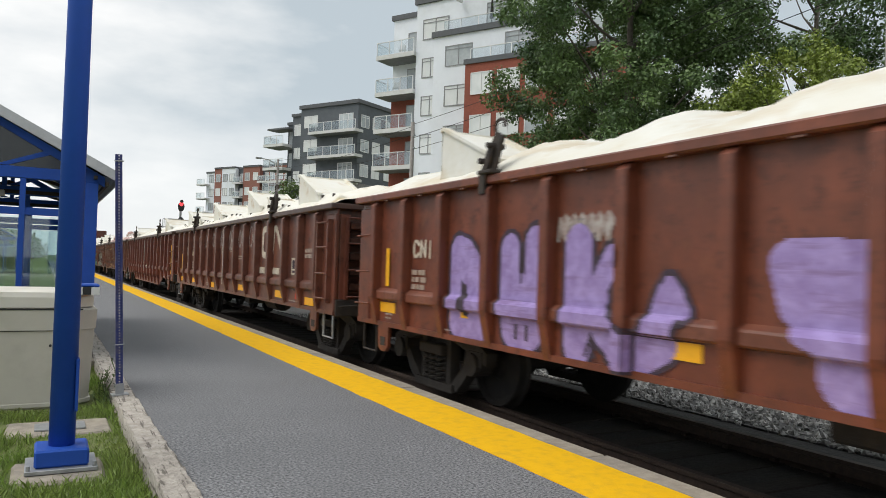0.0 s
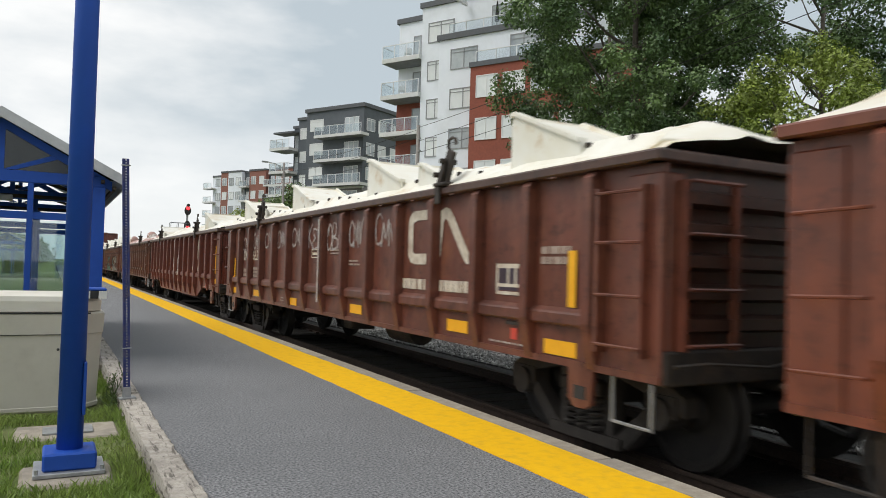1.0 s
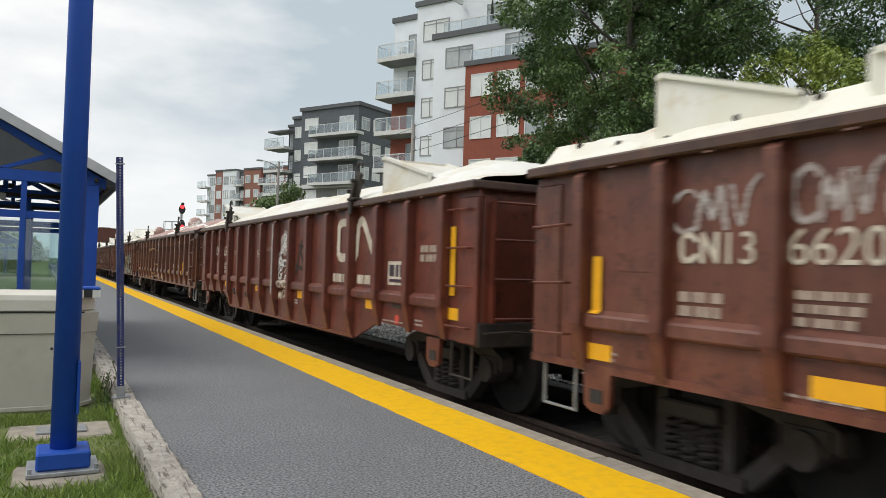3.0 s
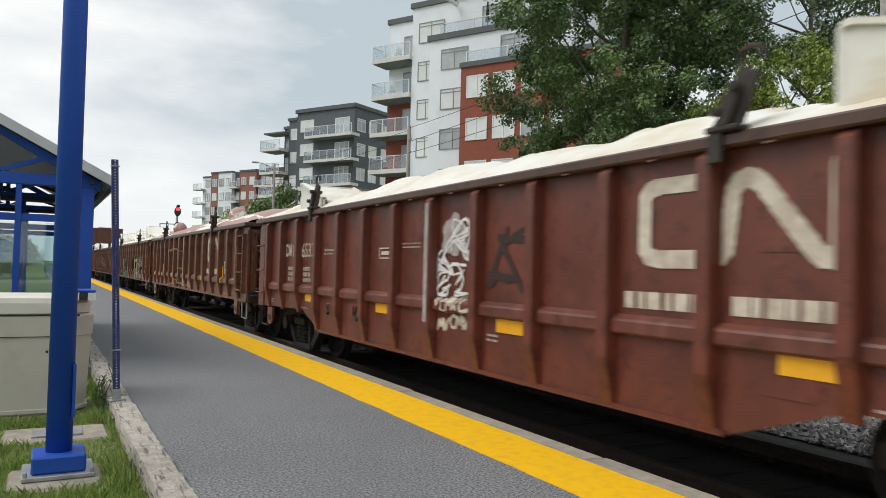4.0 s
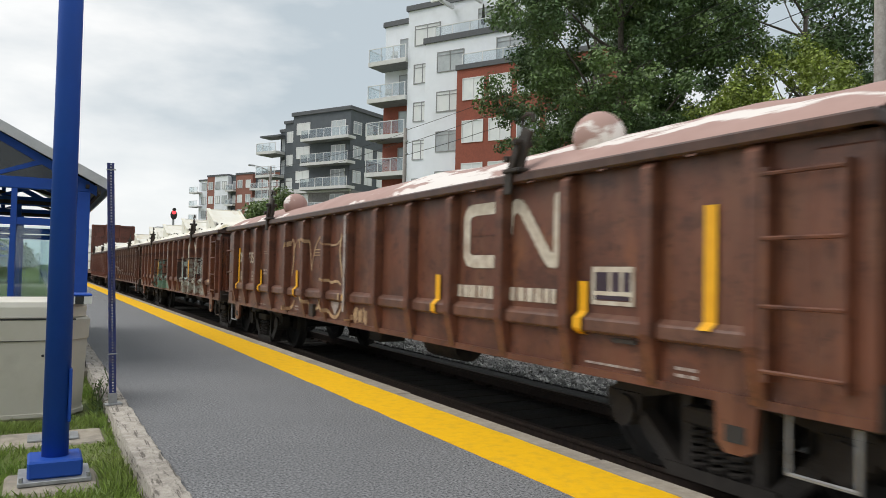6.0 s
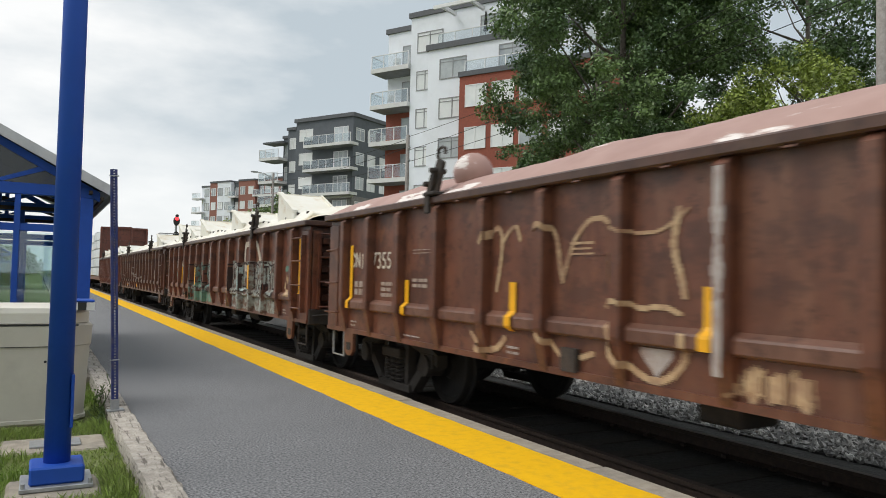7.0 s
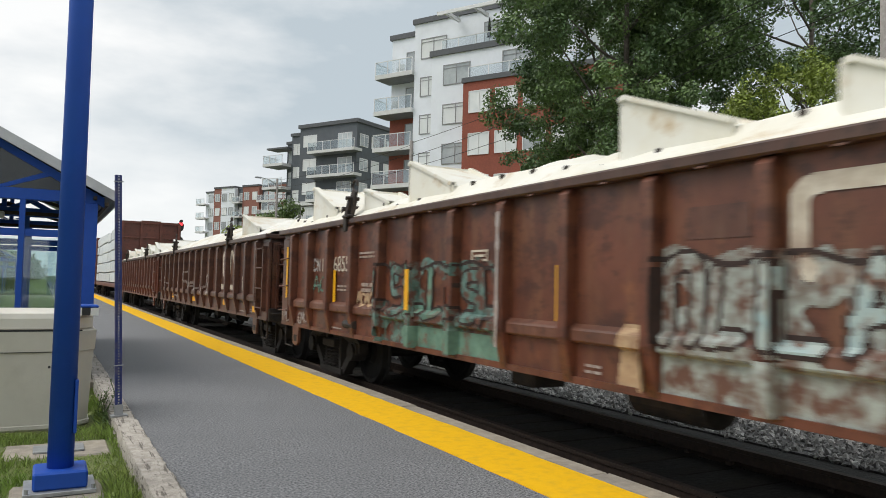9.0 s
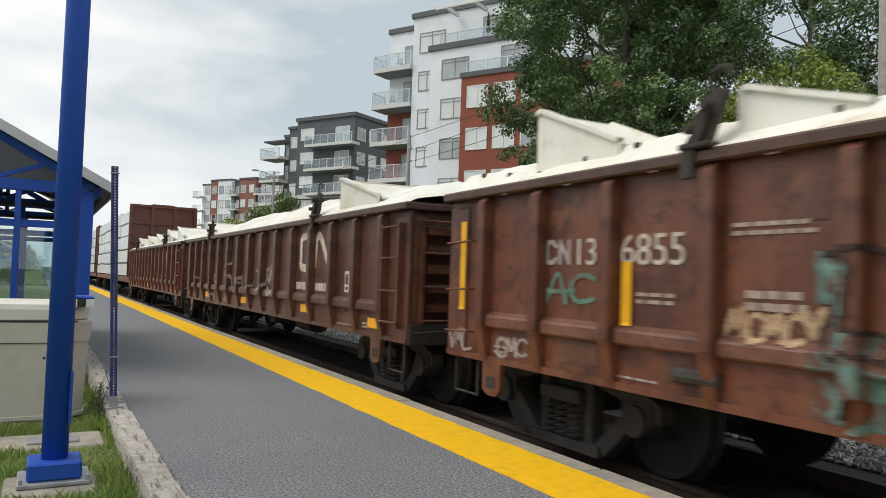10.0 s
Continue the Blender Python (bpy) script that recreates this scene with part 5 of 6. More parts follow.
def centrebeam(y_front, n):
    """Long flat car with end bulkheads, stacked with wrapped lumber."""
    ln = 22.0
    car = thing("centrebeam_car", "red-brown bulkhead flat car stacked with wrapped lumber", "freight car",
                pose(TRACK_X, y_front + ln / 2, RAIL_Z), group="freight train")
    p = PAINTS[2]
    part("deck", box(NB(), -1.4, 1.4, -ln / 2, ln / 2, 0.85, 1.1, 0.02), p, car)
    for e in (-1, 1):
        y = e * (ln / 2 - 0.5)
        part("bulkhead", box(NB(), -1.5, 1.5, y - 0.06, y + 0.06, 1.1, 4.55, 0.02), p, car)
        for x in (-1.45, -0.5, 0.5, 1.45):
            part("bulkhead_post", box(NB(), x - 0.07, x + 0.07, y + e * 0.06, y + e * 0.26, 1.1, 4.5), p, car)
        for z in (1.9, 2.8, 3.7, 4.5):
            part("bulkhead_rail", box(NB(), -1.5, 1.5, y + e * 0.06, y + e * 0.2, z - 0.06, z + 0.06), p, car)
        bogie(car, e * 8.2)
    part("centre_beam", box(NB(), -0.06, 0.06, -ln / 2 + 0.6, ln / 2 - 0.6, 1.1, 4.4), p, car)
    part("top_walk", box(NB(), -0.5, 0.5, -ln / 2 + 0.5, ln / 2 - 0.5, 4.55, 4.62), p, car)
    stack = thing("lumber_stack", "stacked lumber bundles wrapped in white sheeting", "lumber", pose(TRACK_X, y_front + ln / 2, RAIL_Z), group="lumber stacks")
    rng = random.Random(n)
    for s in (-1, 1):
        y = -ln / 2 + 0.65
        while y < ln / 2 - 1.5:
            w = rng.choice((2.44, 3.05, 3.66, 4.88))
            w = min(w, ln / 2 - 0.6 - y)
            z = 1.12
            for r in range(5):
                h = rng.choice((0.62, 0.66, 0.70))
                part("lumber_pack", box(NB(), min(s * 0.08, s * (1.4 + rng.uniform(-.02, .03))), max(s * 0.08, s * (1.4 + rng.uniform(-.02, .03))),
                                   y + 0.03, y + w - 0.03, z + 0.04, z + h - 0.03, 0.015), WRAP, stack)
                z += h
            y += w
    MOVING.extend((car, stack))


WRAP = mat("white_lumber_wrap", (0.70, 0.72, 0.72), (0.60, 0.63, 0.64), scale=2.2, rough=0.45, bump=0.3, bscale=5,
           stain=(0.42, 0.47, 0.5), sscale=3.5, samount=0.6, stretch=(1, 0.5, 2), vary=0.08)
train()
for i in range(3):
    centrebeam(FIRST_END + 0.95 + PITCH * 6 + i * 23.0, i)

# ---------------------------------------------------------------- apartment buildings
SIDING = mat("white_siding", (0.80, 0.83, 0.88), (0.76, 0.79, 0.845), scale=0.8, rough=0.7, bump=0.1, bscale=20, stain=(0.64, 0.66, 0.68), sscale=0.5, samount=0.5)
BRICK = mat("red_brick", (0.30, 0.085, 0.052), (0.24, 0.068, 0.044), scale=9, rough=0.85, bump=0.3, bscale=30, stain=(0.20, 0.06, 0.042), sscale=0.6, samount=0.6)
GREY = mat("charcoal_siding", (0.098, 0.112, 0.128), (0.08, 0.09, 0.104), scale=1.5, rough=0.7, bump=0.1, bscale=20, stain=(0.11, 0.12, 0.13), sscale=0.6, samount=0.5)
TRIM = mat("dark_parapet", (0.10, 0.105, 0.115), (0.08, 0.085, 0.092), rough=0.6)
STONE_GREY = mat("grey_stone_veneer", (0.26, 0.25, 0.245), (0.17, 0.165, 0.16), scale=4, rough=0.85, bump=0.5, bscale=14)
FRAME_W = mat("white_window_frame", (0.74, 0.74, 0.74), (0.70, 0.70, 0.70), rough=0.5, bump=0)
FRAME_D = mat("grey_window_frame", (0.30, 0.305, 0.31), (0.26, 0.265, 0.27), rough=0.5, bump=0)
# Pane colours carry the sky's reflection and pale curtains behind the glass.
PANE = mat("window_pane", (0.50, 0.53, 0.54), (0.30, 0.33, 0.35), scale=0.5, rough=0.06, bump=0, vary=0.25, spec=0.8)
SKY_BLIND = mat("pane_with_blind_and_sky", (0.78, 0.79, 0.78), (0.68, 0.70, 0.70), scale=0.7, rough=0.1, bump=0, vary=0.12, spec=0.8)
SLAB = mat("balcony_concrete", (0.68, 0.68, 0.67), (0.60, 0.60, 0.59), scale=2, rough=0.8, bump=0.1)
# Darkened slab concrete: the shade below the balconies is in this colour.
SOFFIT_SHADE = mat("shaded_soffit", (0.20, 0.205, 0.21), (0.16, 0.165, 0.17), scale=2, rough=0.8)
RAILGLASS = glass("balcony_glass", (0.90, 0.92, 0.92), 0.08, 0.12)


def window(b, x, z, w, h, y=0.0, cols=2, frame_mat=None, pane_mat=None, transom=True, side=False):
    """A window with frame, mullions and panes in the wall at depth y; side: in the wall that runs back at x = y."""
    d0, d1 = -0.06, 0.02
    bm = NB()

    def bar(a0, a1, b0, b1, e0=d0):
        if side:
            box(bm, y - d1, y - e0, a0, a1, b0, b1)
        else:
            box(bm, a0, a1, y + e0, y + d1, b0, b1)
    t = 0.07
    rings = [[(x, z), (x + w, z), (x + w, z + h), (x, z + h)], [(x + t, z + t), (x + w - t, z + t), (x + w - t, z + h - t), (x + t, z + h - t)]]
    vv = [[[bm.verts.new((y - d, p[0], p[1]) if side else (p[0], y + d, p[1])) for p in ring] for d in (d0, d1)] for ring in rings]
    for i in range(4):
        j = (i + 1) % 4
        bm.faces.new((vv[0][0][i], vv[0][0][j], vv[1][0][j], vv[1][0][i]))
        bm.faces.new((vv[0][0][i], vv[0][1][i], vv[0][1][j], vv[0][0][j]))
        bm.faces.new((vv[1][0][i], vv[1][0][j], vv[1][1][j], vv[1][1][i]))
    f = part("window", bm, frame_mat or FRAME_D, b)
    for i in range(1, cols):
        c = x + w * i / cols
        bm = NB()
        bar(c - 0.03, c + 0.03, z + t, z + h - t)
        part("mullion", bm, frame_mat or FRAME_D, f)
    if transom:
        bm = NB()
        bar(x + t, x + w - t, z + h * 0.80, z + h * 0.80 + 0.05, d0 + 0.004)
        part("transom", bm, frame_mat or FRAME_D, f)
    pm = NB()
    if side:
        box(pm, y - 0.01, y + 0.025, x + t, x + w - t, z + t, z + h - t)
    else:
        box(pm, x + t, x + w - t, y - 0.025, y + 0.01, z + t, z + h - t)
    part("pane", pm, pane_mat or PANE, f)


def balcony(b, x0, x1, y0, y1, z, rail=1.05, glass_rail=True):
    s = part("balcony", box(NB(), x0, x1, y0, y1, z - 0.34, z), SLAB, b)
    # Thin dark sheet that paints the slab's underside as shaded.
    part("soffit", box(NB(), x0 + 0.05, x1 - 0.05, y0 + 0.05, y1, z - 0.355, z - 0.342), SOFFIT_SHADE, s)
    part("glass_panel", box(NB(), x0 + 0.06, x1 - 0.05, y0 + 0.05, y0 + 0.065, z + 0.06, z + rail - 0.04), RAILGLASS, s)
    part("glass_panel", box(NB(), x0 + 0.04, x0 + 0.055, y0 + 0.1, y1, z + 0.06, z + rail - 0.04), RAILGLASS, s)
    bm = NB()
    box(bm, x0 + 0.02, x1 - 0.02, y0 + 0.02, y0 + 0.08, z + rail - 0.05, z + rail)
    box(bm, x0 + 0.02, x0 + 0.08, y0 + 0.08, y1, z + rail - 0.05, z + rail)
    part("handrail", bm, FRAME_W, s)
    n = max(2, int((x1 - x0) / 1.1))
    for i in range(n + 1):
        x = x0 + 0.05 + (x1 - x0 - 0.1) * i / n
        part("rail_post", box(NB(), x - 0.025, x + 0.025, y0 + 0.02, y0 + 0.07, z, z + rail - 0.05), FRAME_W, s)
    return s


def white_building():
    b = thing("apartment_building", "tall white and red-brick apartment building with glass balconies", "building", pose(24.70, 51.04, -0.5, 0, 0, -61))
    Z = 0.5     # ground below the datum of the platform
    part("wall", box(NB(), 0.0, 14.0, 0.0, 14, 0, 21.45 + Z), SIDING, b)
    part("parapet", box(NB(), -0.15, 14.1, -0.15, 14.1, 21.45 + Z, 21.85 + Z), TRIM, b)
    part("wall", box(NB(), 2.45, 14.0, -1.2, -0.002, 0, 18.2 + Z), SIDING, b)
    part("parapet", box(NB(), 2.30, 14.2, -1.35, -0.02, 18.2 + Z, 18.62 + Z), TRIM, b)
    part("wall", box(NB(), 5.94, 18.0, -2.4, -1.202, 0, 15.5 + Z), BRICK, b)
    part("parapet", box(NB(), 5.85, 18.1, -2.5, -1.21, 15.5 + Z, 15.85 + Z), TRIM, b)
    # set-back wing behind the balconies
    part("wall", box(NB(), -3.37, -0.002, 1.6, 13.5, 14.6 + Z, 21.2 + Z), SIDING, b)
    part("wall", box(NB(), -3.45, -0.002, 1.6, 13.5, 0, 14.6 + Z), BRICK, b)
    part("parapet", box(NB(), -3.55, -0.16, 1.45, 13.5, 21.2 + Z, 21.6 + Z), TRIM, b)
    for i in range(6):
        z = 17.85 - 2.93 * i + Z
        balcony(b, -3.65 - 0.03 * i, -0.01, -0.3, 1.6, z)
        window(b, -1.9, z + 0.05, 1.6, 2.1, 1.6, 2, FRAME_D, PANE, False)
        window(b, 0.60, 15.68 - 2.93 * i + Z, 1.6, 1.52, 0.0, 2, FRAME_D, SKY_BLIND)
        if i < 5:
            window(b, 3.48, 15.92 - 2.93 * i + Z, 2.3, 1.52, -1.2, 2, FRAME_D, SKY_BLIND if i % 2 else PANE)
        window(b, 6.43, 13.3 - 2.98 * i + Z, 1.70, 1.56, -2.4, 2, FRAME_W, SKY_BLIND, False) if i < 4 else None
        if i < 4:
            for k in range(1, 5):
                window(b, 6.43 + 2.12 * k, 13.3 - 2.98 * i + Z, 1.70, 1.56, -2.4, 2, FRAME_W, SKY_BLIND if k % 2 else PANE, False)
    window(b, 0.62, 18.62 + Z, 2.34, 1.58, 0.0, 2, FRAME_D, SKY_BLIND)
    # roof terrace: windows, rails, pergola, closed parasols, chairs
    window(b, 6.2, 18.7 + Z, 3.2, 1.9, 0.0, 3, FRAME_D, PANE)
    window(b, 8.4, 15.9 + Z, 3.2, 1.9, -1.2, 3, FRAME_D, PANE)
    for x0, x1, y, z in ((3.2, 13.5, -1.1, 18.62 + Z), (6.3, 17.5, -2.3, 15.85 + Z)):
        part("glass_panel", box(NB(), x0, x1, y, y + 0.02, z + 0.05, z + 0.75), RAILGLASS, b)
        part("handrail", box(NB(), x0, x1, y - 0.02, y + 0.04, z + 0.75, z + 0.80), FRAME_W, b)
        for i in range(8):
            x = x0 + (x1 - x0) * i / 7
            part("rail_post", box(NB(), x - 0.025, x + 0.025, y - 0.02, y + 0.03, z, z + 0.75), FRAME_W, b)
    for x in (4.0, 6.4, 8.8):
        part("pergola_beam", box(NB(), x, x + 0.22, -2.0, -0.16, 20.9 + Z, 21.15 + Z), FRAME_W, b)
    part("pergola_beam", box(NB(), 3.4, 10.5, -2.15, -2.0, 20.9 + Z, 21.15 + Z), FRAME_W, b)
    for x in (7.0, 11.4):
        u = thing("parasol", "closed dark parasol on a roof terrace", "parasol", b.matrix_basis @ pose(x, -0.7, 18.2 + Z))
        part("pole", tube(NB(), (0, 0, 0), (0, 0, 2.4), 0.03), DARKSTEEL, u)
        part("canopy", tube(NB(), (0, 0, 0.95), (0, 0, 2.35), 0.17, 10, 0.05), BLACK, u)
    for x, z in ((-1.6, 17.85 + Z), (-2.1, 14.92 + Z)):
        c = thing("balcony_chair", "pale balcony chair behind a glass rail", "chair", b.matrix_basis @ pose(x, 0.4, z, 0, 0, 25))
        part("seat", box(NB(), -0.25, 0.25, -0.25, 0.25, 0.38, 0.44, 0.01), SLAB, c)
        part("backrest", box(NB(), -0.25, 0.25, 0.2, 0.26, 0.44, 0.9, 0.01), SLAB, c)
        for dx in (-0.22, 0.22):
            for dy in (-0.22, 0.22):
                part("leg", box(NB(), dx - 0.02, dx + 0.02, dy - 0.02, dy + 0.02, 0, 0.38), SLAB, c)
    return b


def grey_building():
    b = thing("apartment_building", "dark grey apartment building with pale concrete balconies", "building", pose(31.89, 80.95, -0.5, 0, 0, -61))
    Z = 0.5
    part("wall", box(NB(), -9.1, 0, 0, 14, 10.8 + Z, 20.25 + Z), GREY, b)
    part("wall", box(NB(), -9.1, 0, 0, 14, 0, 10.798 + Z), STONE_GREY, b)
    part("parapet", box(NB(), -9.3, 0.2, -0.2, 14.2, 20.25 + Z, 20.7 + Z), TRIM, b)
    part("wall", box(NB(), -10.75, -9.102, 0.3, 13, 0, 19.5 + Z), GREY, b)
    part("parapet", box(NB(), -10.9, -9.31, 0.15, 13, 19.5 + Z, 19.85 + Z), TRIM, b)
    part("wall", box(NB(), -12.6, -10.752, 1.4, 12, 0, 18.8 + Z), GREY, b)
    part("parapet", box(NB(), -12.7, -10.91, 1.25, 12, 18.8 + Z, 19.15 + Z), TRIM, b)
    part("canopy", box(NB(), -14.3, -10.8, -0.6, 1.4, 17.9 + Z, 18.1 + Z), TRIM, b)
    for i in range(6):
        z = 17.0 - 2.93 * i + Z
        window(b, -8.5, 17.85 - 2.95 * i + Z, 2.2, 1.45, 0, 2, FRAME_W, SKY_BLIND)
        window(b, -2.9, z + 0.05, 2.2, 2.1, 0, 3, FRAME_W, PANE, False)
        window(b, -10.42, 17.08 - 2.93 * i + Z, 1.2, 1.4, 0.3, 2, FRAME_W, SKY_BLIND)
        balcony(b, -6.5, 0.85, -1.5, -0.01, z)
        if i:
            balcony(b, -14.2, -10.8, -1.3, 1.38, z + 1.9)
            window(b, -12.3, z + 2.0, 1.3, 2.0, 1.4, 2, FRAME_W, PANE, False)
        for y in (0.55, 2.75, 5.2):
            window(b, y, 17.5 - 2.93 * i + Z, 1.55, 1.5, 0.0, 2, FRAME_W, SKY_BLIND if y > 2 else PANE, True, True)
    part("band", box(NB(), -10.7, 0.3, -0.3, -0.01, 10.6 + Z, 11.1 + Z), SLAB, b)
    return b


ROSY = mat("rosy_brick", (0.29, 0.125, 0.095), (0.24, 0.105, 0.08), scale=6, rough=0.85, bump=0.2)


def far_building():
    b = thing("apartment_building", "distant white and brick apartment building with balconies", "building", pose(30.72, 157.02, -0.5, 0, 0, -61))
    Z = 0.5
    cols = [(-3.3, -0.2, 19.3, SIDING), (-0.2, 2.0, 20.0, ROSY), (2.0, 6.0, 20.0, SIDING), (6.0, 8.3, 19.8, GREY), (8.3, 13.0, 20.0, ROSY), (13.0, 15.5, 19.9, GREY), (15.5, 26.0, 20.0, ROSY)]
    for i, (x0, x1, h, m) in enumerate(cols):
        y = 0.9 if m is GREY else (0.5 if i == 0 else 0.0)
        part("wall", box(NB(), x0, x1 - 0.002, y, 12, 0, h + Z), m, b)
        part("parapet", box(NB(), x0 - 0.05, x1 - 0.01, y - 0.12, 12, h + Z, h + 0.35 + Z), TRIM, b)
        n = max(1, int((x1 - x0) / 2.0))
        for f in range(6):
            z = 17.3 - 2.9 * f + Z
            for k in range(n):
                x = x0 + (x1 - x0) * (k + 0.5) / n - 0.7
                window(b, x, z, 1.4, 1.6, y, 2, FRAME_W if m is not SIDING else FRAME_D, SKY_BLIND if (k + f) % 2 else PANE, False)
            if m is GREY or i == 0:
                balcony(b, (x0 - 1.6) if i == 0 else x0 + 0.05, x1 - 0.05 if i else x0 + 1.0, -0.8, y - 0.01, z - 0.3)
            if i == 6:
                balcony(b, x0 + 0.5, x0 + 8.0, -1.3, -0.01, z - 0.4)
    return b


white_building()
grey_building()
far_building()


# ---------------------------------------------------------------- trees, bushes, grass
BARK = mat("grey_bark", (0.14, 0.12, 0.10), (0.08, 0.068, 0.057), scale=10, rough=0.95, bump=0.8, bscale=18)
LEAF = foliage("poplar_leaf", (0.052, 0.100, 0.038), (0.14, 0.215, 0.066))
LEAF_Y = foliage("yellow_green_leaf", (0.17, 0.23, 0.035), (0.25, 0.31, 0.06))
LEAF_B = foliage("bush_leaf", (0.07, 0.12, 0.03), (0.13, 0.19, 0.05))


def leaf_mesh(name, centres, radii, per, size, material, seed, squash=0.8):
    """Leaves as small folded blades, scattered round clump centres."""
    rng = np.random.default_rng(seed)
    V = []
    for c, r in zip(centres, radii):
        n = int(per * r * r)
        d = rng.normal(size=(n, 3))
        d *= (r * 1.12 * rng.random(n) ** 0.42 / np.linalg.norm(d, axis=1))[:, None]
        d[:, 2] *= squash
        p = d + c
        # blades lie roughly across the way out and up from the middle of their clump
        nrm = d / (r + 1e-6) * 0.9 + rng.normal(size=(n, 3)) * 0.55
        nrm[:, 2] += 0.55
        a = np.cross(nrm, rng.normal(size=(n, 3)))
        a /= np.linalg.norm(a, axis=1)[:, None]
        b = np.cross(a, nrm)
        b /= np.linalg.norm(b, axis=1)[:, None]
        s = size * (0.6 + 0.8 * rng.random(n))[:, None]
        V.append(np.stack([p - a * s, p + b * s * 0.62 - a * s * 0.1, p + a * s, p - b * s * 0.62 - a * s * 0.1], axis=1))
    V = np.concatenate(V).reshape(-1, 3)
    F = np.arange(len(V)).reshape(-1, 4)
    return raw_mesh(name, V.tolist(), F.tolist(), material)


def tree(x, y, height, spread, base, seed, material, per, size, label, clumps=70, trunk_r=0.24, top=0.5):
    t = thing("tree", label, "tree", pose(x, y, -0.5))
    rng = random.Random(seed)
    part("trunk", tube(NB(), (0, 0, -0.1), (rng.uniform(-.2, .2), 0, height * 0.88), trunk_r, 10, trunk_r * 0.15), BARK, t, smooth=True)
    centres, radii = [], []
    limbs = []
    # boughs, each with a spray of small clumps at its end
    boughs = max(8, clumps // 4)
    for i in range(boughs):
        f = (i + 0.5) / boughs
        z = base + (height - base) * f
        wid = spread * math.sin(math.pi * min(1, max(0.06, (f * 0.86 + 0.14)))) ** top
        a = i * 2.4 + rng.uniform(-.5, .5)
        r = wid * math.sqrt(rng.uniform(0.10, 1.0))
        c = (r * math.cos(a), r * math.sin(a), z)
        limbs.append(c)
        size_b = rng.uniform(0.75, 1.3) * spread * 0.25
        for k in range(7):
            q = Vector((rng.gauss(0, 1), rng.gauss(0, 1), rng.gauss(0, 0.7))) * size_b * 0.55
            centres.append((c[0] * 1.03 + q.x, c[1] * 1.03 + q.y, c[2] + q.z + 0.15))
            radii.append(rng.uniform(0.55, 1.25) * size_b * 0.46)
    for c in limbs[::max(1, boughs // 26)]:
        z0 = min(height * 0.86, max(1.2, c[2] - rng.uniform(0.5, 0.9) * math.hypot(c[0], c[1]) - 0.4))
        mid = (c[0] * 0.45, c[1] * 0.45, z0 + (c[2] - z0) * 0.35)
        bm = NB()
        tube(bm, (0, 0, z0), mid, trunk_r * 0.32, 6, trunk_r * 0.18)
        tube(bm, mid, c, trunk_r * 0.18, 6, 0.012)
        part("limb", bm, BARK, t)
    part("crown", leaf_mesh("crown", np.array(centres), radii, per, size, material, seed), None, t)
    return t


def bush(x, y, w, h, seed, material, label, size=0.06, per=500):
    rng = random.Random(seed)
    t = thing("bush", label, "bush", pose(x, y, -0.5))
    bm = NB()
    centres = []
    for i in range(16):
        a, r = rng.uniform(0, 6.28), w * math.sqrt(rng.random())
        c = (r * math.cos(a), r * math.sin(a), h * rng.uniform(0.3, 1.0) * (1 - 0.35 * r / w))
        centres.append(c)
        tube(bm, (0.1 * c[0], 0.1 * c[1], 0), c, 0.025, 5, 0.008)
    part("stem", bm, BARK, t)
    part("crown", leaf_mesh("crown", np.array(centres), [w * rng.uniform(0.25, 0.45) for _ in centres], per, size, material, seed), None, t)


tree(16.6, 18.2, 15.0, 3.85, 1.6, 3, LEAF, 1500, 0.055, "large dark green poplar tree beyond the railway", clumps=420)
tree(21.5, 15.0, 17.0, 4.6, 4.0, 8, LEAF, 1200, 0.058, "tall airy green tree with gaps of sky", clumps=150, trunk_r=0.15)
tree(17.6, 12.9, 7.6, 2.6, 2.2, 14, LEAF_Y, 1700, 0.048, "small yellow-green tree beyond the railway", clumps=130, trunk_r=0.08)
tree(20.5, 24.0, 16.0, 4.0, 3.0, 21, LEAF, 900, 0.075, "green tree standing behind the others", clumps=130)
bush(15.6, 36.6, 0.9, 7.0, 31, LEAF_Y, "light green sapling by the railway", 0.10, 600)
bush(14.9, 30.4, 0.7, 6.0, 32, LEAF_B, "green creeper round a pole beyond the track", 0.08, 500)
bush(18.0, 62.0, 3.4, 8.9, 33, LEAF_B, "broad green bush in front of the flats", 0.13, 420)
bush(18.5, 74.0, 2.8, 9.6, 34, LEAF_Y, "yellow-green bush in front of the flats", 0.14, 420)
bush(14.8, 25.2, 1.2, 6.0, 35, LEAF_Y, "yellowish bush beyond the track", 0.07, 420)
bush(20.5, 66.0, 2.6, 9.4, 36, LEAF_B, "broad green bush in front of the flats", 0.13, 420)


def distant_trees():
    rng = random.Random(77)
    centres, radii = [], []
    for i in range(150):
        y = rng.uniform(170, 330)
        x = -y * rng.uniform(-0.01, 0.16)
        if x > -2:
            x -= 6
        centres.append((x, y, rng.uniform(0.5, 5.0)))
        radii.append(rng.uniform(1.8, 3.6))
    ob = new("distant_trees", leaf_mesh("distant_trees", np.array(centres), radii, 45, 0.42, LEAF_B, 5))
    tagged(ob, "row of low green trees on the far side of the field", "trees", kind="stuff")


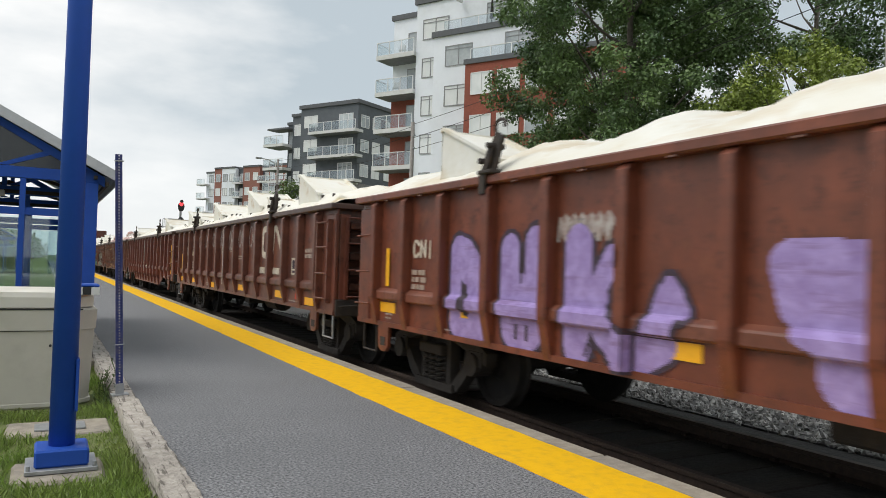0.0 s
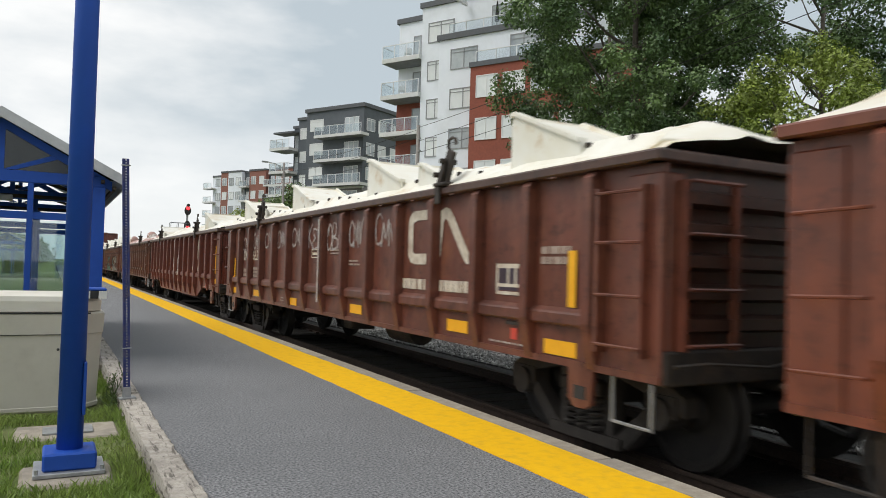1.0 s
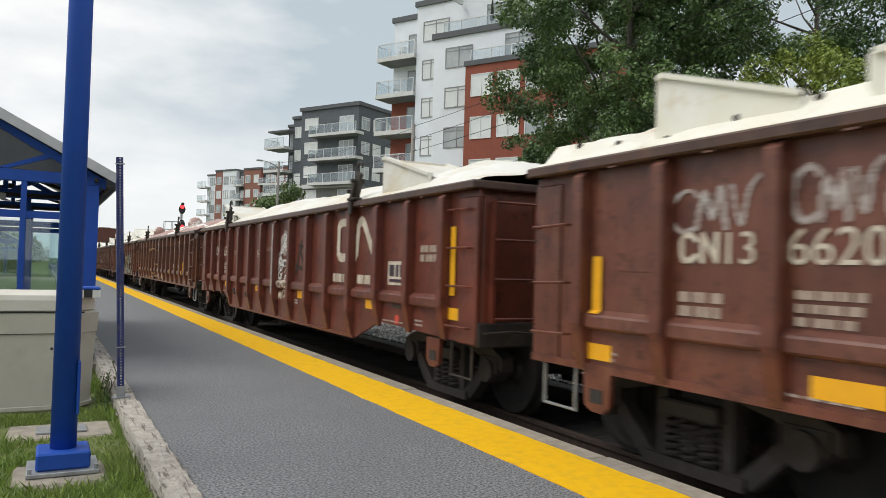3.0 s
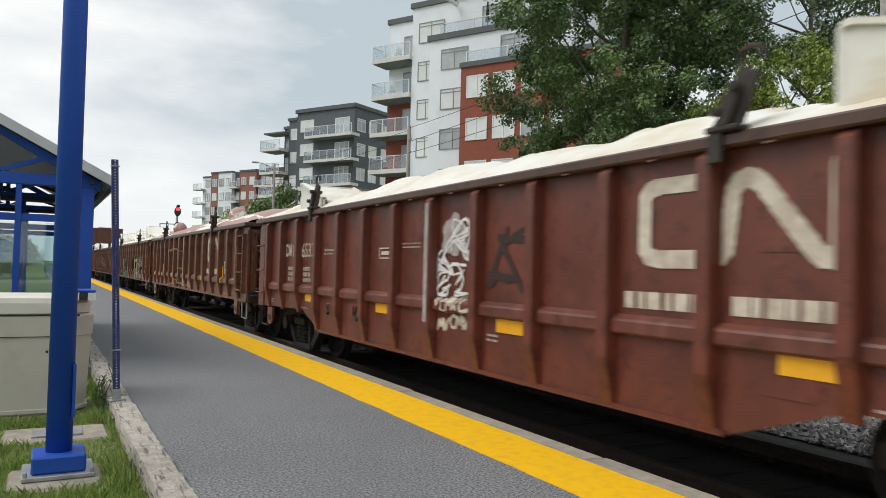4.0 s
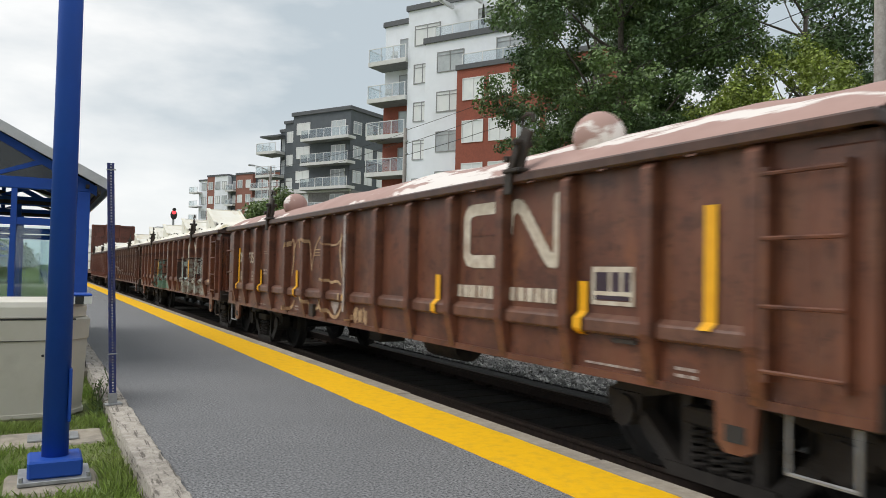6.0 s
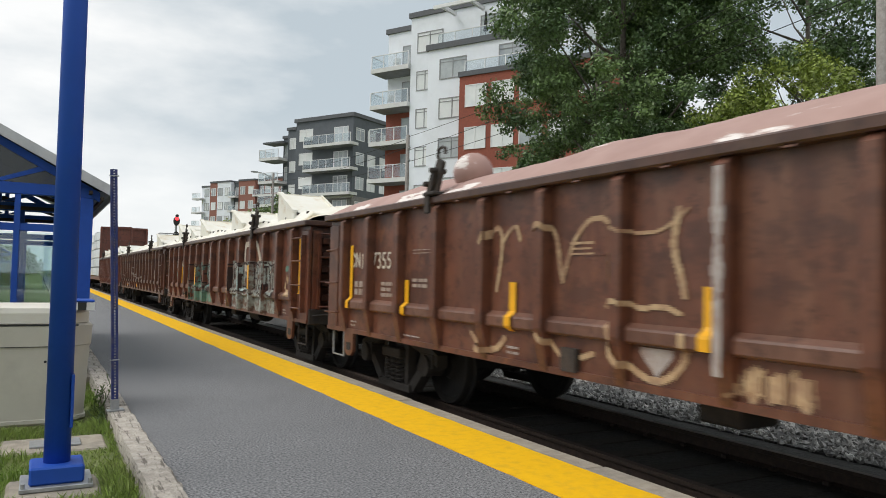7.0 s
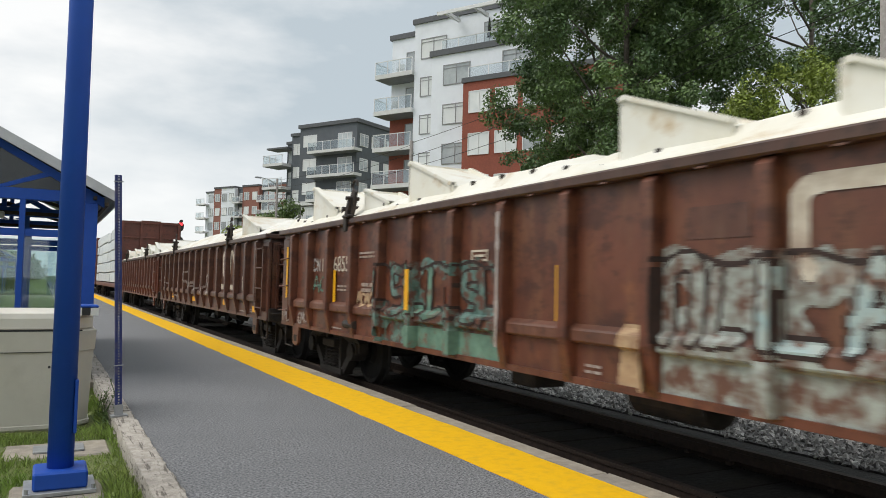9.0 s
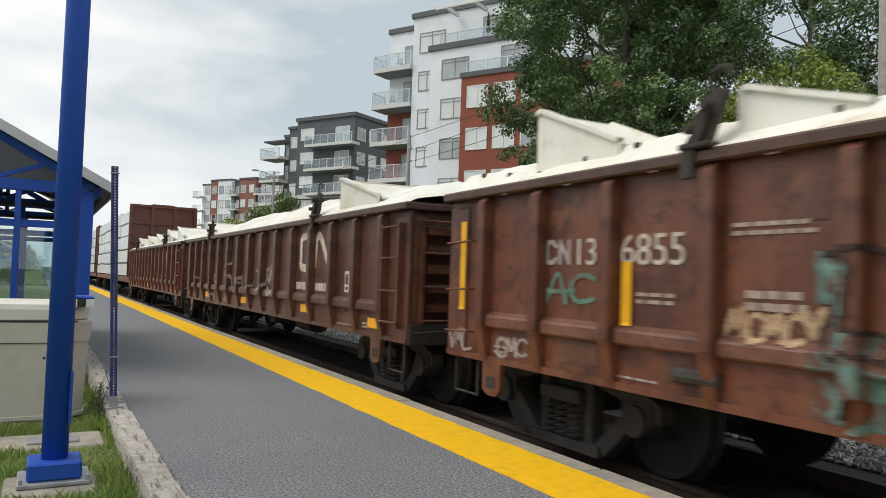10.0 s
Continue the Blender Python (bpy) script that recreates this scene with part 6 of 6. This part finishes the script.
def grass():
    rng = np.random.default_rng(11)
    n = 52000
    x = -1.7 + 2.30 * rng.random(n)
    y = 3.6 + 7.5 * rng.random(n) ** 1.2
    keep = ~((x > -0.14) & (x < 0.41) & (y > 4.98) & (y < 5.56)) & ~((x > -0.30) & (x < 0.55) & (y > 6.36) & (y < 6.92)) & ~((x > -0.8) & (x < 0.5) & (y > 7.5) & (y < 8.4))
    x, y = x[keep], y[keep]
    n = len(x)
    bare = np.array([noise.noise((a * 1.4, b * 1.4, 2.0)) for a, b in zip(x, y)])
    h = (0.035 + 0.075 * rng.random(n)) * np.clip(0.75 + bare, 0.25, 1.4)
    h[(x > 0.42)] *= 1.25
    a = rng.random(n) * 6.283
    lean = rng.normal(size=(n, 2)) * 0.5 * h[:, None]
    w = 0.0035
    dx, dy = np.cos(a) * w, np.sin(a) * w
    z0 = np.full(n, -0.125)
    V = np.stack([np.stack([x - dx, y - dy, z0], 1), np.stack([x + dx, y + dy, z0], 1),
                  np.stack([x + lean[:, 0] * 0.4 + dx * 0.7, y + lean[:, 1] * 0.4 + dy * 0.7, z0 + h * 0.6], 1),
                  np.stack([x + lean[:, 0], y + lean[:, 1], z0 + h], 1),
                  np.stack([x + lean[:, 0] * 0.4 - dx * 0.7, y + lean[:, 1] * 0.4 - dy * 0.7, z0 + h * 0.6], 1)], axis=1).reshape(-1, 3)
    F = np.arange(len(V)).reshape(-1, 5)
    ob = new("grass", raw_mesh("grass", V.tolist(), F.tolist(), GRASS))
    tagged(ob, "short green grass with dry tufts beside the platform", "grass", kind="stuff")


GRASS = foliage("grass_blade", (0.15, 0.25, 0.035), (0.27, 0.33, 0.09))
distant_trees()
grass()


def weed(x, y, seed, h):
    rng = random.Random(seed)
    t = thing("weed", "dark straggly weed growing at the timber edging", "plant", pose(x, y, -0.12))
    centres = []
    for i in range(4):
        line = [Vector((0.01 * i, 0, 0))]
        for k in range(4):
            line.append(line[-1] + Vector((rng.uniform(-.05, .05), rng.uniform(-.05, .05), h / 4 * rng.uniform(0.6, 1.1))))
            centres.append(tuple(line[-1]))
        part("stem", polytube(NB(), line, 0.004, 4), LEAF_B, t)
    part("leaves", leaf_mesh("leaves", np.array(centres), [0.035] * len(centres), 4500, 0.012, LEAF_B, seed), None, t)


weed(0.55, 7.62, 2, 0.40)
weed(0.53, 7.40, 3, 0.16)
weed(0.54, 7.75, 6, 0.30)


# ---------------------------------------------------------------- platform furniture
def lamp_post():
    l = thing("lamp_post", "tall round blue lamp post bolted to a concrete footing", "lamp post", pose(0.152, 5.38, -0.12))
    part("footing", box(NB(), -0.28, 0.25, -0.36, 0.16, -0.1, 0.025, 0.02), CONCRETE, l)
    part("base_plate", box(NB(), -0.205, 0.205, -0.205, 0.17, 0.028, 0.055, 0.004), GALV, l)
    part("base_cover", box(NB(), -0.155, 0.155, -0.16, 0.14, 0.056, 0.165, 0.012), BLUE, l)
    part("pole", tube(NB(), (0, 0, 0.16), (-0.012, 0, 6.2), 0.078, 28, 0.068), BLUE, l, smooth=True)
    part("hand_hole_cover", box(NB(), 0.062, 0.082, -0.06, 0.05, 0.38, 0.72, 0.004), BLUE, l)
    for sx in (-0.185, 0.185):
        part("anchor_bolt", tube(NB(), (sx, -0.19, 0.055), (sx, -0.19, 0.085), 0.012, 6), GALV, l)
    # lantern above the view
    part("arm", tube(NB(), (-0.012, 0, 6.15), (0.9, 0, 6.5), 0.035, 8), BLUE, l)
    part("lantern", box(NB(), 0.7, 1.3, -0.14, 0.14, 6.46, 6.58, 0.03), BLUE, l)


def junction_slab():
    s = thing("ground_hatch", "small concrete pad with a pale metal hatch in the grass", "hatch", pose(0.15, 6.64, -0.12))
    part("pad", box(NB(), -0.36, 0.38, -0.26, 0.28, -0.06, 0.012, 0.012), CONCRETE, s)
    part("hatch_cover", box(NB(), -0.16, 0.20, -0.12, 0.12, 0.012, 0.03, 0.004), GALV, s)


def bin_box():
    b = thing("waste_bin", "large beige plastic waste bin with a cream lid", "bin", pose(0.0, 7.5, -0.12))
    x0, x1, y0, y1 = -0.92, 0.47, 0.0, 0.78

    def foot(inset, z):
        return [(x0 + 0.16 + inset, y0 + inset), (x1 - 0.17 - inset, y0 + inset), (x1 - inset, y0 + 0.22 + inset), (x1 - inset, y1 - inset), (x0 + inset, y1 - inset), (x0 + inset, y0 + 0.2 + inset)]

    def loft(levels, material, name, parent):
        bm = NB()
        rings = [[bm.verts.new((p[0], p[1], z)) for p in foot(i, z)] for z, i in levels]
        for a, c in zip(rings, rings[1:]):
            for k in range(6):
                bm.faces.new((a[k], a[(k + 1) % 6], c[(k + 1) % 6], c[k]))
        bm.faces.new(rings[0][::-1])
        bm.faces.new(rings[-1])
        return part(name, bm, material, parent)
    loft([(0.0, 0.05), (0.02, 0.03), (0.05, 0.03), (0.055, 0.045), (0.70, 0.018), (0.705, 0.008), (0.885, 0.0), (0.90, 0.02)], BEIGE, "body", b)
    loft([(0.903, 0.045), (0.91, 0.035), (1.0, 0.03), (1.045, 0.045), (1.06, 0.09), (1.075, 0.2)], CREAM, "lid", b)
    part("lid_seal", box(NB(), x0 + 0.1, x1 - 0.13, -0.004, 0.01, 0.888, 0.902), BLACK, b)
    part("lid_seal", box(NB(), 0.20, 0.214, -0.006, 0.01, 0.902, 1.03), BLACK, b)
    part("body_seam", box(NB(), x0 + 0.18, x1 - 0.2, 0.002, 0.012, 0.70, 0.706), DARKSTEEL, b)
    part("lock", tube(NB(), (0.085, 0.01, 0.57), (0.085, -0.008, 0.57), 0.012, 8), BLACK, b)
    # hazard-striped tray of a blue flap on the lid
    f = part("flap", box(NB(), 0.12, 0.47, 0.02, 0.36, 1.10, 1.125, 0.01), BLUE, b, "dark blue flap with a black and white edge")
    for i in range(5):
        part("edge_stripe", box(NB(), 0.12 + 0.07 * i, 0.188 + 0.07 * i, 0.008, 0.02, 1.03, 1.10), BLACK if i % 2 else WHITE, f)
    part("flap_stand", box(NB(), 0.14, 0.45, 0.04, 0.34, 1.05, 1.10), BLACK, f)


def sign_post():
    s = thing("sign_post", "leaning perforated blue steel sign post without its sign", "sign post", pose(0.65, 7.22, 0.03, 0, -2.4, 6))
    bm = NB()
    w, d, h, n = 0.028, 0.03, 2.16, 84
    # open channel with a line of holes down its face
    for i in range(n):
        z0, z1 = h * i / n, h * (i + 1) / n
        m = (z0 + z1) / 2
        box(bm, -w, -0.007, -0.003, 0.0, z0, z1)
        box(bm, 0.007, w, -0.003, 0.0, z0, z1)
        box(bm, -0.007, 0.007, -0.003, 0.0, z0, m - 0.006)
        box(bm, -0.007, 0.007, -0.003, 0.0, m + 0.006, z1)
    for sx in (-w, w - 0.003):
        box(bm, sx, sx + 0.003, 0.0, d, 0, h)
    bmesh.ops.remove_doubles(bm, verts=bm.verts, dist=0.0004)
    part("channel", bm, BLUE_WORN, s)
    # White strip added behind the holes for the brightness seen through them.
    part("back_light", box(NB(), -0.01, 0.01, 0.026, 0.03, 0.9, h), WHITE, s)
    part("foot_plate", box(NB(), -0.07, 0.07, -0.05, 0.05, -0.002, 0.01), GALV, s)
    part("foot_bracket", box(NB(), -0.034, 0.034, -0.012, 0.034, 0.01, 0.10), GALV, s)
    for z in (0.45, 2.1):
        part("bolt", tube(NB(), (-0.04, -0.006, z), (0.04, -0.006, z), 0.006, 6), GALV, s)




def shelter_at(m, label):
    s = thing("platform_shelter", label, "shelter", m)
    HW, EV, L = 1.10, 2.10, 6.2       # half width to the columns, eave height, length

    def frame_at(y):
        f = part("end_frame", box(NB(), -HW - 0.06, HW + 0.06, y - 0.06, y + 0.06, 2.22, 2.36, 0.006), BLUE, s)
        for x in (-HW, HW):
            part("column", box(NB(), x - 0.075, x + 0.075, y - 0.075, y + 0.075, 0, 2.22, 0.006), BLUE, f)
        part("mullion", box(NB(), 0.30, 0.365, y - 0.05, y + 0.05, 0, 2.22), BLUE, f)
        part("mullion", box(NB(), -0.40, -0.335, y - 0.05, y + 0.05, 0, 2.22), BLUE, f)
        part("cross_rail", box(NB(), -HW + 0.076, HW - 0.076, y - 0.03, y + 0.03, 1.77, 1.86), BLUE, f)
        part("king_post", box(NB(), -0.035, 0.035, y - 0.04, y + 0.04, 2.36, 2.98), BLUE, f)
        for sx in (-1, 1):
            bm = NB()
            prism(bm, [(sx * 0.03, 2.37), (sx * 0.16, 2.37), (sx * 0.74, 2.58), (sx * 0.66, 2.62)], "y", y - 0.03, y + 0.03)
            part("brace", bm, BLUE, f)
            bm = NB()
            prism(bm, [(sx * (HW + 0.15), 2.18), (sx * (HW + 0.15), 2.30), (0.0, 2.98), (0.0, 2.88)], "y", y - 0.045, y + 0.045)
            part("rafter", bm, BLUE, f)
        if y == 0.0:
            g = NB()
            prism(g, [(-HW - 0.2, 2.32), (HW + 0.2, 2.32), (0, 3.03)], "y", y - 0.008, y + 0.008)
            part("gable_panel", g, SMOKED, f, "smoky translucent gable panel")
        part("glass_panel", box(NB(), -0.33, 0.30, y - 0.006, y + 0.006, 0.12, 1.76), CLEAR, f)
        part("glass_panel", box(NB(), 0.37, HW - 0.08, y - 0.006, y + 0.006, 0.12, 1.76), CLEAR, f)
    frame_at(0.0)
    frame_at(L / 2)
    frame_at(L)
    for sx in (-1, 1):
        bm = NB()
        e = HW + 0.27
        k1 = e - 0.42
        zr = 2.34 + (3.06 - 2.34) * 0.42 / e
        prism(bm, [(sx * e, 2.28), (sx * e, 2.34), (sx * k1, zr), (sx * k1, zr - 0.06)], "y", -0.25, L + 0.25)
        part("roof_sheet", bm, ROOF_METAL, s)
        bm = NB()
        prism(bm, [(sx * (k1 - 0.002), zr - 0.03), (sx * (k1 - 0.002), zr - 0.01), (0, 3.05), (0, 3.03)], "y", -0.2, L + 0.2)
        part("roof_panel", bm, ROOF_METAL, s)
        bm = NB()
        prism(bm, [(sx * e, 2.24), (sx * e, 2.37), (0, 3.09), (0, 2.96)], "y", -0.29, -0.252)
        part("barge_board", bm, ROOF_METAL, s)
        part("fascia", box(NB(), min(sx * e, sx * (e + 0.02)), max(sx * e, sx * (e + 0.02)), -0.26, L + 0.26, 2.20, 2.36), ROOF_METAL, s)
        for k in range(3):
            z = 2.19 + 0.075 * k
            part("purlin", box(NB(), sx * (e - 0.10 - 0.135 * k) - 0.02, sx * (e - 0.10 - 0.135 * k) + 0.02, -0.2, L + 0.2, z, z + 0.04), DARKSTEEL, s)
        part("wall_rail", box(NB(), sx * HW - 0.03, sx * HW + 0.03, 0.08, L - 0.08, 1.77, 1.86), BLUE, s)
        part("eave_beam", box(NB(), sx * HW - 0.05, sx * HW + 0.05, 0.08, L - 0.08, 2.08, 2.20), BLUE, s)
    for y in (1.6, 4.6):
        bm = NB()
        box(bm, -HW, HW, y - 0.03, y + 0.03, 2.14, 2.19)
        prism(bm, [(-HW, 2.2), (-HW + 0.1, 2.2), (0, 2.5), (HW - 0.1, 2.2), (HW, 2.2), (0, 2.58)], "y", y - 0.02, y + 0.02)
        part("roof_truss", bm, DARKSTEEL, s)
    part("back_glass", box(NB(), -HW - 0.006, -HW + 0.006, 0.1, L - 0.1, 0.15, 1.75), CLEAR, s)
    part("strip_light", box(NB(), -0.5, 0.1, 0.9, 1.05, 2.05, 2.13, 0.01), ROOF_METAL, s)
    part("bench", box(NB(), -HW + 0.1, -HW + 0.5, 1.0, L - 1.0, 0.42, 0.47, 0.008), DARKSTEEL, s)
    return s


lamp_post()
junction_slab()
bin_box()
sign_post()
single("shelter_pad", box(NB(), -2.1, 0.598, 10.0, 17.2, -0.3, -0.02), CONCRETE, "concrete pad under the shelter", "pavement", kind="structure")
sh = shelter_at(pose(-0.59, 10.5, -0.02), "blue steel platform shelter with a gabled roof and glass walls")
single("shelter_pad", box(NB(), -4.3, -1.3, 57.5, 64.8, -0.3, -0.02), CONCRETE, "concrete pad under the shelter", "pavement", kind="structure")
far = copy_thing(sh, pose(-2.7, 58.0, -0.02))
far["label"] = "distant blue platform shelter with a gabled roof"


# ---------------------------------------------------------------- signal, poles, wires
def signal():
    s = thing("railway_signal", "railway signal mast showing two red lights", "signal", pose(7.55, 49.2, -0.45))
    part("mast", tube(NB(), (0, 0, 0), (0, 0, 5.25), 0.07, 10), GALV, s)
    for z in (5.0, 4.05):
        h = part("signal_head", prism(NB(), [(0.20 * math.cos(a * 0.5236), z + 0.30 * math.sin(a * 0.5236)) for a in range(12)], "y", -0.22, -0.14), BLACK, s)
        part("lens", tube(NB(), (0, -0.26, z + (0.16 if z > 4.5 else -0.12)), (0, -0.22, z + (0.16 if z > 4.5 else -0.12)), 0.12, 14), RED_GLASS, h, "glowing red lens")
        part("visor", tube(NB(), (0, -0.40, z + (0.33 if z > 4.5 else 0.05)), (0, -0.20, z + (0.33 if z > 4.5 else 0.05)), 0.10, 8), BLACK, h)
    pl = part("platform_cage", box(NB(), -1.0, 0.1, -0.3, 0.3, 3.2, 3.25), GALV, s)
    for x in (-1.0, -0.55, -0.1):
        for y in (-0.3, 0.3):
            part("cage_post", tube(NB(), (x, y, 3.25), (x, y, 4.2), 0.02, 5), GALV, pl)
    for z in (3.7, 4.2):
        part("cage_rail", pipe(NB(), [(0.1, -0.3, z), (-1.0, -0.3, z), (-1.0, 0.3, z), (0.1, 0.3, z)], 0.018, 5), GALV, pl)
    part("ladder", pipe(NB(), [(-0.3, -0.2, 0), (-0.3, -0.2, 3.2)], 0.02, 5), GALV, s)


POLE = mat("weathered_pole", (0.30, 0.28, 0.26), (0.22, 0.20, 0.185), scale=8, rough=0.9, bump=0.4, bscale=25)


def utility_pole(x, y, h, r=0.12, lamp=False):
    p = thing("utility_pole", "weathered grey wooden utility pole", "utility pole", pose(x, y, -0.5), group="utility poles")
    part("pole", tube(NB(), (0, 0, 0), (0, 0, h + 0.5), r, 12, r * 0.8), POLE, p, smooth=True)
    for z in (h - 0.15, h - 0.75):
        part("insulator", tube(NB(), (0.0, -r, z), (0.0, -r - 0.14, z), 0.045, 8), GALV, p)
    if lamp:
        part("lamp_arm", pipe(NB(), [(0, 0, h), (-0.8, -0.3, h + 0.35), (-1.5, -0.5, h + 0.4)], 0.03, 6), GALV, p)
        part("lamp_head", box(NB(), -1.9, -1.4, -0.6, -0.4, h + 0.33, h + 0.45, 0.02), GALV, p)


signal()
POLES = [(16.0, 9.4, 9.2), (15.2, 31.5, 8.1), (16.1, 57.8, 9.4)]
for i, (x, y, h) in enumerate(POLES):
    utility_pole(x, y, h, 0.15 if i == 0 else 0.11, i == 2)
for z0, z1 in ((-0.2, -0.1), (-0.6, -0.75), (-1.3, -1.3)):
    for a, b in zip(POLES, POLES[1:]):
        bm = NB()
        pts = []
        for k in range(13):
            f = k / 12
            pts.append((a[0] + (b[0] - a[0]) * f, a[1] + (b[1] - a[1]) * f, a[2] + z0 + (b[2] + z1 - a[2] - z0) * f - 0.5 * 4 * f * (1 - f) * 0.5))
        pipe(bm, pts, 0.014, 4)
        single("overhead_wire", bm, BLACK, "thin dark overhead wire between poles", "wire")


# ---------------------------------------------------------------- motion of the train
# seconds and metres by which the train runs ahead of or behind its mean pace
PACE = [(0, 0.0), (0.5, 0.04), (1, -0.06), (1.5, -0.12), (2, -0.16), (3.5, -0.13), (4, -0.07), (4.5, 0.0), (5, 0.01), (5.2, 0.0),
        (5.5, -0.19), (7, -0.2), (8, -0.2), (9, -0.18), (9.5, -0.11), (10, 0.0)]


def motions():
    for ob in MOVING:
        x, y, z = ob.location
        walk(ob, [(t, pose(x, y - SPEED * t + d, z)) for t, d in PACE])
    turn = math.degrees(SPEED * 0.1 / WHEEL_R)
    for k, ob in enumerate(WHEELS):
        x, y, z = ob.location
        walk(ob, [(0.1 * i, pose(x, y, z, turn * i + 37 * k, 0, 0)) for i in range(101)])


motions()
